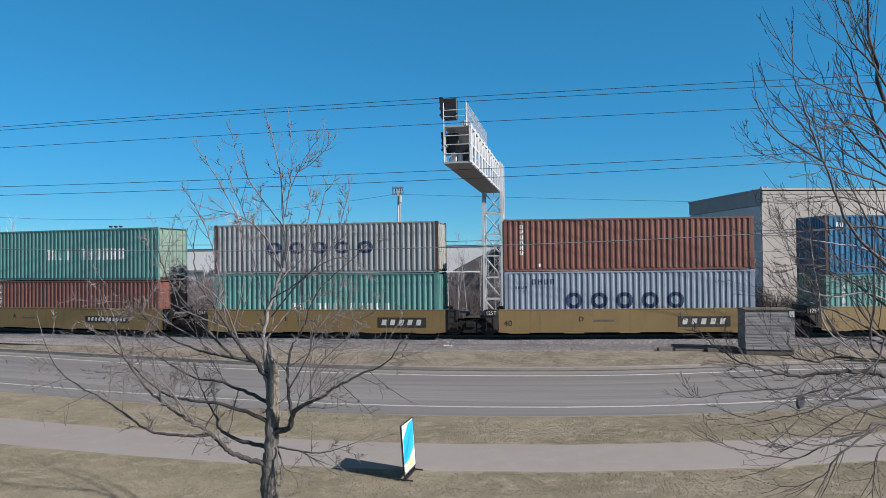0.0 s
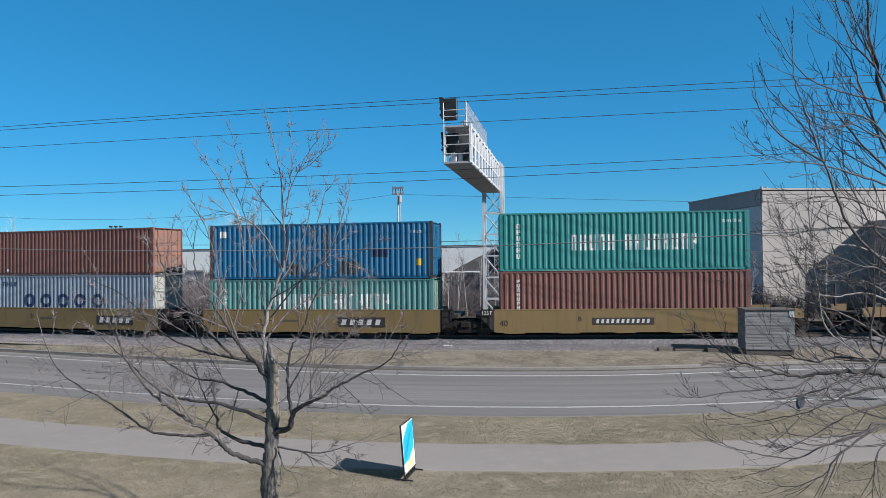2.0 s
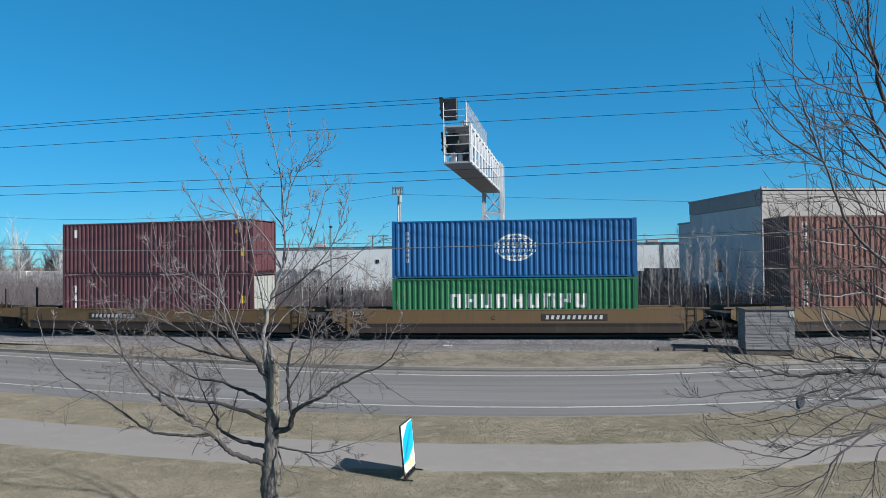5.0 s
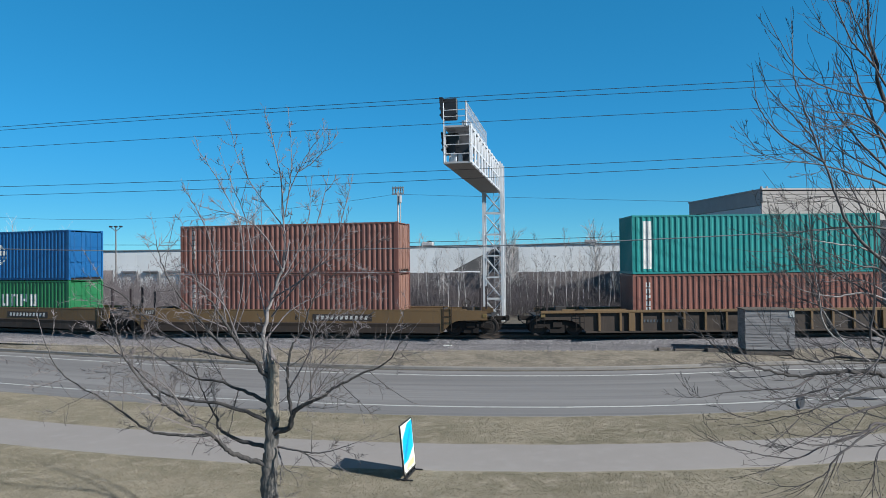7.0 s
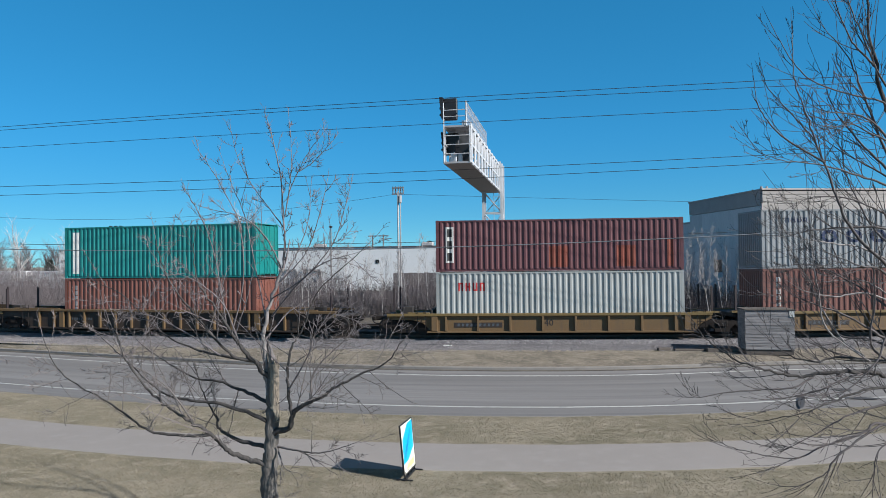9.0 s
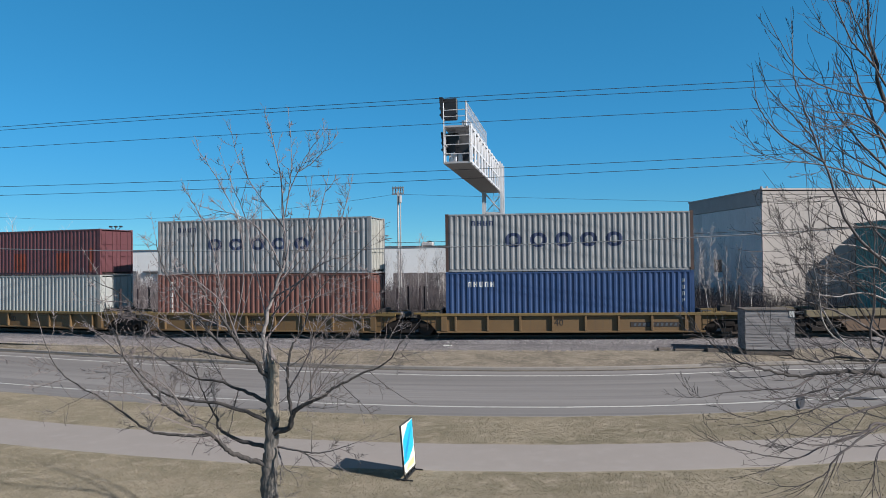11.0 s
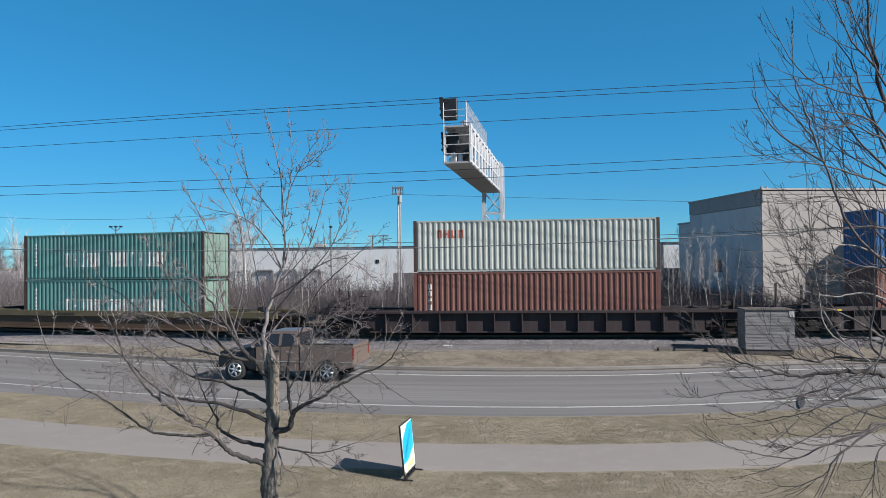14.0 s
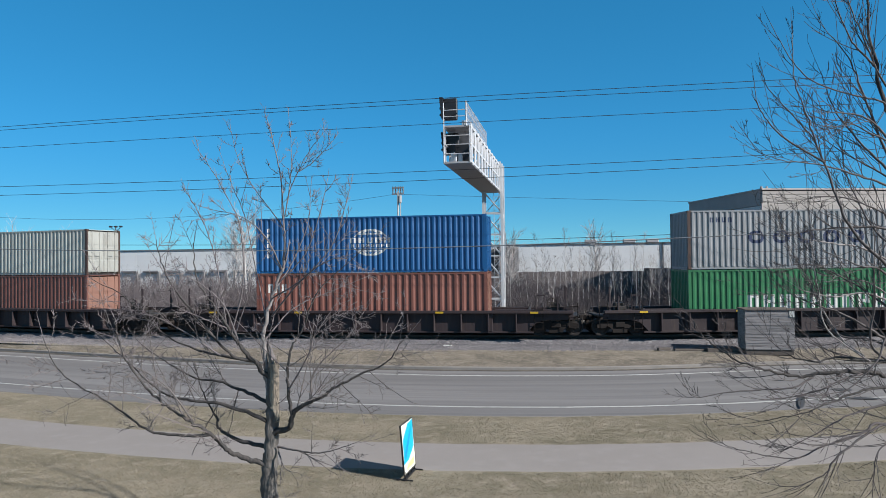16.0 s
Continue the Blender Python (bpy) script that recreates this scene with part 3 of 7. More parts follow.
for c, z in ((a, 1.35), (b, 0.95)):
    decal(c, 5.35, 5.62, z, z + 0.4, M_DECAL_YELLOW)
decal(b, 4.98, 5.12, 2.15, 2.35, M_DECAL_YELLOW)
a, b = stack(75.26, (LO, P_LEAF, "leaf green shipping container with broad white lettering"), (HI, P_BLUE2, "royal blue shipping container with round white emblem on green one"))
glyph_row(a, -3.2, 1.1, 9, 0.68, 0.1, 0.7, M_DECAL_W)
globe(b, 0.15, 1.5, 1.9, 1.35, M_DECAL_W)
glyph_column(b, -5.4, 2.35, 6, 0.2, 0.2, 0.07, M_DECAL_W)
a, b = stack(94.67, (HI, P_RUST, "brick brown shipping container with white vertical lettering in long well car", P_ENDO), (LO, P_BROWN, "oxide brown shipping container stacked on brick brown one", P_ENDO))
for c, z in ((a, 2.35), (b, 2.3)):
    glyph_column(c, -5.42, z, 6, 0.24, 0.2, 0.06, M_DECAL_W)
a, b = stack(118.22, (LO, P_ORANGE, "orange-brown shipping container in ribbed brown well car"), (HI, P_JADE, "jade green shipping container with white lettered strip on brown one"), 1.19)
decal(b, -5.55, -5.12, 0.25, 2.6, M_DECAL_W)
glyph_column(a, -5.45, 2.2, 5, 0.26, 0.24, 0.06, M_DECAL_W)
a, b = stack(139.81, (HI, P_WHITE, "dull white shipping container with small red lettering"), (LO, P_MAROON, "maroon shipping container with white strip and orange repairs"))
decal(b, -5.6, -5.2, 0.45, 2.25, M_DECAL_W)
for z in (1.75, 1.15, 0.55):
    bm = corrugated(bmesh.new(), -5.52, -5.28, z, z + 0.4, -CW / 2 + 0.008, 0.008)
    part("marking", bm, M_DECAL_BLACK, b)
decal(b, -0.45, 0.5, 0.2, 1.25, M_DECAL_ORANGE)
decal(b, 2.85, 3.8, 0.2, 1.25, M_DECAL_ORANGE)
decal(b, 5.3, 5.6, 0.2, 1.5, M_DECAL_ORANGE)
glyph_row(a, -5.0, 1.95, 4, 0.3, 0.06, 0.42, M_DECAL_RED)
a, b = stack(155.64, (HI, P_RUST, "brick brown shipping container with white vertical lettering in yellow car"), (HI, P_GREY, "grey-white shipping container with navy lettering on brown container", P_ENDW))
five_letters(b, 1.25, 0.62, M_DECAL_NAVY)
glyph_row(b, -4.9, 2.25, 4, 0.24, 0.06, 0.24, M_DECAL_NAVY)
glyph_column(a, -5.4, 2.5, 6, 0.24, 0.22, 0.08, M_DECAL_W)
a, b = stack(171.48, (HI, P_NAVY, "navy blue shipping container with small white lettering"), (HI, P_GREY, "weathered grey shipping container with navy lettering on navy container", P_ENDW, P_POST))
five_letters(b, 1.2, 0.72, M_DECAL_NAVY)
glyph_row(b, -4.8, 2.3, 4, 0.24, 0.06, 0.24, M_DECAL_NAVY)
glyph_row(a, -5.0, 2.15, 5, 0.24, 0.04, 0.26, M_DECAL_W)
glyph_column(a, 5.5, 2.5, 4, 0.14, 0.2, 0.12, M_DECAL_W)
a, b = stack(193.07, (LO, P_GREEN, "teal green shipping container with tall white lettering in yellow car", P_ENDG, P_POST), (LO, P_GREEN, "teal green shipping container stacked on one just like it", P_ENDG, P_POST), 1.11)
for c in (a, b):
    wide_name(c, 0.72, 0.8, M_DECAL_W, -3.1, 3.3)
    glyph_column(c, -5.4, 2.1, 6, 0.26, 0.16, 0.07, M_DECAL_W)
a, b = stack(216.57, (HI, P_RUST, "brick brown shipping container in dark ribbed well car", P_ENDO), (LO, P_CREAM, "cream white shipping container with faded red lettering", P_ENDW, P_POST))
glyph_row(b, -4.9, 1.7, 4, 0.3, 0.06, 0.4, M_DECAL_RUST)
glyph_column(a, -5.4, 2.3, 5, 0.24, 0.26, 0.08, M_DECAL_W)
a, b = stack(239.16, (HI, P_ORANGE, "orange-brown shipping container with white lettering in dark car", P_ENDO), (HI, P_BLUE2, "royal blue shipping container with round white emblem on orange-brown one"))
globe(b, 0.1, 1.55, 1.9, 1.35, M_DECAL_W)
glyph_column(b, -5.5, 2.35, 6, 0.2, 0.2, 0.07, M_DECAL_W)
# its walls have broader waves than the others
PITCH = 0.37
WIDE = mesh_of("side_panel", corrugated(bmesh.new(), -CL / 2 + 0.12, CL / 2 - 0.12, 0.13, HI - 0.08, -CW / 2 + 0.008), P_ORANGE)
for ch in a.children:
    if ch.data is CM[HI]["side_panel"]:
        ch.data = WIDE
glyph_row(a, -5.45, 1.9, 3, 0.32, 0.05, 0.45, M_DECAL_W)
PITCH = 0.2794
a, b = stack(260.94, (HI, P_LEAF, "leaf green shipping container with broad white lettering in dark car"), (HI, P_GREY, "grey-white shipping container with navy lettering on green container", None, P_POST))
five_letters(b, 1.25, 0.62, M_DECAL_NAVY)
glyph_row(b, -5.0, 2.3, 4, 0.24, 0.06, 0.24, M_DECAL_NAVY)
glyph_row(a, -3.2, 0.95, 9, 0.68, 0.1, 0.7, M_DECAL_W)

# ---------------- well cars ----------------
Y_CAR = paint("car_yellow_paint", 160, 132, 80, 0.6, 0.6)
Y_CAR2 = paint("dirty_yellow_paint", 138, 107, 66, 0.75, 0.65)
Y_BRIGHT = paint("chord_yellow_paint", 146, 120, 66, 0.6, 0.6)
Y_OLIVE = paint("olive_grimed_paint", 122, 110, 80, 0.8, 0.7, 0.25)
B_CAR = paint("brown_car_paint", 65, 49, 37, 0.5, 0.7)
R_CAR = paint("rusty_belly_paint", 112, 84, 60, 0.6, 0.7)
D_CAR = paint("dark_maroon_car_paint", 58, 41, 46, 0.5, 0.7)
M_END = mat("dark_end_paint", srgb(36, 32, 30), 0.75, vary=0.3, dirt=0.4, dirt_rgb=(0.05, 0.04, 0.03))
WR = 0.457

_bm = bmesh.new()
for s in (-1, 1):
    y = s * 0.755
    prof = [(0.06, -0.075), (0.13, -0.075), (0.15, -0.02), (0.34, 0.01), (0.36, -0.055), (WR, -0.055), (WR - 0.008, 0.06), (0.36, 0.06), (0.34, 0.03), (0.15, 0.05), (0.13, 0.08), (0.06, 0.08)]
    b2 = lathe(bmesh.new(), [(r, h * s + y) for r, h in prof], "y", 24)
    tmp = bpy.data.meshes.new("tmp")
    b2.to_mesh(tmp)
    b2.free()
    _bm.from_mesh(tmp)
    bpy.data.meshes.remove(tmp)
    for k in range(5):
        t = 2 * math.pi * k / 5
        rod(_bm, (0.24 * math.cos(t), y - s * 0.0, 0.24 * math.sin(t)), (0.24 * math.cos(t), y + s * 0.0 - 0.05, 0.24 * math.sin(t)), 0.035, 6)
rod(_bm, (0, -1.02, 0), (0, 1.02, 0), 0.08, 10)
ME_WHEELSET = mesh_of("wheelset", _bm, M_WHEEL, False)
ME_FRAME = mesh_of("side_frame", prism(bmesh.new(), [(-1.12, 0.40), (-1.12, 0.58), (-0.95, 0.66), (-0.45, 0.74), (0.45, 0.74), (0.95, 0.66), (1.12, 0.58), (1.12, 0.40), (0.72, 0.40), (0.62, 0.52), (0.36, 0.30), (0.36, 0.16), (-0.36, 0.16), (-0.36, 0.30), (-0.62, 0.52), (-0.72, 0.40)],
                                    -0.08, 0.08), M_UNDER)
_bm = boxm(-0.24, 0.24, -1.15, 1.15, 0.42, 0.70, 0.03)
ME_BOLSTER = mesh_of("bolster", _bm, M_UNDER)
_bm = bmesh.new()
for dx in (-0.14, 0.0, 0.14):
    rod(_bm, (dx, 0, 0.19), (dx, 0, 0.44), 0.058, 8)
ME_SPRING = mesh_of("spring_nest", _bm, M_UNDER)


def bogie(car, x):
    t = new("bogie")
    t.parent = car
    t.matrix_basis = pose(x, 0, 0)
    use("bolster", ME_BOLSTER, t)
    for s in (-1, 1):
        use("side_frame", ME_FRAME, t, None, pose(0, s * 0.99, 0))
        use("spring_nest", ME_SPRING, t, None, pose(0, s * 0.99, 0))
    for dx in (-0.89, 0.89):
        at = pose(dx, 0, WR)
        w = use("wheelset", ME_WHEELSET, t, None, at)
        WHEELS.append((w, at))


_bm = bmesh.new()
box(_bm, -0.36, 0.36, -0.13, 0.13, 0.72, 0.94, 0.03)
box(_bm, 0.30, 0.52, -0.20, 0.16, 0.70, 0.98, 0.05)
ME_COUPLER = mesh_of("coupler", _bm, M_UNDER)
_bm = bmesh.new()
for x in (-0.2, 0.2):
    rod(_bm, (x, 0, 0.55), (x, 0, 1.75), 0.016, 5)
for k in range(4):
    rod(_bm, (-0.2, 0, 0.62 + k * 0.32), (0.2, 0, 0.62 + k * 0.32), 0.014, 5)
ME_LADDER = mesh_of("ladder", _bm, M_UNDER)
_bm = bmesh.new()
ring = [Vector((0.22 * math.cos(t), 0, 0.22 * math.sin(t))) for t in (2 * math.pi * k / 14 for k in range(15))]
for p0, p1 in zip(ring, ring[1:]):
    rod(_bm, p0, p1, 0.016, 5)
for k in range(4):
    rod(_bm, (0, 0, 0), ring[(k * 14) // 4], 0.012, 4)
rod(_bm, (0, -0.02, 0), (0, 0.2, 0), 0.03, 6)
ME_BRAKE = mesh_of("brake_wheel", _bm, M_UNDER)
_bm = bmesh.new()
pts = [Vector((0.3 * math.cos(t), 0, -0.28 * math.sin(t))) for t in (math.pi * k / 8 for k in range(9))]
for p0, p1 in zip(pts, pts[1:]):
    rod(_bm, p0, p1, 0.028, 6)
ME_HOSE = mesh_of("air_hose", _bm, M_BLACK)
ME_POST = mesh_of("end_post", boxm(-0.045, 0.045, -0.05, 0.05, 1.2, 2.42, 0.008), D_CAR)


def plate(car, x, z, w, h, m_back, m_bar, n, y=-1.325):
    """A painted panel with a row of bars for the writing that is not spelt out."""
    if m_back:
        part("plate", boxm(x - w / 2, x + w / 2, y - 0.004, y + 0.01, z - h / 2, z + h / 2), m_back, car)
    bw = w * 0.9 / n
    for i in range(n):
        a = x - w * 0.45 + i * bw
        part("marking", prism(bmesh.new(), [(a + bw * 0.1, z - h * 0.28), (a + bw * 0.62, z - h * 0.28), (a + bw * 0.76, z + h * 0.28), (a + bw * 0.24, z + h * 0.28)], y - 0.009, y), m_bar, car)


def end_of(end):
    """Where the side sill stops: past a coupled bogie, short of a shared one."""
    return end[0] + (0.85 if end[1] == "coupled" else -0.55)


def over(e, ex, top):
    """The sill's outline over the bogie at e: a curved arch, then the upper beam."""
    return [(e - 1.38, 0.20), (e - 1.22, 0.40), (e - 1.0, 0.62), (e - 0.7, 0.76), (e - 0.4 if ex > e else ex - 0.02, 0.80), (ex, 0.82), (ex, top - 0.06), (ex - 0.3, top)]


def well_car(x, style, half, left, right, label, sill_top=2.09):
    """One unit: half is half the well's length; left and right are (reach, kind of end) from the middle."""
    at = on_track(x, RAIL)
    car = thing("well_car", label, "railway car", "well cars of the train", at)
    R = RAIL
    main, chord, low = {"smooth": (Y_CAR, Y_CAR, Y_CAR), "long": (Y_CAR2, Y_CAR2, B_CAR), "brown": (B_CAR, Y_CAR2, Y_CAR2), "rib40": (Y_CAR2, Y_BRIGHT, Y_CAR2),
                        "belly": (R_CAR, Y_OLIVE, Y_OLIVE), "dark": (D_CAR, D_CAR, D_CAR)}[style]
    top = sill_top - R
    e0, e1 = left[0], right[0]
    for s in (-1, 1):
        flip = pose(0, 0, 0) if s < 0 else Matrix.Scale(-1, 4, (0, 1, 0))
        if style in ("smooth", "long"):
            ex0, ex1 = (half if left[1] == "shared" and style == "smooth" else end_of(left)), (half if right[1] == "shared" and style == "smooth" else end_of(right))
            pts = [(-half + 0.25, 0.17), (half - 0.25, 0.17)]
            pts += [(half, 0.2), (half, top)] if ex1 <= half + 0.01 else over(e1, ex1, top)
            pts += [(-half, top), (-half, 0.2)] if ex0 <= half + 0.01 else [(-a_, b_) for a_, b_ in over(e0, ex0, top)[::-1]]
            bm = prism(bmesh.new(), pts, -1.315, -1.255)
            use("side_sill", mesh_of("side_sill", bm, main), car, None, flip)
            bm = boxm(-half + 0.02, half - 0.02, -1.325, -1.25, top - 0.035, top + 0.03, 0.01)
            use("top_chord", mesh_of("top_chord", bm, chord), car, None, flip)
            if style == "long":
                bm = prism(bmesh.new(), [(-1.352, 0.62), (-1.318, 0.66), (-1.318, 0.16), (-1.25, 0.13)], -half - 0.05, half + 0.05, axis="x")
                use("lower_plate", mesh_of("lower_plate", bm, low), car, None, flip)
            else:
                for k in range(5):
                    xx = -half + 1.0 + k * (2 * half - 2.0) / 4
                    use("drain_lip", mesh_of("drain_lip", boxm(xx - 0.5, xx + 0.5, -1.33, -1.25, 0.13, 0.172), main), car, None, flip)
        else:
            ex0, ex1 = end_of(left), end_of(right)
            pts = over(e1, ex1, top - 0.08) + [(-a_, b_) for a_, b_ in over(e0, ex0, top - 0.08)[::-1]]
            bm = prism(bmesh.new(), pts, -1.235, -1.20)
            use("side_sheet", mesh_of("side_sheet", bm, main), car, None, flip)
            th = 0.30 if style == "belly" else 0.11
            out = 0.13 if style == "dark" else 0.0
            bm = boxm(-ex0, ex1, -1.385 - out, -1.20, top - th, top + 0.02, 0.012)
            use("top_chord", mesh_of("top_chord", bm, chord), car, None, flip)
            bm = boxm(-half - 0.15, half + 0.15, -1.35, -1.20, 0.16, 0.245, 0.01)
            use("bottom_chord", mesh_of("bottom_chord", bm, main), car, None, flip)
            if style != "belly":
                n = {"rib40": 8, "dark": 12}.get(style, 16)
                rib = mesh_of("rib", boxm(-0.055 + out * 0.2, 0.055 - out * 0.2, -1.365 - out, -1.23, 0.245, top - th, 0.01), low)
                for k in range(n):
                    xx = -half + (k + 0.5) * (2 * half) / n
                    use("rib", rib, car, None, flip @ pose(xx, 0, 0))
                for xx in (-CL / 2 - 0.1, CL / 2 + 0.1):
                    use("rib", mesh_of("rib", boxm(-0.15, 0.15, -1.37, -1.23, 0.245, top - th, 0.01), low), car, None, flip @ pose(xx, 0, 0))
        # end platform rail over the container's end
    part("well_floor", boxm(-half, half, -1.2, 1.2, 0.20, 0.285), M_UNDER, car)
    for s, (e, kind) in ((-1, left), (1, right)):
        a, b = sorted((s * (half - 0.02), s * (e - 0.35)))
        part("end_platform", boxm(a, b, -1.18, 1.18, 0.86, 1.08, 0.03), M_END, car, "dark end platform over the bogie")
        part("end_wall", boxm(*sorted((s * (half - 0.12), s * (half - 0.02))), -1.19, 1.19, 0.28, 1.30, 0.01), M_END, car)
        if style != "smooth":
            hw = boxm(*sorted((s * (CL / 2 + 0.35), s * (e - 0.2))), -1.31, -1.17, top - 0.02, top + 0.075, 0.01)
            part("walkway", hw, chord if style != "dark" else D_CAR, car)
        if kind == "shared":
            if style == "smooth":
                pts = [(s * half, 1.32), (s * half, 0.30), (s * (half + 0.16), 0.34), (s * (half + 0.72), 0.98), (s * (half + 0.72), 1.32)]
                part("end_plate", prism(bmesh.new(), pts, -1.30, -1.22), M_END, car)
            if s < 0 and style in ("smooth", "long"):
                part("plate", boxm(-half - (0.72 if style == "smooth" else -0.0) , -half - 0.02 + (0.66 if style == "long" else 0), -1.332, -1.302, 1.02, 1.28), M_TABLET, car)
                text_mesh("125T", 0.25, M_DECAL_W, car, pose(-half - (0.37 if style == "smooth" else -0.32), -1.336, 1.07, 90))
        if s > 0 or kind == "coupled":
            bogie(car, s * e)
        if kind == "coupled":
            use("coupler", ME_COUPLER, car, None, pose(s * (e + 1.3), 0, 0) @ (pose(0, 0, 0) if s > 0 else BACK))
            use("air_hose", ME_HOSE, car, None, pose(s * (e + 1.45), -0.5, 0.85))
            part("end_sill", boxm(*sorted((s * (e - 0.4), s * (e + 1.05))), -0.35, 0.35, 0.72, 1.02, 0.02), M_END, car)
            part("crossover_step", boxm(*sorted((s * (e + 0.75), s * (e + 1.1))), -1.25, 1.25, 0.95, 1.03, 0.01), M_END, car)
            part("end_cabinet", boxm(*sorted((s * (e - 0.45), s * (e + 0.1))), -1.1, -0.7, 1.05, 1.46, 0.03), M_END, car)
            part("step_plate", boxm(*sorted((s * (e + 0.62), s * (e + 0.84))), -1.335, -1.30, 0.95, 1.12, 0.01), {"dark": D_CAR}.get(style, Y_BRIGHT), car)
            use("ladder", ME_LADDER, car, None, pose(s * (e + 0.85), -1.27, -0.1))
        if kind == "coupled" and s > 0:
            use("brake_wheel", ME_BRAKE, car, B_CAR, pose(s * (e - 0.2), -1.15, 1.66))
        if style == "dark" and kind == "coupled":
            # brake stand, guard posts and grab frame at the car's end
            part("brake_stand", boxm(*sorted((s * (e - 0.25), s * (e + 0.2))), -0.95, -0.55, 1.05, 1.62, 0.03), M_END, car)
            part("grab_frame", bar(rod(rod(bmesh.new(), (s * (e - 0.95), -1.2, 1.2), (s * (e - 0.95), -1.2, 2.0), 0.03), (s * (e - 0.55), -1.2, 1.2), (s * (e - 0.55), -1.2, 2.0), 0.03), (s * (e - 0.97), -1.2, 2.0), (s * (e - 0.53), -1.2, 2.0), 0.05), D_CAR, car)
            part("guard_post", boxm(*sorted((s * (e + 0.05), s * (e + 0.13))), -1.2, -1.1, 1.2, 1.95, 0.01), D_CAR, car)
            part("handrail", rod(bmesh.new(), (s * (e + 0.2), -1.22, 1.45), (s * (e + 1.0), -1.22, 1.45), 0.02), M_END, car)
        if style in ("dark", "long", "brown", "rib40"):
            for yy in (-1.1, 1.1):
                use("end_post", ME_POST, car, None, pose(s * (e + (0.5 if kind == "coupled" else -0.5)), yy, 0))
        use("ladder", ME_LADDER, car, None, pose(s * (half + 0.42), -1.345, -0.25))
    MOVERS.append((car, x, RAIL))
    return car


SH, CO = "shared", "coupled"
lab40 = "yellow articulated well car unit with smooth side sills"
units = [(-27.69, "smooth", 6.42, (7.6, CO), (7.73, SH)), (-12.23, "smooth", 6.42, (7.73, SH), (7.67, SH)), (3.1, "smooth", 6.42, (7.67, SH), (7.76, SH)),
         (18.62, "smooth", 6.42, (7.76, SH), (7.69, SH)), (34.01, "smooth", 6.42, (7.69, SH), (7.7, CO))]
cars = [well_car(*u, lab40) for u in units]
for c, xx in zip(cars, (3.0, 4.2, 3.6, 2.35, 0.2)):
    if c is cars[4] or c is cars[0]:
        plate(c, xx - 0.3, 0.72, 3.0, 0.34, M_TABLET, M_DECAL_W, 11)
    else:
        plate(c, xx, 0.68, 2.5, 0.5, M_TABLET, M_DECAL_W, 5)
for c, letter, xx in zip(cars, "AEDCB", (-4.0, -2.0, -2.35, -2.65, -2.2)):
    text_mesh(letter, 0.34, M_DECAL_BLACK, c, pose(xx, -1.322, 0.72, 90))
    text_mesh("40", 0.42, M_DECAL_BLACK, c, pose(-5.95, -1.322, 0.5, 90))
    plate(c, xx + 1.1, 0.75, 1.1, 0.16, None, M_DECAL_BUFF, 9, -1.316)
lab53 = "long yellow articulated well car with two-tone sloping sills"
cars = [well_car(55.75, "long", 8.2, (9.75, CO), (9.76, SH), lab53), well_car(75.26, "long", 8.2, (9.76, SH), (9.70, SH), lab53), well_car(94.67, "long", 8.2, (9.70, SH), (9.75, CO), lab53)]
for c, xx in zip(cars, (-2.6, 3.0, 3.1)):
    plate(c, xx, 0.92, 3.2, 0.34, M_TABLET, M_DECAL_W, 11)
for c, letter, xx in zip(cars, "ACB", (0.6, -1.0, 0.6)):
    text_mesh(letter, 0.3, M_DECAL_BLACK, c, pose(xx, -1.322, 0.8, 90))
    text_mesh("53", 0.5, M_DECAL_BLACK, c, pose(-7.6, -1.36, 0.62, 90))
c = well_car(118.22, "brown", 8.3, (9.8, CO), (9.8, CO), "brown ribbed well car with yellowed ribs and chord", 2.04)
plate(c, -4.9, 0.72, 1.6, 0.24, None, M_DECAL_BUFF, 9, -1.24)
text_mesh("53", 0.5, M_DECAL_BLACK, c, pose(5.6, -1.24, 0.6, 90))
lab = "dirty yellow ribbed well car unit with bright top chord"
cars = [well_car(139.81, "rib40", 6.42, (7.75, CO), (7.91, SH), lab, 1.90), well_car(155.64, "rib40", 6.42, (7.91, SH), (7.92, SH), lab, 1.90), well_car(171.48, "rib40", 6.42, (7.92, SH), (7.75, CO), lab, 1.90)]
for c, xx in zip(cars, (-4.0, -3.0, 4.2)):
    plate(c, xx, 0.55, 2.4, 0.24, M_TABLET, M_DECAL_BUFF, 10, -1.245)
    text_mesh("40", 0.46, M_DECAL_BLACK, c, pose(-0.5, -1.24, 0.5, 90))
c = well_car(193.07, "belly", 8.3, (9.7, CO), (9.7, CO), "well car with yellow top chord and rusty brown belly", 1.96)
plate(c, -3.0, 1.0, 1.6, 0.24, None, M_DECAL_BLACK, 8, -1.387)
for xx in (216.57, 239.16, 260.94):
    c = well_car(xx, "dark", 8.2, (9.45, CO), (9.45, CO), "dark maroon ribbed well car with small yellow tabs", 2.04)
    if xx > 220:
        for k in (-8.4, -3.7, 3.7, 8.4):
            part("reflector", boxm(k - 0.2, k + 0.2, -1.395 - 0.13, -1.38 - 0.13, 1.145, 1.235), M_DECAL_YELLOW, c)


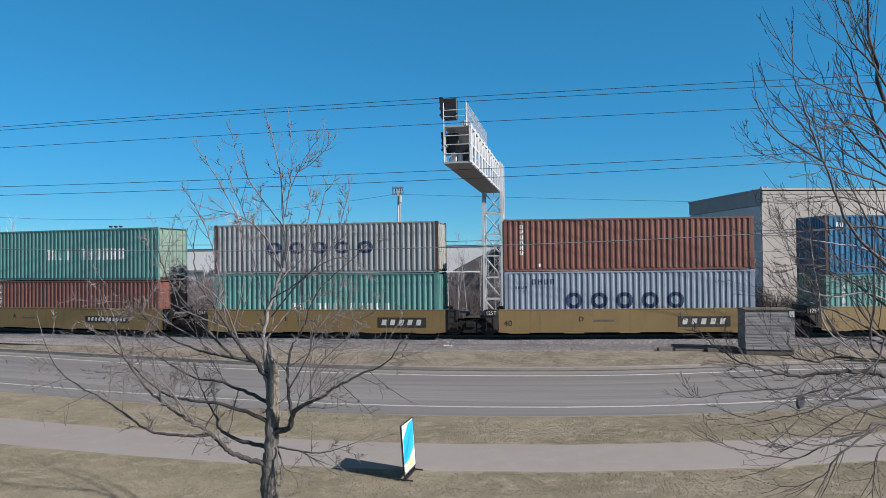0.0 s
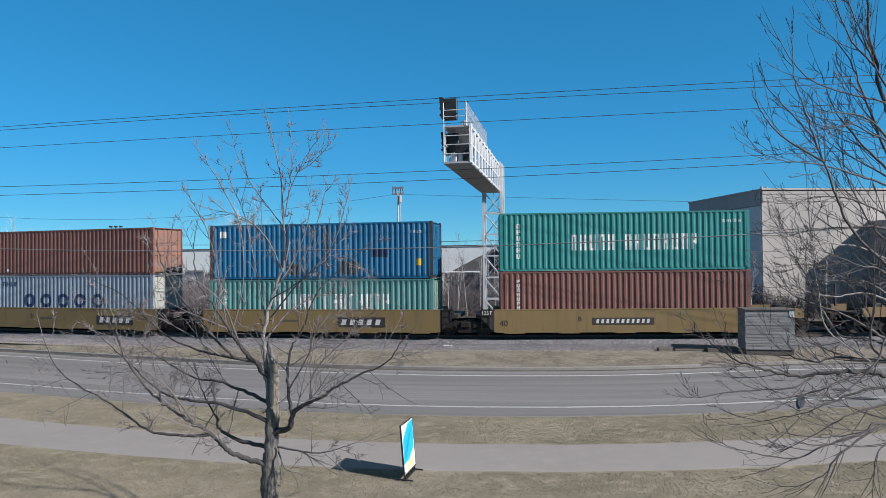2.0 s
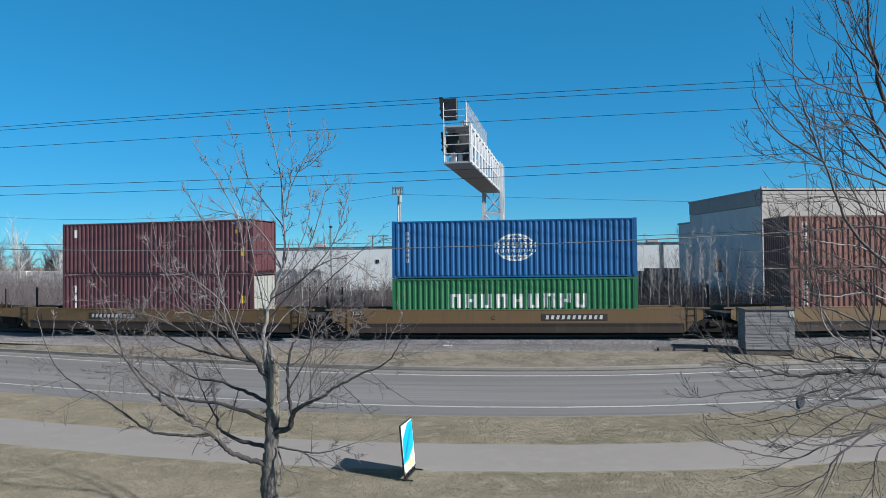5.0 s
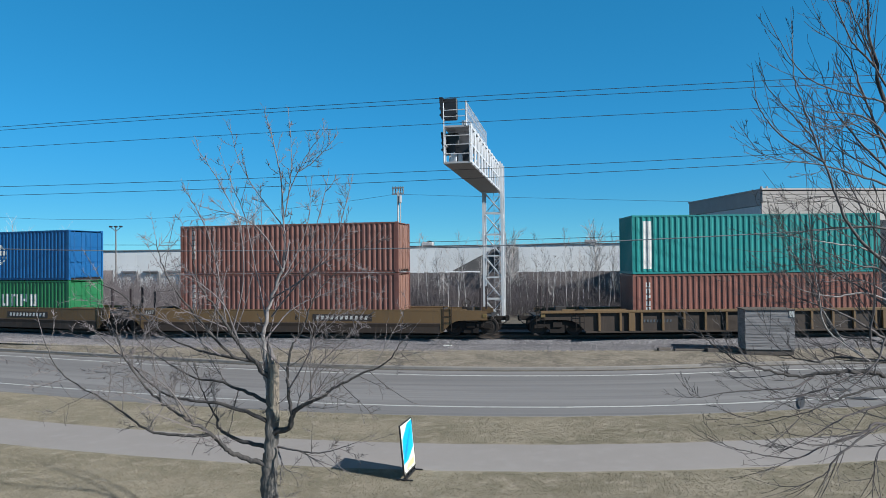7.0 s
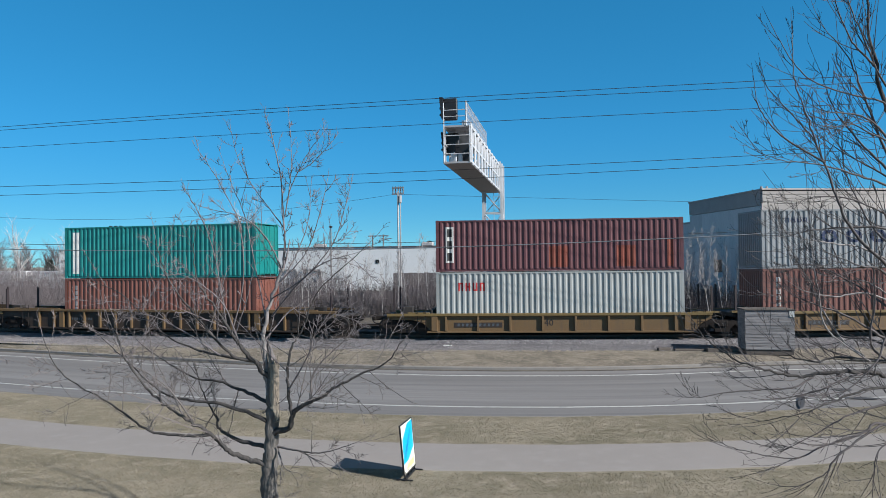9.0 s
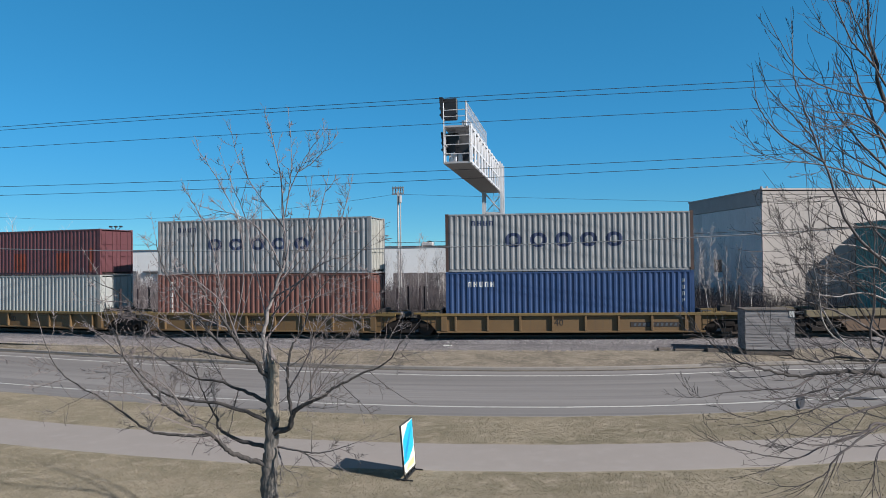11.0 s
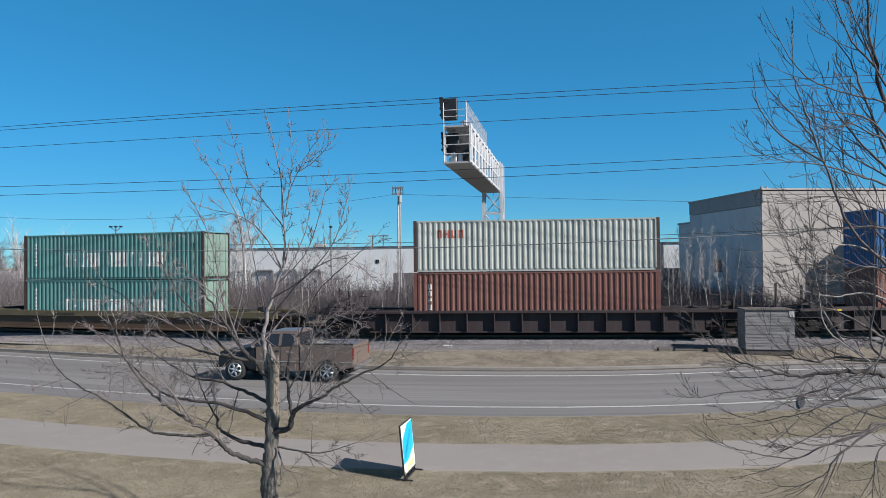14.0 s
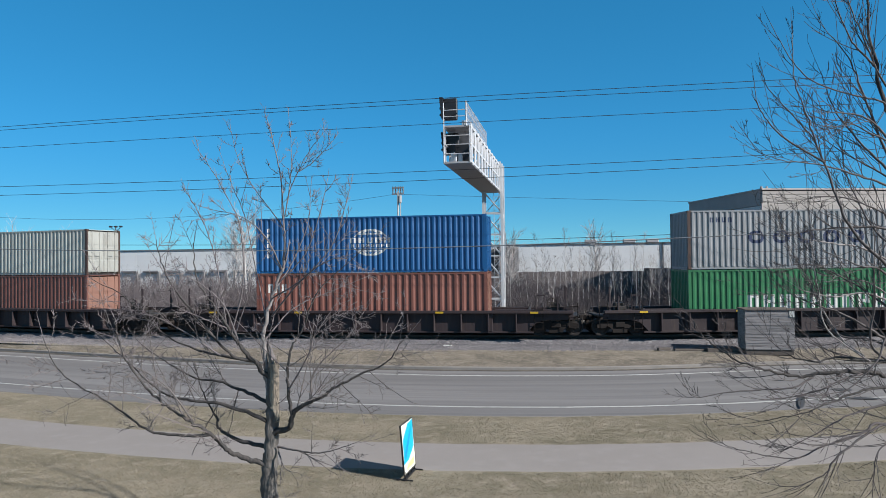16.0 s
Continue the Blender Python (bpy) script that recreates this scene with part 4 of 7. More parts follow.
def tube(V, F, pts, r0, r1, n, power=1.0):
    base = len(V)
    m = len(pts)
    u = None
    for i, p in enumerate(pts):
        d = (pts[min(i + 1, m - 1)] - pts[max(i - 1, 0)])
        if d.length < 1e-6:
            d = Vector((0, 0, 1))
        d.normalize()
        u = d.orthogonal() if u is None else (u - d * u.dot(d))
        if u.length < 1e-6:
            u = d.orthogonal()
        u.normalize()
        w = d.cross(u)
        r = r0 + (r1 - r0) * (i / (m - 1)) ** power
        for k in range(n):
            t = 2 * math.pi * k / n
            q = p + (u * math.cos(t) + w * math.sin(t)) * r
            V.append((q.x, q.y, q.z))
    for i in range(m - 1):
        for k in range(n):
            a, b = base + i * n + k, base + i * n + (k + 1) % n
            F.append((a, b, b + n, a + n))
    F.append(tuple(base + (m - 1) * n + k for k in range(n)))


# ---------------- signal gantry behind and over the tracks ----------------
def gantry():
    g = thing("signal_gantry", "galvanised cantilever signal gantry with caged walkway over the tracks", "railway signal", "", pose(-4.95, 50.6, -0.53, 0, 0, -0.5) @ Matrix.Scale(1.117, 4))
    x0, x1 = -0.66, 0.42
    zt = 11.15
    # lattice mast: four legs with diagonals on each face
    legs = [(sx, sy) for sx in (-0.62, 0.60) for sy in (-0.55, 0.55)]
    for lx, ly in legs:
        bm = bar(bmesh.new(), (lx, ly, 0.1), (lx, ly, 10.9), 0.17 if lx > 0 else 0.13)
        part("mast_leg", bm, M_GALV, g)
    zs = [0.6 + 1.42 * k for k in range(7)]
    for za, zb in zip(zs, zs[1:]):
        for ly in (-0.55, 0.55):
            part("brace", bar(bmesh.new(), (legs[0][0], ly, zb if ly < 0 else za), (legs[2][0], ly, za if ly < 0 else zb), 0.08 if ly < 0 else 0.045), M_GALV, g)
            part("strut", bar(bmesh.new(), (legs[0][0], ly, za), (legs[2][0], ly, za), 0.075), M_GALV, g)
        for lx in (legs[0][0], legs[2][0]):
            part("brace", bar(bmesh.new(), (lx, -0.55, za), (lx, 0.55, zb), 0.06), M_GALV, g)
    part("footing", boxm(-1.1, 1.0, -1.0, 1.0, -0.3, 0.45, 0.04), M_KERB, g)
    lad = bmesh.new()
    for lx in (0.02, 0.36):
        rod(lad, (lx, 0.1, 0.5), (lx, 0.1, 10.9), 0.02, 5)
    for k in range(34):
        rod(lad, (0.02, 0.1, 0.7 + 0.3 * k), (0.36, 0.1, 0.7 + 0.3 * k), 0.012, 5)
    part("ladder", lad, M_GALV_DARK, g)
    # deck and roof of the arm
    yn, yf = -13.9, 0.6
    part("deck", boxm(x0 - 0.18, x1 + 0.02, yn, yf, 9.10, 9.19), M_GALV_DARK, g, "grating deck of the arm")
    part("upper_deck", boxm(x0 - 0.12, x1, yn, yn + 8.3, 10.80, 10.88), M_GALV_DARK, g)
    for z in (9.19, 10.84, 10.0):
        for x in (x0 - 0.16, x1 - 0.03):
            part("chord", boxm(x, x + 0.09, yn, yf, z - 0.05, z + 0.05), M_GALV, g)
    n = 12
    for k in range(n):
        y = yn + 0.25 + k * (yf - yn - 0.5) / (n - 1)
        bm = boxm(x1 - 0.015, x1 + 0.075, y - 0.16, y + 0.16, 9.12, 10.95, 0.01)
        part("side_post", bm, M_GALV, g)
        bm = boxm(x0 - 0.16, x0 - 0.09, y - 0.04, y + 0.04, 9.12, 10.88)
        part("side_post", bm, M_GALV, g)
        if k < n - 1:
            y2 = yn + 0.25 + (k + 1) * (yf - yn - 0.5) / (n - 1)
            part("brace", bar(bmesh.new(), (x1 + 0.0, y + 0.08, 9.2), (x1 + 0.0, y2 - 0.08, 10.85), 0.08), M_GALV, g)
            part("bolt_plate", boxm(x1 + 0.03, x1 + 0.09, y + 0.1, y + 0.34, 9.05, 9.12), M_GALV, g)
    # end cage rails
    for z in (9.55, 9.98, 10.4):
        part("guard_rail", rod(bmesh.new(), (x0 - 0.15, yn, z), (x1, yn, z), 0.022, 6), M_GALV, g)
    for x in (x0 - 0.15, x1 - 0.01):
        part("guard_post", rod(bmesh.new(), (x, yn, 9.15), (x, yn, 10.85 if x > 0 else 11.95), 0.03, 6), M_GALV, g)
    part("guard_post", rod(bmesh.new(), (x1 - 0.17, yn, 10.85), (x1 - 0.17, yn, 12.0), 0.03, 6), M_GALV, g)
    for z in (11.3, 11.6):
        part("guard_rail", rod(bmesh.new(), (x0 - 0.15, yn, z), (x1 - 0.17, yn, z), 0.02, 6), M_GALV, g)
    # railing of the upper deck, set in from the edge
    xr = x1 - 0.17
    for k in range(35):
        y = yn + k * 0.24
        part("rail_baluster", boxm(xr - 0.009, xr + 0.009, y - 0.009, y + 0.009, 10.86, 11.98), M_GALV, g)
    for z in (11.98, 11.6, 11.25, 10.95):
        part("guard_rail", rod(bmesh.new(), (xr, yn, z), (xr, yn + 8.2, z), 0.02, 6), M_GALV, g)
    # signal heads
    for xs, zb, sz in ((x0 - 0.24, 11.3, 1.05), (x0 - 0.17, 9.62, 1.05), (x1 - 0.72, 9.3, 0.85)):
        s = new("signal_head")
        s.parent = g
        s.matrix_basis = pose(xs + 0.28, yn + 0.9, zb)
        bm = boxm(-0.33, 0.33, -0.12, 0.12, 0, sz, 0.05)
        part("backboard", bm, M_BLACK, s, "black signal backboard")
        for i in range(3):
            z = sz * (0.2 + 0.3 * i)
            b2 = bmesh.new()
            pts = []
            for k in range(9):
                t = math.pi * (k / 8)
                pts.append((0.13 * math.cos(t), z + 0.13 * math.sin(t)))
            prev = None
            for a, b in pts:
                v = [b2.verts.new((-0.13, a, b)), b2.verts.new((-0.52, a, b)), b2.verts.new((-0.52, a * 1.1, z + (b - z) * 1.1)), b2.verts.new((-0.13, a * 1.1, z + (b - z) * 1.1))]
                if prev:
                    for q in range(4):
                        b2.faces.new((prev[q], v[q], v[(q + 1) % 4], prev[(q + 1) % 4]))
                prev = v
            part("hood", b2, M_BLACK, s)
        if xs < 0:
            part("shade_panel", prism(bmesh.new(), [(-0.5, sz + 0.02), (-0.33, sz + 0.02), (-0.33, 0.0), (-0.40, 0.05)], -0.34, 0.34), M_BLACK, s)
    for x, z in ((-0.35, 9.3), (-0.1, 9.28), (-0.45, 9.35)):
        part("junction_box", boxm(x - 0.08, x + 0.1, yn + 0.3, yn + 0.55, 9.2, z + 0.3, 0.02), M_GALV, g)
    part("junction_box", boxm(0.0, 0.2, yn + 0.3, yn + 0.6, 10.9, 11.15, 0.02), M_GALV, g)
    for x in (x0 - 0.1, x1 - 0.1):
        bm = boxm(x, x + 0.14, 0.45, 0.6, 9.0, 11.2)
        part("mast_cap", bm, M_GALV, g)


gantry()

# ---------------- cables along the road ----------------
def cable(pts, r, m, label, k0=-9, k1=34):
    """A cable sagging through three points."""
    a, b, c = (Vector(p) for p in pts)
    out = []
    d = c - a
    for k in range(k0, k1):
        u = k / 24
        # parabola through the three heights
        ub = (b.x - a.x) / d.x
        lin = a.z + d.z * u
        q = (b.z - (a.z + d.z * ub)) / (ub * (ub - 1)) if 0 < ub < 1 else 0
        out.append(Vector((a.x + d.x * u, a.y + d.y * u, lin + q * u * (u - 1))))
    V, F = [], []
    tube(V, F, out, r, r, 5)
    tagged(raw("overhead_cable", V, F, m), label, "cable", "overhead cables")


UPW = "thin dark overhead power cable strung above the road"
cable([(-28.71, 31.00, 11.79), (-5.31, 31.00, 12.08), (10.80, 31.00, 12.10)], 0.013, M_WIRE, UPW)
cable([(-29.18, 31.50, 11.73), (-5.39, 31.50, 11.99), (10.97, 31.50, 11.93)], 0.013, M_WIRE, UPW)
cable([(-28.90, 31.20, 10.74), (-5.35, 31.20, 10.94), (10.85, 31.20, 10.97)], 0.012, M_WIRE, UPW)
cable([(-28.71, 31.00, 8.67), (-5.34, 31.00, 8.73), (8.51, 31.00, 8.92)], 0.012, M_WIRE, UPW)
cable([(-29.08, 31.40, 8.27), (-5.42, 31.40, 8.36), (9.06, 31.40, 8.61)], 0.012, M_WIRE, UPW)
cable([(-28.71, 31.00, 5.44), (-5.38, 31.00, 5.19), (7.99, 31.00, 5.55)], 0.024, M_WIRE_GREY, "thick grey bundled cable strung low over the verge")
cable([(-55.57, 60.00, 6.78), (-10.41, 60.00, 6.29), (9.65, 60.00, 6.59)], 0.022, M_WIRE, "thin dark cable beyond the railway tracks")
cable([(-74.09, 80.00, 11.08), (-39.28, 80.00, 10.88), (-19.62, 80.00, 12.67)], 0.016, M_WIRE, "thin far cable running to a utility pole", -9, 25)
cable([(-19.62, 80.00, 12.67), (-2.12, 80.00, 11.73), (13.84, 80.00, 10.92)], 0.016, M_WIRE, "thin far cable running from a utility pole", 0, 34)

# ---------------- poles beyond the tracks ----------------
M_POLE = mat("pole_grey", (0.34, 0.33, 0.33), 0.8, vary=0.2)
M_POLE_WOOD = mat("pole_wood", (0.14, 0.13, 0.125), 0.9, vary=0.3, stretch=(1, 1, 0.2))


def utility_pole():
    p = thing("utility_pole", "tall grey utility pole with twin crossarms and insulators", "pole", "", pose(-15.7, 65, 0))
    part("shaft", rod(bmesh.new(), (0, 0, 0), (0, 0, 11.4), 0.11, 10, 0.08), M_POLE, p, smooth=True)
    part("shaft", rod(bmesh.new(), (0.22, 0, 0), (0.22, 0, 11.0), 0.06, 8), M_POLE, p)
    for z in (11.1, 11.7):
        part("crossarm", boxm(-0.58, 0.58, -0.06, 0.06, z, z + 0.12), M_POLE_WOOD, p)
    for x in (-0.5, -0.22, 0.05, 0.28, 0.52):
        part("insulator", lathe(bmesh.new(), [(0.04, 11.2), (0.075, 11.3), (0.04, 11.4), (0.075, 11.5), (0.03, 11.95)], "z", 8), M_POLE_WOOD, p, at=pose(x, 0, 0))
    part("transformer", rod(bmesh.new(), (0.25, -0.2, 10.3), (0.25, -0.2, 11.0), 0.16, 10), M_POLE, p)


utility_pole()


def light_pole(x, y, h, heads, label):
    p = thing("light_pole", label, "street lamp", "far light poles", pose(x, y, 0))
    part("shaft", rod(bmesh.new(), (0, 0, 0), (0, 0, h), 0.13, 8, 0.08), M_POLE_WOOD, p)
    for i in range(heads):
        dx = (i - (heads - 1) / 2) * 0.85
        part("lamp_arm", rod(bmesh.new(), (0, 0, h - 0.6), (dx, 0, h), 0.04, 5), M_POLE_WOOD, p)
        part("lamp_head", boxm(dx - 0.2, dx + 0.2, -0.25, 0.2, h, h + 0.24, 0.05), M_BLACK, p)


light_pole(-67.6, 95, 10.3, 3, "thin dark light pole with three floodlights")
light_pole(-33.0, 95, 9.6, 1, "thin dark pole with single small lamp")
for xx in (-30.4, -28.6):
    p = thing("utility_pole", "dark wooden utility pole with one short crossarm", "pole", "far wooden poles", pose(xx, 108, 0))
    part("shaft", rod(bmesh.new(), (0, 0, 0), (0, 0, 9.0), 0.15, 8, 0.1), M_POLE_WOOD, p)
    part("crossarm", boxm(-0.8, 0.8, -0.08, 0.08, 8.7, 8.85), M_POLE_WOOD, p)

# ---------------- buildings ----------------
M_WHITEWALL = mat("white_cladding", (0.58, 0.585, 0.59), 0.7, vary=0.06, scale=0.3, fine=4, bump=0.0)
M_ENDDOOR = mat("white_door", (0.62, 0.62, 0.62), 0.6, vary=0.05, bump=0)
M_TRIM = mat("dark_trim", (0.07, 0.07, 0.075), 0.6, vary=0.2)
M_DOCK = mat("grey_dock_steel", (0.17, 0.17, 0.175), 0.7, vary=0.25, scale=1, fine=6, bump=0)
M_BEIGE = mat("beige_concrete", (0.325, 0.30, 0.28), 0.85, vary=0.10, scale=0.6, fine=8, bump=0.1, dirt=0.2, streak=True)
# shaded side walls: paler than the beige, to lift their shade by colour
M_SIDE = mat("brightened_side_wall", (0.57, 0.505, 0.495), 0.8, vary=0.12, scale=0.5, fine=6, bump=0.05, dirt=0.25, streak=True)
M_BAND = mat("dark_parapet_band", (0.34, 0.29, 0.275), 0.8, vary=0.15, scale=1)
M_FENCE = mat("grey_brown_boards", (0.14, 0.118, 0.115), 0.9, vary=0.25, scale=1, fine=10)
M_ROOFD = mat("dark_shingles", (0.09, 0.085, 0.085), 0.9, vary=0.2)
M_GLASS = mat("dark_glass", (0.02, 0.022, 0.026), 0.1, vary=0.1, bump=0)


def warehouse():
    w = thing("warehouse", "long low white warehouse with loading docks", "building", "", pose(0, 105, 0))
    for i in range(14):
        a = -85.5 + i * 7.35
        part("wall_panel", boxm(a, a + 7.33, 0, 0.3, 0, 6.85), M_WHITEWALL, w)
    part("wall", boxm(-85.5, 17.4, 0.3, 28, 0, 6.8), M_WHITEWALL, w)
    part("roof_edge", boxm(-85.6, 17.6, -0.15, 28.2, 6.85, 7.0), M_TRIM, w)
    d = new("freight_door")
    d.parent = w
    part("door_leaf", boxm(-84.9, -82.9, -0.06, 0.0, 0.2, 5.2), M_ENDDOOR, d, "white roller door")
    part("door_frame", boxm(-85.15, -82.65, -0.12, -0.01, 5.2, 5.5), M_TRIM, d)
    part("door_frame", boxm(-82.9, -82.65, -0.12, -0.01, 0.0, 5.2), M_TRIM, d)
    part("wall_lamp", boxm(-77.9, -77.5, -0.2, 0.0, 5.2, 5.5, 0.04), M_TRIM, w)
    for i in range(9):
        x = -72.0 + i * 4.05
        d = new("loading_dock")
        d.parent = w
        d.matrix_basis = pose(x, 0, 0)
        part("dock_door", boxm(-1.35, 1.25, -0.12, 0.0, 0.6, 3.0), M_WHITEWALL, d, "white dock door")
        part("canopy", boxm(-1.45, 1.45, -0.55, 0, 3.2, 3.5, 0.05), M_DOCK, d, "grey dock canopy")
        part("dock_shelter", boxm(1.25, 1.6, -0.5, 0, 0.6, 3.2), M_DOCK, d)
    for x in (-40, -22, 3.5, 9.2, 12.6):
        part("roof_unit", boxm(x, x + 1.8, 1.5, 3, 7.0, 7.6, 0.1), M_POLE, w)
    part("downpipe", boxm(14.6, 14.8, -0.15, 0, 0, 7.0), M_TRIM, w)
    part("window", boxm(-29.1, -28.5, -0.06, 0, 4.3, 4.9), M_GLASS, w)


warehouse()
M_TRAILW = mat("trailer_white", (0.56, 0.56, 0.57), 0.55, vary=0.1, scale=1, fine=6, bump=0, dirt=0.3, streak=True)
M_TRAILB = mat("trailer_brown", (0.13, 0.11, 0.11), 0.7, vary=0.15, scale=1, fine=6, bump=0)


def box_trailer(x, y, length, top, m, label):
    """A parked semi-trailer, its side to the road."""
    t = thing("box_trailer", label, "trailer", "parked trailers", pose(x, y, 0))
    part("body", boxm(0, length, 0, 2.5, 1.1, top, 0.03), m, t)
    n = int(length / 1.2)
    for i in range(n + 1):
        a = i * (length - 0.08) / n
        part("side_post", boxm(a, a + 0.08, -0.03, 0.0, 1.15, top - 0.05), m, t)
    part("skid_rail", boxm(0.2, length - 0.1, 0.1, 2.4, 0.9, 1.1), M_TRIM, t)
    for wx in (length - 1.1, length - 2.3):
        w = rod(bmesh.new(), (wx, 0.1, 0.5), (wx, 0.4, 0.5), 0.5, 14)
        part("wheel", w, M_TRIM, t)
    for lx in (1.6, 1.9):
        part("landing_leg", boxm(lx, lx + 0.1, 0.3, 0.4, 0.0, 0.95), M_TRIM, t)


box_trailer(-85.6, 92, 4.9, 3.75, M_TRAILW, "white box trailer parked beyond the brush")
box_trailer(-79.6, 92, 7.2, 3.7, M_TRAILW, "weathered white box trailer parked beyond the brush")
box_trailer(-71.9, 93, 3.4, 3.7, M_TRAILB, "grey-brown box trailer parked beyond the brush")
f = thing("board_fence", "long grey-brown board fence beyond the brush", "fence", "", pose(0, 80, 0))
for i in range(60):
    a = -20 + i * 0.62
    part("board", boxm(a, a + 0.6, 0, 0.08, 0, 3.2 + (0.3 if i > 46 else 0.0) + 0.03 * math.sin(i * 2.3)), M_FENCE, f)
for z in (0.6, 2.4):
    part("fence_rail", boxm(-20, 17.2, 0.08, 0.2, z, z + 0.15), M_FENCE, f)


def shed():
    s = thing("gabled_shed", "dark-roofed shed with pale eaves beyond the brush", "building", "", pose(-9.5, 90, 0))
    part("wall", boxm(-5.0, 3.0, 0.5, 8, 0, 3.0), M_FENCE, s)
    bm = prism(bmesh.new(), [(-5.4, 3.0), (1.2, 6.4), (3.4, 6.4), (3.4, 3.0)], 0.2, 8.4)
    part("roof", bm, M_ROOFD, s)
    part("eaves", boxm(-5.8, -1.2, 0.0, 0.45, 2.55, 3.2, 0.04), M_WHITEWALL, s, "white eaves board")
    part("chimney_block", boxm(1.5, 3.2, -0.4, 1.5, 0, 6.3, 0.03), M_BAND, s)


shed()


def block_building():
    """The tall building: its corner nearest the road at 16.9, 62; the shaded side runs back to 13.3, 75."""
    ang = math.degrees(math.atan2(3.65, 13.0))
    b = thing("industrial_building", "tall beige concrete industrial building with dark parapet band", "building", "", pose(16.91, 62, 0, 0, 0, ang))
    H = 10.35
    part("wall", boxm(0.25, 30, 0.25, 13.5, 0, H - 0.2), M_BEIGE, b)
    for i in range(10):
        a = 0.0 + i * 3.0
        part("wall_panel", boxm(a + 0.01, a + 2.985, 0.0, 0.25, 0, H - 1.35), M_BEIGE, b)
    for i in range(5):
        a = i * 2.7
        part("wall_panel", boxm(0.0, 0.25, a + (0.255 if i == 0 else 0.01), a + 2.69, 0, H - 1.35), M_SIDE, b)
    for k in range(4):
        z = H - 1.34 + k * 0.31
        part("siding_board", boxm(0.02, 30, 0.02 - 0.02 * (k % 2), 0.24, z, z + 0.29, 0.01), M_BEIGE, b)
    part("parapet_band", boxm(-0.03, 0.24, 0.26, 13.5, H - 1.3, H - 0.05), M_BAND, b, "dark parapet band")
    part("roof_coping", boxm(-0.1, 30.1, -0.1, 13.6, H - 0.05, H + 0.1, 0.02), M_BAND, b)
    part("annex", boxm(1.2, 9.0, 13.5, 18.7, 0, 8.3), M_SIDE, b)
    part("annex_coping", boxm(1.1, 9.1, 13.6, 18.8, 8.3, 8.5), M_BAND, b)
    part("window", boxm(-0.03, 0.0, 7.0, 8.4, 3.2, 4.4), M_GLASS, b)
    for x, z in ((0.1, 10.45), (0.6, 10.45)):
        part("roof_vent", rod(bmesh.new(), (x, 0.3, H), (x, 0.3, H + 0.3), 0.1, 8), M_BAND, b)
    part("downpipe", boxm(-0.14, -0.02, -0.14, -0.02, 0, H - 1.2), M_BAND, b)
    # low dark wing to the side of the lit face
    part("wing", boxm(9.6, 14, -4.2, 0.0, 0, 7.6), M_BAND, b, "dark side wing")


block_building()


# ---------------- cabinet beside the track ----------------
M_WOODGREY = mat("weathered_boards", (0.19, 0.178, 0.178), 0.85, vary=0.8, scale=1.6, fine=7, bump=0.3, stretch=(0.25, 1, 9), dirt=0.5, dirt_rgb=(0.10, 0.10, 0.10))


def cabinet():
    c = thing("trackside_hut", "weathered grey boarded equipment hut beside the track", "hut", "", pose(9.02, 32.3, 0.46) @ Matrix.Diagonal((0.90, 1.0, 0.87, 1.0)))
    part("body", boxm(-1.12, 1.12, 0.03, 1.4, 0, 2.02), M_WOODGREY, c)
    n = 13
    for i in range(n):
        z = 0.02 + i * 2.0 / n
        off = 0.012 * math.sin(i * 2.1)
        part("board", boxm(-1.14 + 0.01 * math.cos(i), 1.14 + 0.012 * math.sin(i * 1.7), 0.0 + off * 0.5, 0.03, z + 0.006, z + 2.0 / n - 0.004), M_WOODGREY, c)
    part("roof", boxm(-1.18, 1.18, -0.05, 1.45, 2.02, 2.07, 0.01), M_TIE, c)
    part("label_plate", boxm(0.9, 1.13, -0.02, 0.0, 1.68, 1.98), M_DECAL_W, c, "small white plate")
    part("base", boxm(-1.1, 1.1, 0.05, 1.35, -0.25, 0.0), M_TIE, c)


cabinet()
for k, (x, y, a, ln) in enumerate(((6.0, 33.0, 4, 1.9), (7.2, 33.05, -8, 1.6), (4.6, 33.0, 14, 0.6), (6.9, 32.8, 3, 0.9))):
    t = thing("old_railway_tie", "discarded dark wooden railway tie lying on the verge", "railway tie", "discarded ties", pose(x, y, 0.26, 0, 0, a))
    part("timber", boxm(-ln / 2, ln / 2, -0.12, 0.12, 0, 0.13 + 0.02 * k, 0.02), M_TIE, t)
t = thing("debris", "small pale scrap of litter on the ballast", "litter", "", pose(-5.6, 33.35, 0.36))
bm = boxm(-0.22, 0.2, -0.1, 0.1, 0, 0.05, 0.015)
part("scrap", bm, M_DECAL_W, t)

# dark patches on the road
for (x, y, _z), w, d in (((7.32, 23.07, 0.05), 0.22, 2.3), ((9.31, 25.18, 0.05), 0.6, 0.5), ((9.32, 23.75, 0.05), 1.1, 0.3)):
    bm = bmesh.new()
    q = Vector((x, y, 0)).normalized() if d > w else Vector((0, 1, 0))
    vs = [bm.verts.new((x + q.y * w * 0.5 * math.cos(t) * (1 + 0.06 * math.sin(3 * t)) + q.x * d * 0.5 * math.sin(t), y + q.y * d * 0.5 * math.sin(t) - q.x * w * 0.5 * math.cos(t), 0.056)) for t in (2 * math.pi * k / 14 for k in range(14))]
    bm.faces.new(vs)
    tagged(part("road_patch", bm, M_TAR), "dark tar patch on the asphalt", "", "", "structure")

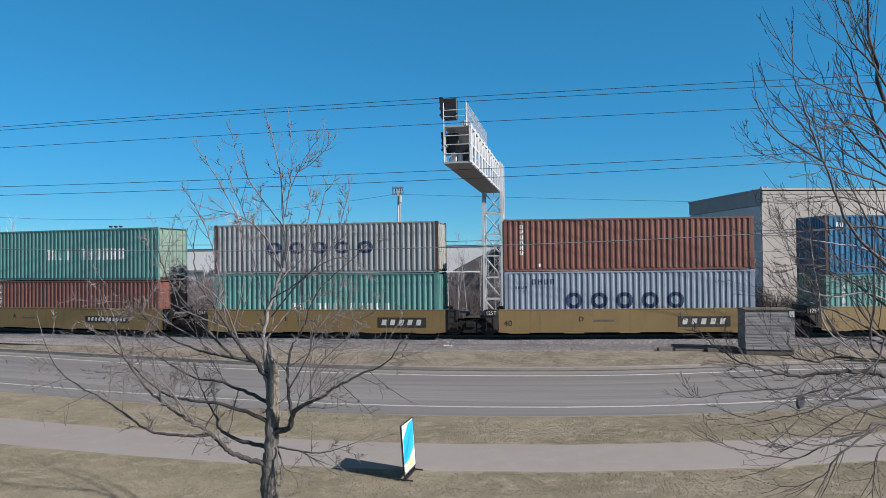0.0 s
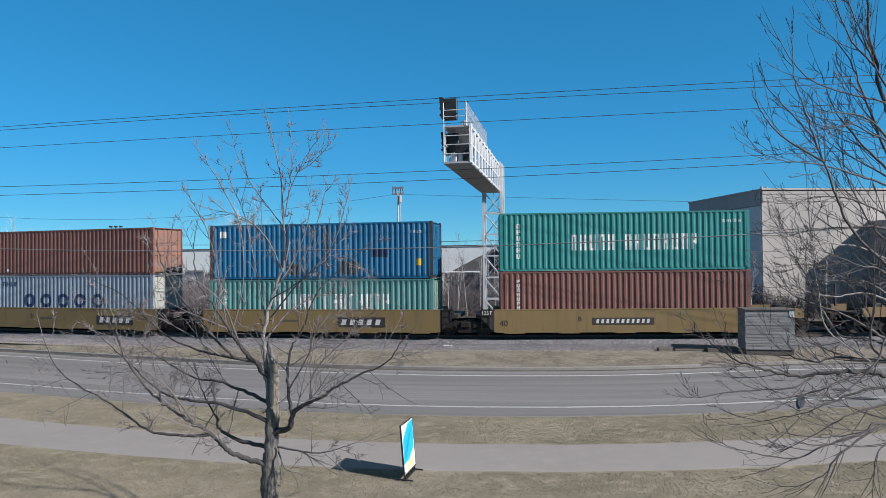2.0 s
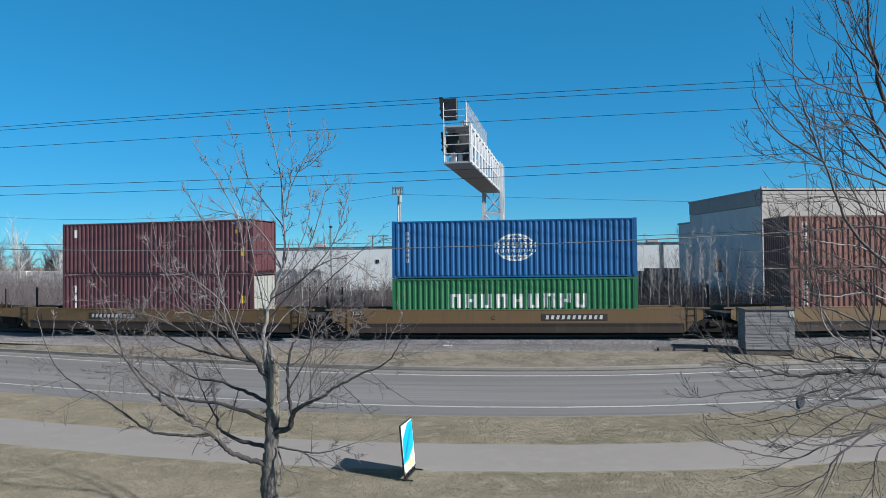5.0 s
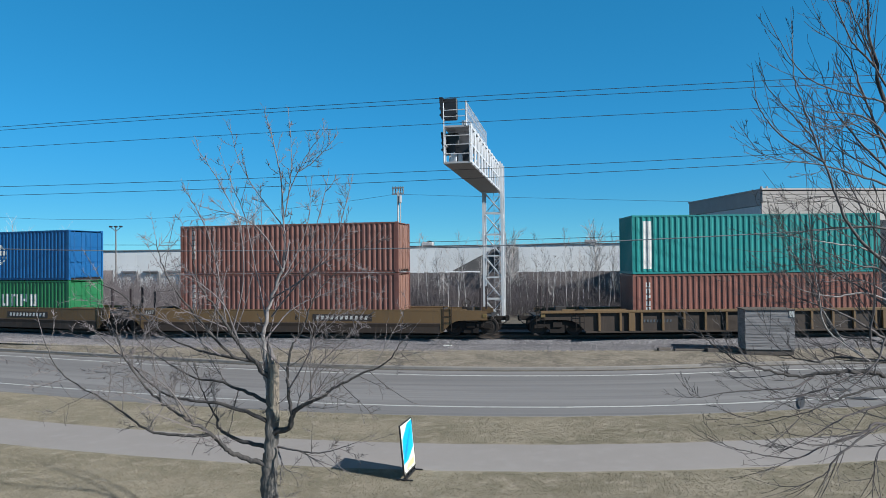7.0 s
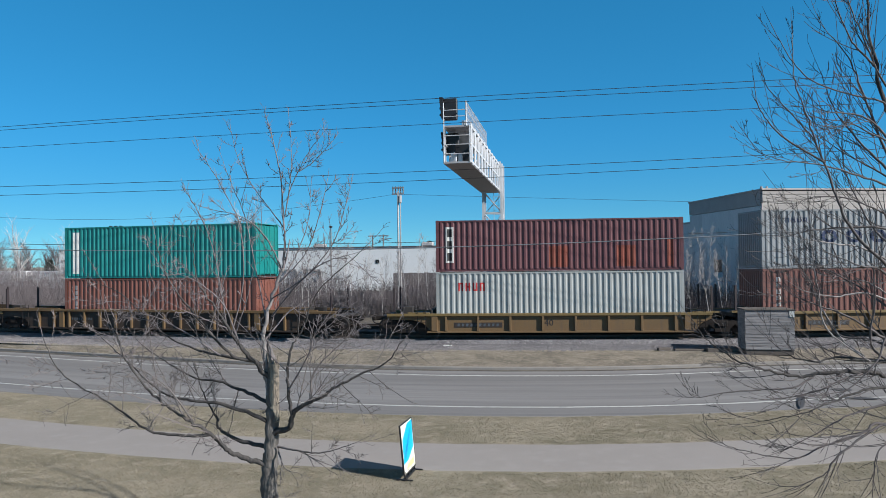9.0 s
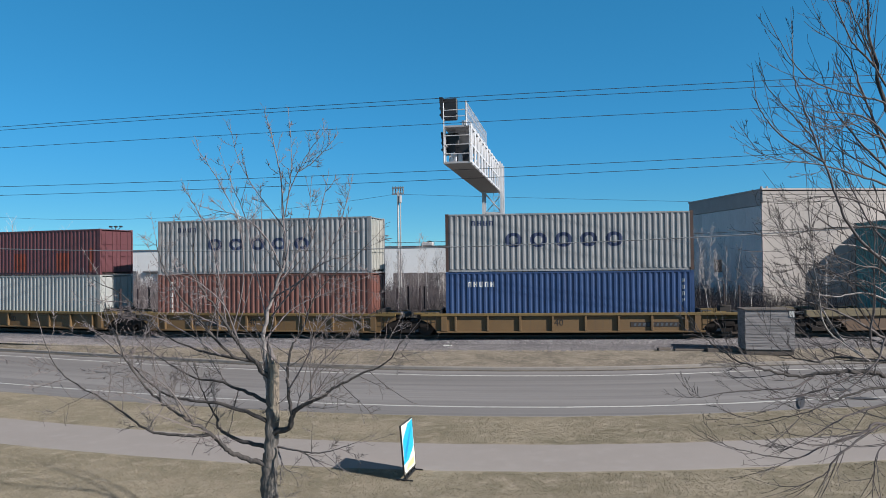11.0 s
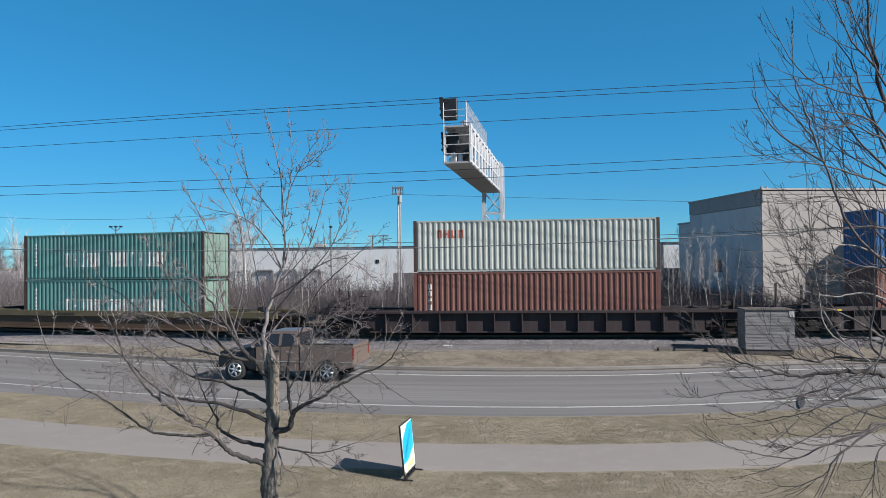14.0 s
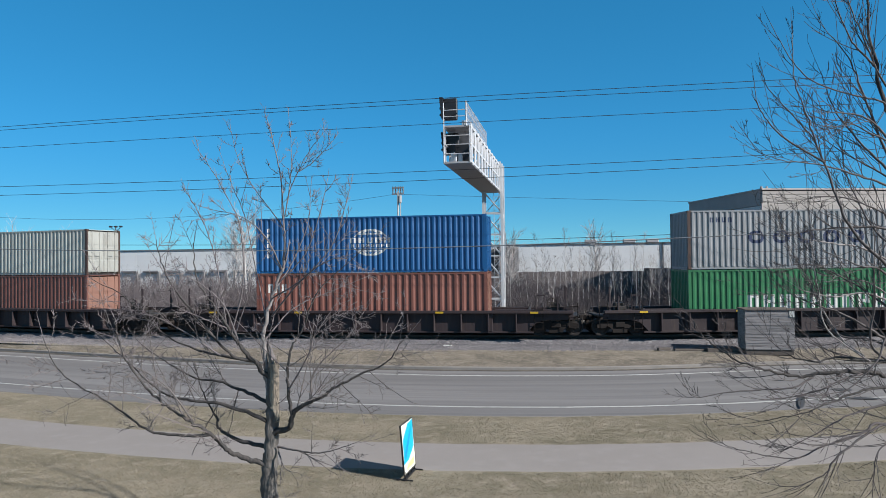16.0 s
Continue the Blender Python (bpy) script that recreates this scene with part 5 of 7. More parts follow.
# ---------------- sign on the grass ----------------
M_SIGNW = mat("sign_white", (0.66, 0.64, 0.55), 0.45, vary=0.04, bump=0)
M_SIGNC = mat("sign_cyan", srgb(0, 160, 205), 0.45, vary=0.05, bump=0)
M_SIGNB = mat("sign_blue", srgb(0, 140, 190), 0.45, vary=0.05, bump=0)
M_SIGNY = mat("sign_gold", srgb(205, 188, 135), 0.45, vary=0.1, bump=0)
SIGN_AT = pose(-3.27, 14.28, 0.0, 0, 0, -4)


def ground_sign():
    s = thing("ground_sign", "white and cyan printed board in black frame standing on grass", "sign", "", SIGN_AT)
    # the board faces +x and leans back a little; y runs across it
    lean = pose(0.02, 0, 0.13, 0, -4.5, 0)
    b = new("board")
    b.parent = s
    b.matrix_basis = lean
    hw = 0.40
    bm = boxm(-0.012, 0.012, -hw, hw, 0, 1.0)
    part("panel", bm, M_SIGNW, b, "white printed panel")
    fr = bmesh.new()
    for y0, y1, z0, z1 in ((-hw - 0.014, -hw, -0.02, 1.02), (hw, hw + 0.014, -0.02, 1.02), (-hw, hw, -0.025, 0.0), (-hw, hw, 1.0, 1.012)):
        box(fr, -0.018, 0.018, y0, y1, z0, z1)
    part("frame", fr, M_BLACK, b, "black metal frame")

    def quad(name, pts, m, off):
        bm = bmesh.new()
        bm.faces.new([bm.verts.new((0.013 + off, y, z)) for y, z in pts])
        part(name, bm, m, b)

    quad("print", [(-0.38, 0.20), (-0.05, 0.22), (0.36, 0.42), (0.39, 0.98), (0.05, 0.96), (-0.34, 0.70)], M_SIGNC, 0.003)
    for k in range(5):
        quad("print", [(-0.28 + 0.1 * k, 0.28 + 0.11 * k), (-0.18 + 0.1 * k, 0.30 + 0.11 * k), (-0.12 + 0.1 * k, 0.50 + 0.09 * k), (-0.26 + 0.1 * k, 0.44 + 0.09 * k)], M_SIGNB, 0.006)
    quad("emblem", [(-0.25, 0.06), (0.3, 0.06), (0.3, 0.2), (-0.1, 0.15)], M_SIGNY, 0.004)
    ft = bmesh.new()
    for y in (-0.34, -0.1, 0.12, 0.34):
        bar(ft, (0.02, y, 0.02), (0.02, y, 0.17), 0.03)
    bar(ft, (0.02, -0.42, 0.02), (0.02, 0.42, 0.02), 0.04)
    part("stand", ft, M_BLACK, s)
    for y in (-0.38, 0.38):
        part("foot", bar(bmesh.new(), (-0.16, y, 0.02), (0.20, y, 0.02), 0.03), M_BLACK, s)
    return s


SIGN = ground_sign()

# ---------------- trees ----------------
def curve_pts(pts, n):
    """Points along a smooth curve through pts."""
    P = [Vector(p) for p in pts]
    P = [P[0] * 2 - P[1]] + P + [P[-1] * 2 - P[-2]]
    out = []
    for i in range(1, len(P) - 2):
        for k in range(n):
            u = k / n
            a, b, c, d = P[i - 1], P[i], P[i + 1], P[i + 2]
            out.append(0.5 * ((2 * b) + (c - a) * u + (2 * a - 5 * b + 4 * c - d) * u * u + (3 * b - a - 3 * c + d) * u ** 3))
    out.append(P[-2].copy())
    return out


def shoot(rng, start, direction, length, up, wob, n):
    """A wandering twig that turns towards the sky."""
    p, d = start.copy(), direction.normalized()
    out = [p.copy()]
    st = length / n
    for _ in range(n):
        d = (d + Vector((rng.uniform(-1, 1), rng.uniform(-1, 1), rng.uniform(-1, 1))) * wob + Vector((0, 0, up))).normalized()
        p = p + d * st
        out.append(p.copy())
    return out


def side_dir(rng, d, spread):
    o = d.orthogonal().normalized()
    w = d.cross(o)
    t = rng.uniform(0, 2 * math.pi)
    return (d * math.cos(spread) + (o * math.cos(t) + w * math.sin(t)) * math.sin(spread)).normalized()


def zigzag(rng, start, direction, length, up, n, amp=0.13):
    """A twig that bends to and fro at its buds."""
    p, d = start.copy(), direction.normalized()
    side = side_dir(rng, d, math.pi / 2)
    out = [p.copy()]
    for k in range(n):
        d = (d + side * (amp if k % 2 else -amp) + Vector((rng.uniform(-1, 1), rng.uniform(-1, 1), rng.uniform(-1, 1))) * (0.02 + amp * 0.5) + Vector((0, 0, up))).normalized()
        p = p + d * (length / n)
        out.append(p.copy())
    return out


class Tree:
    """A bare tree: limbs are parts of their own; their shoots, twigs and spurs make up the crown."""

    def __init__(self, name, label, at, seed, dense=1.0, amp=0.13, lift=2.2, m_bark=None, m_twig=None, group="", size=1.0, fine=0.0030, bare=1.0, spread=(0.55, 1.05), split=99.0):
        self.bare, self.spread, self.split = bare, spread, split
        self.PV, self.PF = [], []
        self.dense, self.amp, self.lift, self.size, self.fine = dense, amp, lift, size, fine
        self.root = thing(name, label, "tree", group, pose(*at))
        self.at = Vector(at)
        self.rng = random.Random(seed)
        self.V, self.F = [], []
        self.mb, self.mt = m_bark or M_BARK, m_twig or M_TWIG

    def twig(self, start, d, length, r, up, amp, twigs, level, long=0.62):
        """A shoot with side twigs at its buds, turn and turn about, down to short spurs."""
        rng = self.rng
        n = (3, 5, 8)[level]
        pts = zigzag(rng, start, d, length, up, n, amp)
        # shoots that start above the split take the paler bark
        young = start.z > self.split + rng.uniform(-0.3, 0.3)
        tube(self.PV if young else self.V, self.PF if young else self.F, pts, r, max(self.fine * 0.8, r * 0.45), 4 if level == 2 else 3)
        if level == 0:
            return
        turn = rng.uniform(0, 6.28)
        for j in range(1, n + 1):
            if rng.random() > twigs * self.bare * (0.17 if level == 2 else 0.14):
                continue
            d2 = (pts[min(j + 1, n)] - pts[j - 1]).normalized()
            o2 = d2.orthogonal().normalized()
            w2 = d2.cross(o2)
            for _ in range(2 if rng.random() < 0.3 else 1):
                turn += math.pi + rng.uniform(-0.5, 0.5)
                a2 = rng.uniform(*self.spread)
                s2 = d2 * math.cos(a2) + (o2 * math.cos(turn) + w2 * math.sin(turn)) * math.sin(a2)
                if level == 2 and rng.random() < long:
                    self.twig(pts[j], s2, length * rng.uniform(0.22, 0.6) * (1.15 - j / (n + 2)), max(self.fine, r * 0.62), up, amp, twigs, 1)
                else:
                    self.twig(pts[j], s2, rng.uniform(0.025, 0.09), self.fine * 0.9, up * 2, amp * 0.5, twigs, 0)

    def limb(self, pts, r0, r1, name="limb", sides=7, shoots=6, length=0.55, twigs=4, up=0.035, first=0.25, flat=0.55, m_own=None, amp=None, long=0.62):
        pts = [Vector(p) - self.at for p in pts]
        z = self.size
        r0, r1, length = r0 * z, r1 * z, length * z
        rng = self.rng
        c = curve_pts(pts, 6 if r0 < 0.08 else 12)
        c = [p + Vector((rng.uniform(-1, 1), rng.uniform(-1, 1), rng.uniform(-1, 1))) * min(0.014, r0 * 0.35) for p in c]
        V, F = [], []
        tube(V, F, c, r0, max(r1, self.fine), sides, 0.8)
        V = [tuple(Vector(v) + noise.noise_vector(Vector(v) * 9) * min(0.012, r0 * 0.16)) for v in V]
        raw(name, V, F, m_own or (self.mb if r0 > 0.022 else M_UPPER if pts[len(pts) // 2].z > self.split else self.mt), self.root, True)
        m = len(c)
        shoots = int(shoots * self.dense)
        for k in range(shoots):
            u = first + (1 - first) * (k + rng.random()) / shoots
            i = min(m - 2, int(u * (m - 1)))
            d = (c[i + 1] - c[i]).normalized()
            sd = side_dir(rng, d, rng.uniform(0.35, 0.85) if self.lift > 1 else rng.uniform(0.5, 1.3))
            sd.y *= flat
            L = length * rng.uniform(0.3, 1.0) ** 1.3 * 2.1 * (1.1 - 0.5 * u)
            r = min(max(self.fine * 1.25, (r0 + (r1 - r0) * u) * 0.5), self.fine * 1.2 + L * 0.0045)
            self.twig(c[i], sd, L, r, up * self.lift, amp or self.amp, twigs, 2, long)
        self.twig(c[-1], (c[-1] - c[-2]), length * 0.6, max(r1, self.fine), up, (amp or self.amp) * 0.6, twigs, 1)

    def done(self):
        raw("crown", self.V, self.F, self.mt, self.root)["kind"] = "stuff"
        if self.PV:
            raw("upper_crown", self.PV, self.PF, M_UPPER, self.root)["kind"] = "stuff"
        return self.root


left = Tree("young_street_tree", "bare young street tree with broken pale trunk top", (-3.87, 8.6, 0.0), 5, 1.3, 0.10, 0.6, fine=0.0031, split=3.45)
left.limb([(-3.87, 8.6, -0.05), (-3.86, 8.6, 0.7), (-3.88, 8.60, 1.43), (-3.84, 8.60, 2.12), (-3.82, 8.60, 2.79), (-3.81, 8.60, 3.23)], 0.155, 0.062, "trunk", 14, 3, 0.4, m_own=M_TRUNK)
V, F = [], []
tube(V, F, [Vector(p) - left.at for p in ((-3.80, 8.60, 2.45), (-3.79, 8.59, 2.65), (-3.78, 8.575, 2.87), (-3.775, 8.57, 3.06), (-3.775, 8.57, 3.22))], 0.07, 0.060, 12)
for px in (((-3.82, 8.56, 3.17), (-3.83, 8.55, 3.30)), ((-3.76, 8.55, 3.17), (-3.77, 8.54, 3.27)), ((-3.73, 8.57, 3.16), (-3.72, 8.56, 3.33))):
    tube(V, F, [Vector(p) - left.at for p in px], 0.03, 0.006, 5)
raw("broken_stub", V, F, M_STUB, left.root)["label"] = "pale broken wood"
# leader and the limbs, lowest last
left.limb([(-3.84, 8.60, 2.71), (-3.89, 8.60, 2.94), (-3.93, 8.62, 3.24), (-3.93, 8.60, 3.62), (-3.83, 8.60, 4.07), (-3.64, 8.60, 4.52)], 0.045, 0.017, "leader", 8, 5, 0.6, m_own=M_LEADER)
left.limb([(-3.65, 8.60, 4.49), (-3.63, 8.60, 4.82), (-3.64, 8.60, 5.07), (-3.68, 8.60, 5.65), (-3.76, 8.60, 6.09), (-3.89, 8.60, 6.53)], 0.019, 0.0045, "leader", 7, 12, 0.2, 4, 0.16, amp=0.05, m_own=M_UPPER, long=0.15)
left.limb([(-3.86, 8.58, 3.03), (-4.03, 8.50, 3.25), (-4.20, 8.45, 3.46), (-4.31, 8.40, 3.65), (-4.48, 8.30, 3.99), (-4.66, 8.20, 4.33), (-4.73, 8.20, 4.83)], 0.038, 0.005, shoots=9)
left.limb([(-4.07, 8.50, 3.27), (-4.24, 8.40, 3.32), (-4.48, 8.30, 3.57), (-4.66, 8.20, 3.85), (-4.97, 8.10, 4.29), (-5.13, 8.10, 4.63), (-5.19, 8.10, 4.87)], 0.024, 0.004, shoots=9)
left.limb([(-4.07, 8.55, 3.24), (-4.56, 8.60, 3.31), (-4.99, 8.70, 3.38), (-5.56, 8.80, 3.60), (-6.23, 8.90, 4.11), (-6.77, 9.00, 4.32)], 0.024, 0.004, shoots=10)
left.limb([(-3.87, 8.58, 1.87), (-4.19, 8.50, 1.98), (-4.38, 8.40, 2.11), (-4.53, 8.30, 2.32), (-4.72, 8.20, 2.48), (-4.99, 8.10, 2.69), (-5.22, 8.00, 2.93), (-5.48, 7.90, 3.35), (-5.60, 7.90, 3.65), (-5.65, 7.90, 3.88)], 0.04, 0.005, shoots=15, length=0.6)
left.limb([(-4.53, 8.30, 2.32), (-4.87, 8.20, 2.32), (-5.29, 8.20, 2.35), (-5.54, 8.20, 2.47), (-5.97, 8.20, 2.74), (-6.42, 8.20, 2.95), (-6.74, 8.20, 3.20), (-6.94, 8.20, 3.60)], 0.024, 0.004, shoots=13, length=0.55)
left.limb([(-3.85, 8.58, 2.11), (-4.34, 8.70, 2.15), (-4.68, 8.80, 2.27), (-4.77, 8.85, 2.42), (-4.95, 8.90, 2.67), (-5.21, 9.00, 3.16)], 0.034, 0.005, shoots=8)
left.limb([(-3.82, 8.58, 2.44), (-4.30, 8.50, 2.63), (-4.73, 8.50, 2.71), (-5.11, 8.50, 2.73), (-5.48, 8.50, 2.89), (-5.88, 8.50, 3.23), (-6.35, 8.50, 3.61)], 0.032, 0.004, shoots=12, length=0.6)
left.limb([(-3.82, 8.60, 2.66), (-4.21, 8.70, 2.79), (-4.70, 8.80, 2.93), (-5.08, 8.90, 2.94), (-5.64, 9.00, 3.16), (-6.16, 9.10, 3.46)], 0.03, 0.004, shoots=10)
left.limb([(-3.84, 8.58, 2.30), (-3.54, 8.50, 2.40), (-3.47, 8.45, 2.60), (-3.28, 8.40, 2.73), (-3.03, 8.40, 2.83), (-2.91, 8.40, 2.94), (-2.51, 8.40, 3.13), (-2.16, 8.40, 3.32), (-1.98, 8.40, 3.58)], 0.045, 0.005, shoots=14, length=0.6)
left.limb([(-3.48, 8.45, 2.57), (-3.51, 8.40, 2.84), (-3.52, 8.40, 3.14), (-3.46, 8.40, 3.46), (-3.31, 8.40, 3.70), (-3.12, 8.40, 4.15), (-2.81, 8.40, 4.44), (-2.40, 8.40, 4.79)], 0.026, 0.004, shoots=10)
left.limb([(-3.21, 8.40, 2.76), (-3.23, 8.50, 3.04), (-3.12, 8.60, 3.25), (-2.83, 8.70, 3.54), (-2.61, 8.70, 3.84)], 0.017, 0.004, shoots=7)
left.limb([(-3.72, 8.55, 2.13), (-3.40, 8.40, 2.13), (-3.06, 8.30, 2.14), (-2.77, 8.20, 2.23), (-2.50, 8.10, 2.35)], 0.017, 0.003, shoots=7, length=0.35)
left.limb([(-3.72, 8.55, 2.06), (-3.56, 8.40, 1.89), (-3.33, 8.30, 1.87)], 0.012, 0.003, shoots=3, length=0.3)
UPWARD = dict(length=0.21, twigs=3.4, up=0.15, amp=0.05, long=0.1)
left.limb([(-3.63, 8.60, 5.17), (-3.54, 8.55, 5.49), (-3.42, 8.50, 5.70), (-3.27, 8.45, 5.93), (-3.10, 8.40, 6.12), (-3.01, 8.40, 6.22)], 0.0086, 0.0028, shoots=7, **UPWARD)
left.limb([(-3.38, 8.50, 5.75), (-3.17, 8.50, 5.88), (-2.92, 8.50, 6.13)], 0.0065, 0.0032, shoots=7, **UPWARD)
left.limb([(-3.59, 8.60, 5.34), (-3.58, 8.70, 5.73), (-3.57, 8.70, 6.11), (-3.60, 8.70, 6.50)], 0.0072, 0.0026, shoots=7, **UPWARD)
left.limb([(-3.64, 8.60, 5.01), (-3.88, 8.70, 5.28), (-4.18, 8.80, 5.62), (-4.45, 8.90, 6.05), (-4.55, 8.90, 6.44)], 0.0086, 0.0026, shoots=9, **UPWARD)
left.limb([(-3.91, 8.60, 3.84), (-4.10, 8.70, 4.52), (-4.30, 8.80, 5.22), (-4.52, 8.90, 5.61), (-4.70, 8.90, 6.07)], 0.0101, 0.0026, shoots=9, **UPWARD)
left.limb([(-4.29, 8.40, 3.63), (-4.08, 8.30, 4.30), (-4.07, 8.20, 5.03), (-4.26, 8.20, 5.44), (-4.46, 8.20, 5.77), (-4.67, 8.20, 6.06)], 0.0101, 0.0026, shoots=9, **UPWARD)
left.limb([(-4.37, 8.40, 3.78), (-4.38, 8.20, 4.46), (-4.50, 8.10, 5.04), (-4.73, 8.00, 5.53)], 0.0101, 0.0026, shoots=11, **UPWARD)
left.limb([(-3.78, 8.60, 4.18), (-3.59, 8.80, 4.59), (-3.42, 8.90, 5.10), (-3.37, 8.90, 5.63)], 0.0108, 0.0026, shoots=9, **UPWARD)
left.limb([(-3.71, 8.60, 4.29), (-3.31, 8.50, 4.66), (-3.09, 8.40, 5.10), (-2.95, 8.40, 5.64)], 0.0101, 0.0026, shoots=9, **UPWARD)
left.limb([(-3.83, 8.60, 4.07), (-3.23, 8.30, 4.37), (-2.82, 8.20, 4.79), (-2.67, 8.20, 5.22), (-2.58, 8.20, 5.53)], 0.0115, 0.0026, shoots=11, **UPWARD)
left.limb([(-3.91, 8.60, 3.54), (-3.63, 8.90, 3.93), (-3.13, 9.10, 4.16), (-2.67, 9.20, 4.35)], 0.0115, 0.0026, shoots=9, **UPWARD)
for pts in ([(-3.78, 8.50, 3.85), (-3.27, 8.20, 4.30), (-2.86, 8.00, 4.55), (-2.47, 7.90, 4.65)], [(-4.16, 8.30, 3.57), (-4.20, 8.00, 4.03), (-4.43, 7.80, 4.32), (-4.75, 7.70, 4.47)],
            [(-3.66, 8.60, 4.44), (-3.81, 8.40, 4.89), (-4.03, 8.20, 5.14), (-4.44, 8.10, 5.25)], [(-3.51, 8.40, 2.91), (-3.12, 8.10, 3.39), (-2.98, 8.00, 3.69), (-2.58, 7.90, 4.04)],
            [(-4.51, 8.50, 3.32), (-4.88, 8.30, 3.64), (-5.30, 8.20, 3.87), (-5.68, 8.10, 3.91)], [(-4.75, 8.20, 2.52), (-4.88, 7.90, 2.97), (-5.20, 7.80, 3.23), (-5.56, 7.70, 3.35)]):
    left.limb(pts, 0.013, 0.003, shoots=7, length=0.4)
left.done()

right = Tree("large_street_tree", "large bare tree with dense tangled twigs over the road", (3.84, 7.52, 0.0), 9, 1.12, 0.04, 2.0, None, M_TWIG_DARK, size=0.76, fine=0.0024, bare=0.62, spread=(0.35, 0.8))
right.limb([(3.84, 7.52, -0.05), (3.82, 7.5, 1.2), (3.63, 7.45, 3.18), (3.44, 7.37, 4.18), (3.26, 7.30, 5.17), (3.09, 7.22, 6.04), (2.98, 7.22, 6.73), (2.94, 7.22, 7.49)], 0.078, 0.008, "trunk", 12, 14, 0.8, 5)
D = dict(shoots=10, length=0.68, twigs=3, long=0.75)
right.limb([(3.10, 7.22, 5.96), (3.04, 7.14, 6.03), (2.73, 7.07, 6.10), (2.37, 6.99, 6.23), (2.18, 6.99, 6.46), (2.01, 6.99, 6.81)], 0.015, 0.004, shoots=6, length=0.4, twigs=2)
right.limb([(3.03, 7.22, 6.38), (2.90, 7.14, 6.47), (2.74, 7.07, 6.64), (2.64, 7.07, 6.93), (2.58, 7.07, 7.29)], 0.016, 0.004, **D)
right.limb([(3.28, 7.30, 5.17), (3.16, 7.45, 5.70), (3.07, 7.60, 6.19), (2.95, 7.68, 6.63), (2.69, 7.68, 7.00)], 0.022, 0.004, **D)
right.limb([(3.51, 7.37, 3.74), (3.19, 7.14, 4.25), (2.98, 6.99, 4.46), (2.70, 6.92, 4.75), (2.54, 6.84, 5.00), (2.45, 6.84, 5.31), (2.36, 6.84, 5.56), (2.27, 6.84, 5.87), (2.17, 6.84, 6.19), (2.15, 6.84, 6.64)], 0.027, 0.005, shoots=16, length=0.5, twigs=3)
right.limb([(2.42, 6.84, 5.42), (2.09, 6.76, 5.62), (1.90, 6.69, 5.78), (1.80, 6.69, 5.97), (1.77, 6.69, 6.20)], 0.014, 0.003, shoots=6, length=0.35, twigs=2)
right.limb([(2.37, 6.84, 5.55), (2.31, 6.92, 5.72), (2.11, 6.92, 5.97), (1.96, 6.92, 6.16), (1.90, 6.92, 6.37)], 0.012, 0.003, shoots=5, length=0.3, twigs=2)
right.limb([(3.38, 7.30, 5.00), (3.03, 7.07, 5.22), (2.72, 6.99, 5.32), (2.40, 6.84, 5.40), (2.00, 6.69, 5.44), (1.76, 6.69, 5.54)], 0.019, 0.003, shoots=12, length=0.4, twigs=4)
right.limb([(3.42, 7.30, 4.62), (3.05, 7.14, 4.81), (2.68, 7.07, 4.83), (2.33, 6.99, 4.80), (2.08, 6.92, 4.74)], 0.022, 0.003, **D)
right.limb([(3.29, 7.30, 5.23), (3.08, 7.52, 5.60), (2.83, 7.68, 6.05), (2.70, 7.75, 6.55)], 0.022, 0.004, **D)
right.limb([(3.29, 7.30, 5.39), (2.96, 6.99, 5.73), (2.71, 6.84, 5.85), (2.42, 6.69, 5.86), (2.28, 6.69, 5.91)], 0.018, 0.003, **D)
right.limb([(3.57, 7.37, 3.25), (3.17, 7.14, 3.38), (2.95, 6.99, 3.44), (2.76, 6.92, 3.48), (2.40, 6.84, 3.48), (2.14, 6.84, 3.44), (1.88, 6.76, 3.50), (1.58, 6.76, 3.60), (1.34, 6.76, 3.77), (1.21, 6.76, 3.96)], 0.042, 0.004, shoots=18, length=0.5, twigs=4)
right.limb([(3.55, 7.37, 3.42), (3.21, 7.22, 3.54), (2.85, 7.14, 3.56), (2.58, 7.07, 3.59), (2.35, 6.99, 3.56), (2.13, 6.99, 3.61), (1.94, 6.99, 3.77)], 0.03, 0.004, **D)
right.limb([(3.59, 7.37, 3.09), (3.19, 7.07, 3.30), (2.91, 6.92, 3.34), (2.65, 6.84, 3.31), (2.36, 6.76, 3.21), (2.09, 6.69, 3.12), (1.71, 6.69, 3.04)], 0.03, 0.003, **D)
right.limb([(2.28, 6.84, 3.44), (2.07, 6.76, 3.35), (1.80, 6.69, 3.34), (1.50, 6.69, 3.31), (1.21, 6.69, 3.26), (1.12, 6.69, 3.35)], 0.014, 0.003, shoots=8, length=0.35, twigs=3)
right.limb([(3.61, 7.37, 2.87), (3.25, 7.22, 3.11), (3.00, 7.14, 3.13), (2.67, 7.07, 3.05), (2.34, 6.99, 2.88), (2.03, 6.99, 2.70)], 0.026, 0.003, **D)
right.limb([(3.62, 7.37, 2.71), (3.15, 6.99, 3.00), (2.82, 6.84, 3.00), (2.42, 6.69, 2.76), (2.29, 6.69, 2.58), (1.97, 6.69, 2.42)], 0.026, 0.003, **D)
right.limb([(3.59, 7.37, 2.71), (3.01, 7.22, 2.94), (2.80, 7.14, 2.86), (2.44, 7.07, 2.75), (2.16, 7.07, 2.62), (1.64, 6.99, 2.71), (1.47, 6.99, 2.78)], 0.022, 0.003, **D)
right.limb([(3.53, 7.37, 3.47), (3.30, 7.52, 3.61), (3.07, 7.60, 3.71), (2.81, 7.68, 3.74), (2.66, 7.68, 3.99), (2.53, 7.68, 4.35)], 0.028, 0.003, **D)
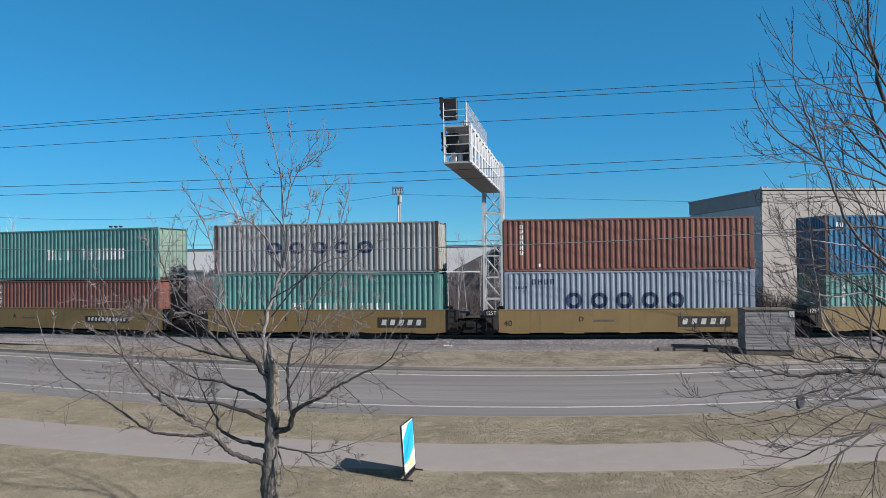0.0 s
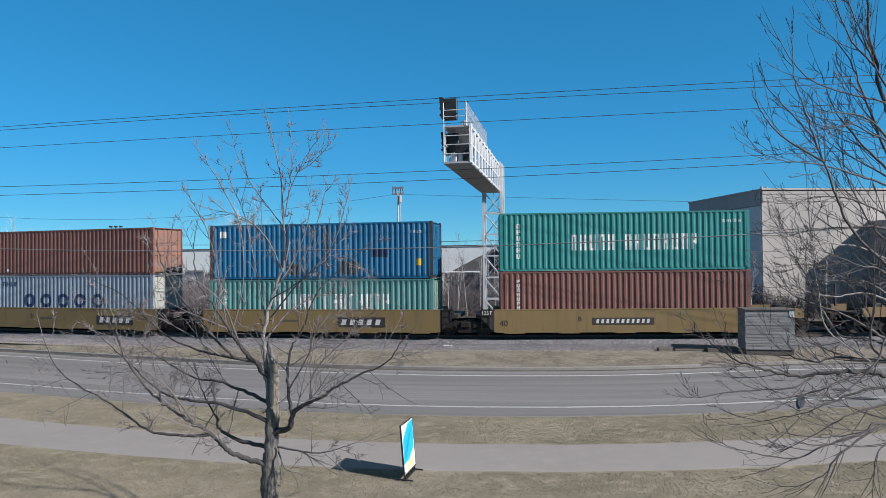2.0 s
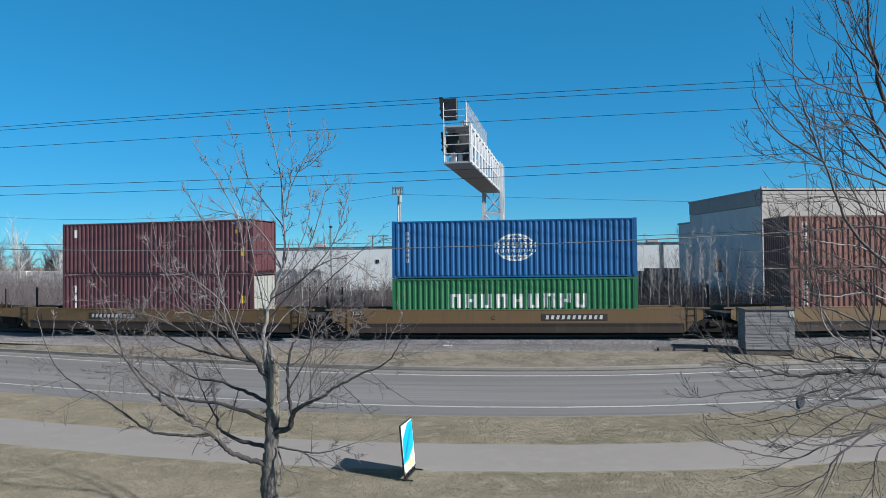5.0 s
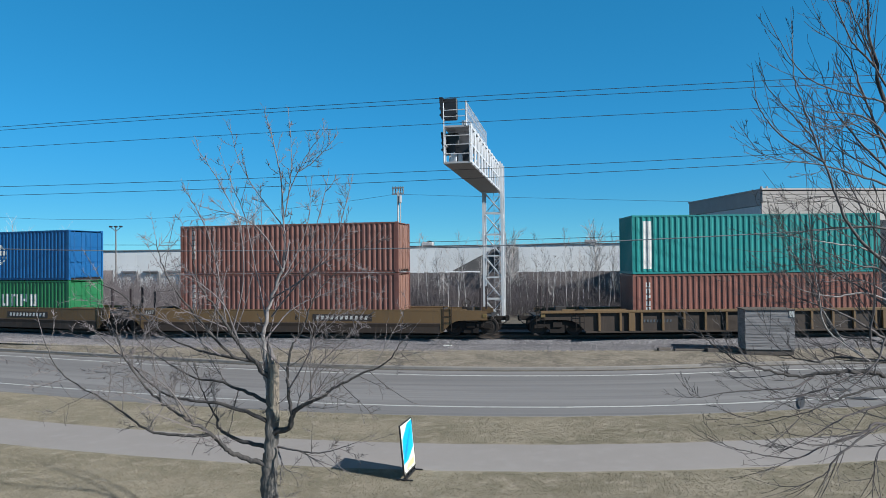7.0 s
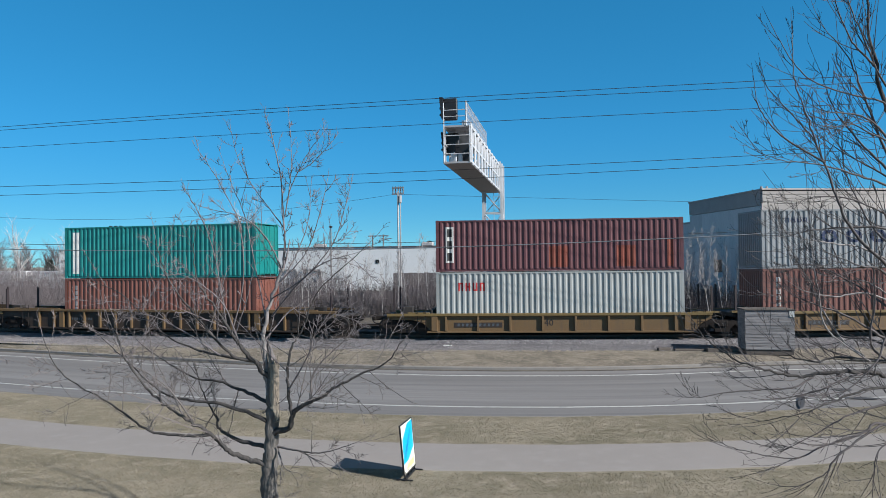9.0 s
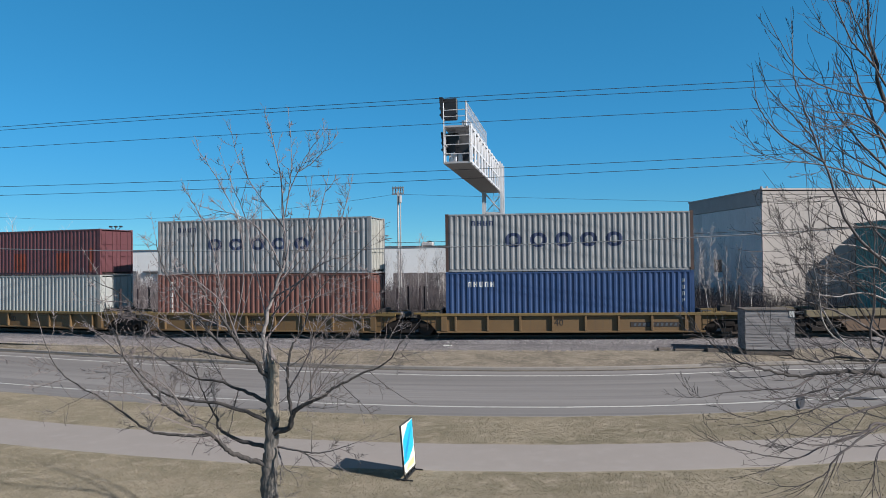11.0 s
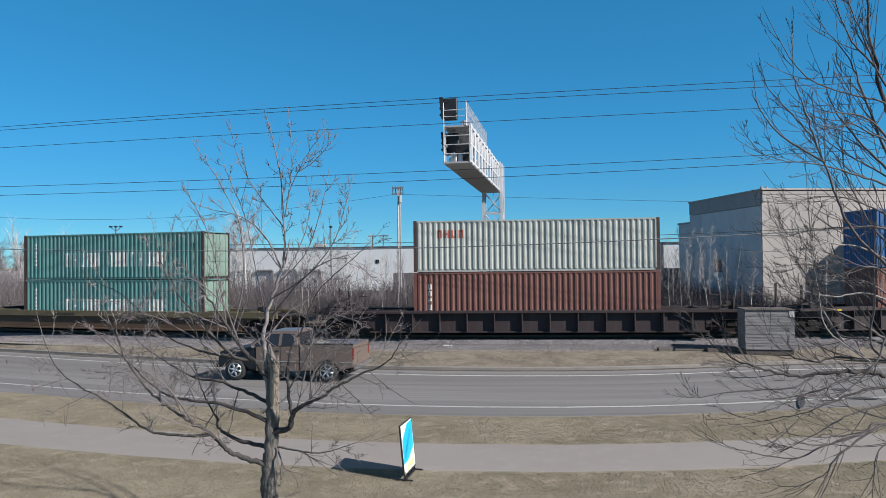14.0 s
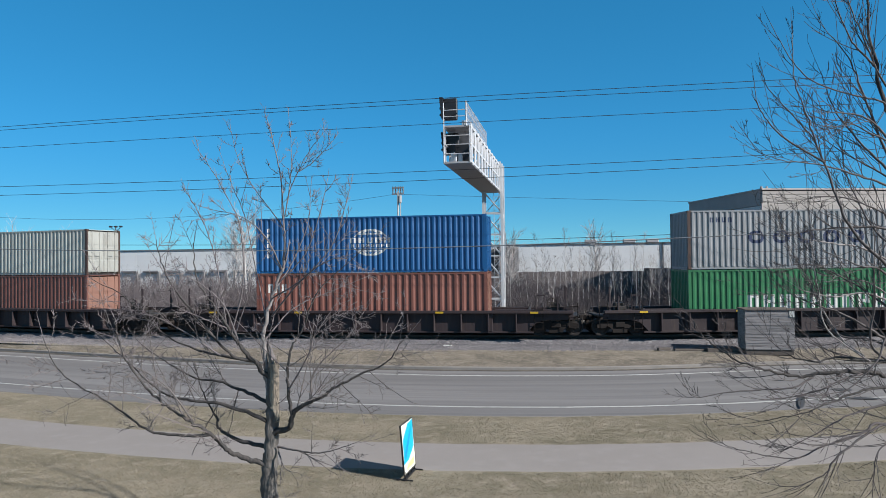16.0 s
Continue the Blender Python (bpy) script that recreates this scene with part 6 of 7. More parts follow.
right.limb([(3.48, 7.37, 3.63), (3.03, 7.14, 3.76), (2.64, 6.99, 3.99), (2.22, 6.92, 4.15), (1.98, 6.92, 4.32)], 0.026, 0.003, **D)
right.limb([(3.49, 7.37, 3.96), (3.20, 7.52, 4.06), (2.96, 7.68, 4.28), (2.61, 7.75, 4.46), (2.27, 7.75, 4.46)], 0.024, 0.003, **D)
right.limb([(3.43, 7.30, 4.08), (2.87, 6.84, 4.42), (2.63, 6.69, 4.47), (2.27, 6.61, 4.63)], 0.022, 0.003, **D)
right.limb([(3.56, 7.30, 2.67), (3.03, 6.84, 2.88), (2.75, 6.69, 2.81), (2.67, 6.61, 2.43)], 0.02, 0.003, **D)
right.limb([(3.55, 7.37, 3.47), (2.99, 6.92, 3.84), (2.78, 6.76, 3.60), (2.51, 6.69, 3.36), (2.20, 6.61, 3.31)], 0.02, 0.003, **D)
# more limbs that reach in from the trunk beside the view
for pts, r0, m_own in (([(3.49, 7.30, 5.50), (2.99, 7.10, 5.68), (2.70, 7.00, 5.81), (2.44, 6.90, 5.84)], 0.016, None),
                       ([(3.48, 7.30, 5.06), (3.22, 7.50, 5.35), (3.03, 7.60, 5.51), (2.79, 7.60, 5.67), (2.58, 7.60, 5.89)], 0.018, None),
                       ([(3.46, 7.30, 4.29), (2.83, 7.00, 4.61), (2.53, 6.90, 4.67), (2.24, 6.80, 4.71), (2.03, 6.80, 4.78)], 0.016, M_LEADER),
                       ([(3.48, 7.30, 3.97), (2.82, 7.00, 4.20), (2.51, 6.90, 4.18), (2.20, 6.80, 4.24), (2.05, 6.80, 4.34)], 0.016, M_LEADER),
                       ([(3.48, 7.30, 3.86), (3.11, 7.60, 4.26), (2.91, 7.70, 4.30), (2.67, 7.70, 4.29)], 0.016, M_LEADER),
                       ([(3.45, 7.30, 3.42), (2.90, 7.10, 3.66), (2.88, 7.00, 4.10), (2.88, 7.00, 4.52), (2.91, 7.00, 4.89)], 0.020, None),
                       ([(2.87, 7.10, 3.55), (2.43, 6.90, 3.87), (2.32, 6.80, 4.26), (2.27, 6.80, 4.63), (2.26, 6.80, 4.94)], 0.012, M_LEADER),
                       ([(2.82, 7.10, 3.60), (2.70, 7.30, 3.74), (2.56, 7.40, 4.04), (2.42, 7.40, 4.35), (2.27, 7.40, 4.64)], 0.012, M_LEADER),
                       ([(3.47, 7.30, 4.46), (3.16, 7.50, 4.74), (3.00, 7.60, 5.09), (2.87, 7.60, 5.45), (2.85, 7.60, 5.85)], 0.018, None),
                       ([(3.47, 7.30, 4.73), (2.99, 7.00, 4.94), (2.63, 6.90, 5.09), (2.33, 6.90, 5.11), (2.13, 6.90, 5.03)], 0.016, None),
                       ([(2.85, 7.00, 3.46), (2.56, 6.80, 3.45), (2.29, 6.70, 3.35), (2.06, 6.70, 3.28), (1.92, 6.70, 3.26)], 0.014, None),
                       ([(3.50, 7.30, 5.77), (3.10, 7.20, 6.20), (2.92, 7.20, 6.66), (2.78, 7.20, 7.05), (2.72, 7.20, 7.39)], 0.018, None)):
    right.limb(pts, r0, 0.003, m_own=m_own, **D)
# limbs above the view, whose shade falls on the grass
for pts in ([(3.45, 7.35, 6.0), (3.6, 7.5, 7.4), (3.4, 7.8, 8.5), (2.8, 7.9, 9.4), (2.0, 8.0, 10.0)], [(3.6, 7.5, 7.4), (4.0, 7.9, 8.4), (4.1, 8.2, 9.4), (4.0, 8.4, 10.0)],
            [(3.4, 7.8, 8.5), (3.0, 7.5, 9.2), (2.4, 7.3, 9.8)], [(3.5, 7.6, 7.8), (3.2, 8.3, 8.8), (2.6, 8.8, 9.8)]):
    right.limb(pts, 0.042, 0.010, shoots=6, length=0.6, twigs=3, long=0.75)
right.done()

# ---------------- brush and small trees beyond the tracks ----------------
M_BRUSH = mat("brush_twigs", (0.092, 0.079, 0.083), 0.95, vary=0.3, scale=0.5, fine=5, bump=0)
M_SPRIG = mat("sapling_twigs", (0.26, 0.24, 0.235), 0.95, vary=0.3, scale=0.5, fine=5, bump=0)
M_BIRCH = mat("pale_sapling_bark", (0.36, 0.34, 0.33), 0.9, vary=0.3, scale=2, fine=10, bump=0)


def sapling_mesh(seed, h):
    rng = random.Random(seed)
    V, F, W, G = [], [], [], []
    st = shoot(rng, Vector((0, 0, -0.1)), Vector((rng.uniform(-0.1, 0.1), 0, 1)), h, 0.05, 0.03, 8)
    tube(V, F, st, 0.034, 0.007, 5)
    for k in range(22):
        i = rng.randint(3, 8)
        d = side_dir(rng, Vector((0, 0, 1)), rng.uniform(0.35, 0.8))
        L = h * rng.uniform(0.12, 0.3) * (1.2 - i / 12)
        s = shoot(rng, st[i], d, L, 0.12, 0.1, 4)
        tube(W, G, s, 0.010, 0.0045, 3)
        for _ in range(4):
            j = rng.randint(1, 3)
            t = shoot(rng, s[j], side_dir(rng, (s[j + 1] - s[j]).normalized(), 0.6), L * rng.uniform(0.3, 0.6), 0.1, 0.12, 3)
            tube(W, G, t, 0.006, 0.004, 3)
    out = []
    for nm, a, b, m in (("trunk", V, F, M_BIRCH), ("crown", W, G, M_SPRIG)):
        me = bpy.data.meshes.new(nm)
        me.from_pydata(a, [], b)
        me.materials.append(m)
        out.append((nm, me))
    return out


SAP = [sapling_mesh(30 + i, h) for i, h in enumerate((5.2, 5.9, 4.6, 6.4))]
rng = random.Random(3)
for i in range(84):
    x = -26 + 42 * (i + rng.random()) / 70 if i < 70 else rng.uniform(8, 21)
    y = rng.uniform(53, 68)
    t = thing("sapling", "slender bare pale sapling in the brush", "tree", "saplings beyond the tracks", pose(x, y, 0, 0, 0, rng.uniform(0, 360)))
    for nm, me in SAP[i % 4]:
        ob = use(nm, me, t)
        if nm == "crown":
            ob["kind"] = "stuff"
V, F = [], []
for i in range(15000):
    x = rng.uniform(-75, 22)
    y = rng.uniform(53, 78)
    h = rng.uniform(0.9, 3.3) * (0.75 + 0.35 * math.sin(x * 0.23) * math.sin(x * 0.71 + 1))
    h *= 1.8 if x < -54 else 1.3 if x < -24 else 0.95
    d = Vector((rng.uniform(-0.35, 0.35), rng.uniform(-0.3, 0.3), 1))
    s = shoot(rng, Vector((x, y, 0)), d, h, 0.02, 0.12, 3)
    tube(V, F, s, 0.018, 0.008, 3)
    for _ in range(3):
        j = rng.randint(0, 2)
        s2 = shoot(rng, s[j], side_dir(rng, d.normalized(), 0.6), h * rng.uniform(0.3, 0.6), 0.05, 0.1, 2)
        tube(V, F, s2, 0.013, 0.007, 3)
tagged(raw("brush", V, F, M_BRUSH), "dense grey-brown leafless brush beyond the railway", "brush", "", "stuff")


def far_tree(x, y, h, seed, m):
    rng = random.Random(seed)
    t = thing("bare_tree", "distant bare tree with fine grey crown", "tree", "distant bare trees", pose(x, y, 0))
    V, F, W, G = [], [], [], []
    st = shoot(rng, Vector((0, 0, -0.1)), Vector((0, 0, 1)), h * 0.75, 0.05, 0.05, 8)
    tube(V, F, st, h * 0.02, 0.03, 6)
    for k in range(26):
        i = rng.randint(2, 8)
        L = h * rng.uniform(0.2, 0.42)
        s = shoot(rng, st[i], side_dir(rng, Vector((0, 0, 1)), rng.uniform(0.3, 0.9)), L, 0.1, 0.12, 5)
        tube(V, F, s, 0.05, 0.02, 4)
        for _ in range(12):
            j = rng.randint(1, 5)
            q = shoot(rng, s[j], side_dir(rng, (s[min(j + 1, 5)] - s[j - 1]).normalized(), 0.7), L * rng.uniform(0.2, 0.5), 0.05, 0.15, 3)
            tube(W, G, q, 0.022, 0.010, 3)
    raw("trunk", V, F, m, t)
    raw("crown", W, G, m, t)["kind"] = "stuff"


far_tree(-36.0, 74, 10.3, 1, M_BIRCH)
far_tree(-38.5, 76, 9.0, 2, M_BIRCH)
far_tree(-78, 88, 10.5, 4, M_BIRCH)
far_tree(-74, 92, 9, 6, M_BIRCH)
for i, (x, y, h) in enumerate(((-92, 118, 7.6), (-95.5, 124, 8.2), (-99, 121, 8.4), (-103, 127, 8.8), (-107, 123, 8.4), (-111, 128, 9.2), (-116, 125, 9.0), (-121, 130, 9.5), (-127, 126, 9.2))):
    far_tree(x, y, h, 40 + i, M_BRUSH)
    far_tree(x + 1.9, y - 5, h * 0.8, 60 + i, M_BRUSH)
far_tree(-5.5, 78, 8.6, 7, M_BIRCH)
far_tree(4.5, 96, 9.6, 8, M_BIRCH)
M_NEEDLES = mat("needles", (0.028, 0.038, 0.032), 0.9, vary=0.3)


def conifer(x, y, seed, k):
    rng = random.Random(seed)
    V, F = [], []
    for i in range(700):
        z = rng.uniform(3.5, 8.6) * k
        r = (8.8 * k - z) * 0.28
        a = rng.uniform(0, 2 * math.pi)
        p = Vector((r * math.cos(a) * rng.random() ** 0.5, r * math.sin(a), z))
        q = [p, p + Vector((math.cos(a) * 0.3, math.sin(a) * 0.3, -0.15)), p + Vector((math.cos(a) * 0.5, math.sin(a) * 0.5, -0.05))]
        tube(V, F, q, 0.07, 0.02, 3)
    t = thing("conifer", "distant dark green conifer beside the warehouse", "tree", "distant conifers", pose(x, y, 0))
    raw("crown", V, F, M_NEEDLES, t)["kind"] = "stuff"
    part("trunk", rod(bmesh.new(), (0, 0, 0), (0, 0, 8.4 * k), 0.2, 6, 0.04), M_BARK, t)


conifer(-25.6, 132, 8, 1.0)
conifer(-96.6, 116, 9, 0.66)
conifer(-92.6, 115, 10, 0.52)

# ---------------- loose ballast and grass ----------------
V, F = [], []
rng = random.Random(4)
OCT = ((1, 0, 0), (-1, 0, 0), (0, 1, 0), (0, -1, 0), (0, 0, 1), (0, 0, -1))
OF = ((0, 2, 4), (2, 1, 4), (1, 3, 4), (3, 0, 4), (2, 0, 5), (1, 2, 5), (3, 1, 5), (0, 3, 5))


def slope_z(y):
    return float(np.interp(y, (33.0, 33.4, 34.2, 34.74, 34.92), (0.28, 0.325, 0.35, 0.38, 0.565)))


for i in range(17000):
    x, y = rng.uniform(-32, 17), 33.0 + 1.6 * rng.random() ** 1.2 if i % 3 else rng.uniform(32.4, 33.4)
    b = len(V)
    y0 = TRACK_Y - 35.84 + rail_bend(x)
    s = rng.uniform(0.022, 0.07)
    for o in OCT:
        V.append((x + o[0] * s * rng.uniform(0.7, 1.3), y0 + y + o[1] * s * rng.uniform(0.7, 1.3), slope_z(y) + 0.01 + o[2] * s * 0.7))
    F += [tuple(b + k for k in f_) for f_ in OF]
M_STONE = blend_mat("loose_stone", (0.165, 0.154, 0.162), (0.105, 0.098, 0.104), (0.25, 0.234, 0.234), 3.0, 9.0, s3=30.0, speck=0.3)
tagged(raw("loose_ballast", V, F, M_STONE), "loose grey stones along the ballast edge", "gravel", "", "stuff")


def island_mat(name, cols):
    m = bpy.data.materials.new(name)
    m.use_nodes = True
    N, L = m.node_tree.nodes, m.node_tree.links
    g = N.new("ShaderNodeNewGeometry")
    r = N.new("ShaderNodeValToRGB")
    e = r.color_ramp.elements
    e[0].color, e[1].color = (*cols[0], 1), (*cols[-1], 1)
    for k, c in enumerate(cols[1:-1]):
        e.new((k + 1) / (len(cols) - 1)).color = (*c, 1)
    L.new(g.outputs["Random Per Island"], r.inputs[0])
    L.new(r.outputs[0], N["Principled BSDF"].inputs["Base Color"])
    N["Principled BSDF"].inputs["Roughness"].default_value = 0.9
    N["Principled BSDF"].inputs["Specular IOR Level"].default_value = 0.2
    return m


M_BLADE = island_mat("grass_blades", [(0.164, 0.141, 0.10), (0.232, 0.201, 0.154), (0.202, 0.176, 0.129), (0.288, 0.251, 0.199), (0.171, 0.152, 0.104)])
V, F = [], []
ng = np.random.default_rng(7)
zones = [(-17, 8.5, 10.8, 15.3, 46000, 0.024, PB, 0.0), (-25, 12, 17.5, 20.7, 40000, 0.026, PB, 0.0), (-33, 18, 28.85, 33.0, 20000, 0.05, RB, 0.2)]
for xa, xb, ya, yb, n, hh, bb, z0 in zones:
    for _ in range(n):
        x, y = ng.uniform(xa, xb), ng.uniform(ya, yb)
        if ya < 12:
            y = ya + (14.9 + bend(x, PB) - ya) * ng.random()
            if y > 14.87 + bend(x, PB):
                continue
        elif ya < 20:
            lo_, hi_ = 17.2 + bend(x, PB), 20.18 + bend(x, RB)
            y = lo_ + (hi_ - lo_) * ng.random()
        else:
            y = ya + bend(x, RB) + (32.3 + rail_bend(x) - ya - bend(x, RB)) * ng.random()
            z0 = 0.12 + max(0.0, y - 29.0 - bend(x, RB)) * 0.045
        b = len(V)
        h = hh * ng.uniform(0.5, 1.4)
        for _k in range(2):
            a = ng.uniform(0, 6.28)
            dx, dy = math.cos(a) * 0.007, math.sin(a) * 0.007
            lx, ly = ng.uniform(-0.05, 0.05), ng.uniform(-0.05, 0.05)
            c0 = len(V)
            V += [(x - dx, y - dy, z0), (x + dx, y + dy, z0), (x + lx, y + ly, z0 + h)]
            F.append((c0, c0 + 1, c0 + 2))
tagged(raw("grass", V, F, M_BLADE), "short dry straw-coloured winter grass", "grass", "", "stuff")

# ---------------- pickup truck ----------------
M_TAN = mat("pewter_tan_paint", srgb(100, 88, 82), 0.35, 0.1, vary=0.06, scale=2, fine=20, bump=0, dirt=0.15, dirt_rgb=(0.12, 0.10, 0.08))
M_DARKP = mat("dark_primer_paint", srgb(26, 31, 37), 0.45, 0.0, vary=0.1, bump=0, spec=0.3)
M_TYRE = mat("tyre_rubber", (0.02, 0.02, 0.02), 0.85, vary=0.2)
M_CHROME = mat("chrome", (0.62, 0.62, 0.63), 0.2, 0.9, vary=0.1, bump=0)
M_LAMPW = mat("clear_lamp", (0.6, 0.6, 0.58), 0.15, vary=0.05, bump=0)
M_LAMPR = mat("red_lamp", (0.16, 0.015, 0.015), 0.2, vary=0.05, bump=0)
PICKUP_V, PICKUP_R, PICKUP_SIZE = 19.1, 0.40, 1.03


def arch(cx, r, z, n=9):
    """Points over a wheel, from front to back."""
    a0 = math.asin(min(1, (z - 0.40) / r)) if z > 0.40 else 0
    return [(cx - r * math.cos(a0 + (math.pi - 2 * a0) * k / n), 0.40 + r * math.sin(a0 + (math.pi - 2 * a0) * k / n)) for k in range(n + 1)]


def pickup():
    p = thing("pickup_truck", "brown-grey extended-cab pickup truck with dark front fender", "car", "", pose(60, 27.9, 0.05) @ Matrix.Scale(PICKUP_SIZE, 4))

    def body(name, pts, hw, m, label="", bev=0.03):
        bm = prism(bmesh.new(), pts, -hw, hw)
        bmesh.ops.bevel(bm, geom=[e for e in bm.edges if abs(e.verts[0].co.y - e.verts[1].co.y) < 1e-5], offset=bev, segments=2, affect="EDGES", clamp_overlap=True)
        return part(name, bm, m, p, label)

    fa, ra = -1.85, 1.77
    body("front_clip", [(-2.52, 0.55)] + arch(fa, 0.47, 0.5) + [(-1.28, 0.42), (-1.02, 0.42), (-1.02, 1.20), (-1.34, 1.24), (-2.40, 1.09), (-2.53, 0.95)], 0.93, M_DARKP, "dark replacement fender and hood")
    body("cab_body", [(-1.015, 0.36), (0.70, 0.36), (0.70, 1.30), (-1.015, 1.25)], 0.95, M_TAN)
    body("bed", [(0.72, 0.38), (1.2, 0.42)] + arch(ra, 0.47, 0.5) + [(2.45, 0.5), (2.78, 0.55), (2.78, 1.38), (0.72, 1.38)], 0.95, M_TAN)
    # trim line on the side
    for x0, x1 in ((-1.0, 0.69), (0.74, 1.28), (2.28, 2.77)):
        part("trim_strip", boxm(x0, x1, -0.962, -0.945, 0.72, 0.755), M_CHROME, p)
    part("bed_rail", boxm(0.72, 2.78, -0.955, -0.86, 1.38, 1.41, 0.01), M_BLACK, p)
    part("bed_rail", boxm(0.72, 2.78, 0.86, 0.955, 1.38, 1.41, 0.01), M_BLACK, p)

    def side(x, z, s=-1, off=0.0):
        return (x, s * (0.935 - 0.2 * (z - 1.25) / 0.58 + off), z)

    bm = bmesh.new()
    bot = [(-1.36, 1.235), (0.70, 1.28)]
    top = [(-0.60, 1.82), (0.58, 1.84)]
    vs = [[bm.verts.new(side(x, z, s)) for s in (-1, 1)] for x, z in (bot[0], bot[1], top[1], top[0])]
    for i in range(4):
        j = (i + 1) % 4
        bm.faces.new((vs[i][0], vs[j][0], vs[j][1], vs[i][1]))
    for k in (0, 1):
        bm.faces.new([v[k] for v in vs])
    bmesh.ops.bevel(bm, geom=bm.edges[:], offset=0.05, segments=2, affect="EDGES")
    part("cab_roof", bm, M_TAN, p)
    for s in (-1, 1):
        for pts in ([(-1.12, 1.29), (-0.12, 1.31), (-0.12, 1.74), (-0.58, 1.73)], [(0.0, 1.31), (0.50, 1.32), (0.46, 1.74), (0.0, 1.75)]):
            bm = bmesh.new()
            a = [bm.verts.new(side(x, z, s, 0.004)) for x, z in pts]
            b = [bm.verts.new(side(x, z, s, -0.01)) for x, z in pts]
            bm.faces.new(a)
            bm.faces.new(b[::-1])
            for i in range(4):
                bm.faces.new((a[i], a[(i + 1) % 4], b[(i + 1) % 4], b[i]))
            part("side_window", bm, M_GLASS, p)
        part("door_handle", boxm(-0.22, -0.08, *sorted((s * 0.95, s * 0.975)), 1.10, 1.15, 0.01), M_BLACK, p)
        part("door_seam", boxm(-0.02, -0.008, *sorted((s * 0.945, s * 0.9525)), 0.4, 1.28), M_BLACK, p)
        m_ = part("wing_mirror", boxm(-1.12, -1.0, *sorted((s * 0.95, s * 1.12)), 1.23, 1.34, 0.03), M_CHROME if s < 0 else M_BLACK, p)
        part("headlight", boxm(-2.545, -2.40, *sorted((s * 0.55, s * 0.90)), 0.82, 1.0, 0.02), M_LAMPW, p)
        part("tail_light", boxm(2.72, 2.795, *sorted((s * 0.84, s * 0.945)), 0.85, 1.25, 0.01), M_LAMPR, p)
    # windscreen and rear window
    for name, pts in (("windscreen", [(-1.315, 1.29), (-0.665, 1.79)]), ("rear_window", [(0.69, 1.36), (0.612, 1.76)])):
        bm = bmesh.new()
        out = -1 if name == "windscreen" else 1
        q = []
        for (x, z), w in zip(pts, (0.82, 0.66)):
            q.append([bm.verts.new((x + out * 0.02, -w, z + 0.012)), bm.verts.new((x + out * 0.02, w, z + 0.012)), bm.verts.new((x, w, z)), bm.verts.new((x, -w, z))])
        for i in range(4):
            bm.faces.new((q[0][i], q[0][(i + 1) % 4], q[1][(i + 1) % 4], q[1][i]))
        bm.faces.new(q[0])
        bm.faces.new(q[1][::-1])
        part(name, bm, M_GLASS, p)
    part("front_bumper", boxm(-2.66, -2.46, -0.93, 0.93, 0.46, 0.72, 0.05), M_BLACK, p)
    part("rear_bumper", boxm(2.76, 2.92, -0.93, 0.93, 0.48, 0.66, 0.04), M_CHROME, p)
    part("grille", boxm(-2.55, -2.50, -0.55, 0.55, 0.76, 1.02, 0.01), M_BLACK, p)
    part("underbody", boxm(-2.3, 2.6, -0.7, 0.7, 0.32, 0.5), M_UNDER, p)
    bm = lathe(bmesh.new(), [(0.05, 1.51), (0.22, 1.50), (0.38, 1.46), (0.44, 1.38), (0.38, 1.0)], "z", 16)
    part("cargo_cover", bm, mat("grey_tarp", (0.10, 0.105, 0.10), 0.8, vary=0.2), p, "grey covered load", True, pose(1.15, -0.3, 0))
    for x in (fa, ra):
        for s in (-1, 1):
            at = pose(x, s * 0.83, PICKUP_R)
            w = new("wheel")
            w.parent = p
            w.matrix_basis = at
            R = PICKUP_R
            bm = lathe(bmesh.new(), [(0.24, -0.11), (R - 0.03, -0.125), (R, -0.09), (R, 0.09), (R - 0.03, 0.125), (0.24, 0.11)], "y", 28)
            part("tyre", bm, M_TYRE, w, "", True)
            bm = lathe(bmesh.new(), [(0.225, -0.10), (0.25, -0.128), (0.265, -0.128), (0.265, 0.128), (0.25, 0.128), (0.225, 0.10)], "y", 24)
            for sy in (-1, 1):
                rod(bm, (0, sy * 0.06, 0), (0, sy * 0.13, 0), 0.075, 10)
                for k in range(6):
                    t = math.pi / 3 * k
                    rod(bm, (0.05 * math.cos(t), sy * 0.11, 0.05 * math.sin(t)), (0.235 * math.cos(t), sy * 0.105, 0.235 * math.sin(t)), 0.042, 4, 0.05)
            part("hub", rod(bmesh.new(), (0, -0.07, 0), (0, 0.07, 0), 0.224, 16), M_BLACK, w)
            part("rim", bm, M_CHROME, w, "bright alloy rim", True)
            PWHEELS.append((w, at))
    return p


PWHEELS = []
PICKUP = pickup()


def lane(x):
    """The middle of the pickup's lane."""
    u = min(max(x, -28.0), 9.0)
    return 26.2 + 0.182 * u + 0.01145 * u * u + (0.182 + 0.0229 * u) * 7.0 * math.tanh((x - u) / 7.0)


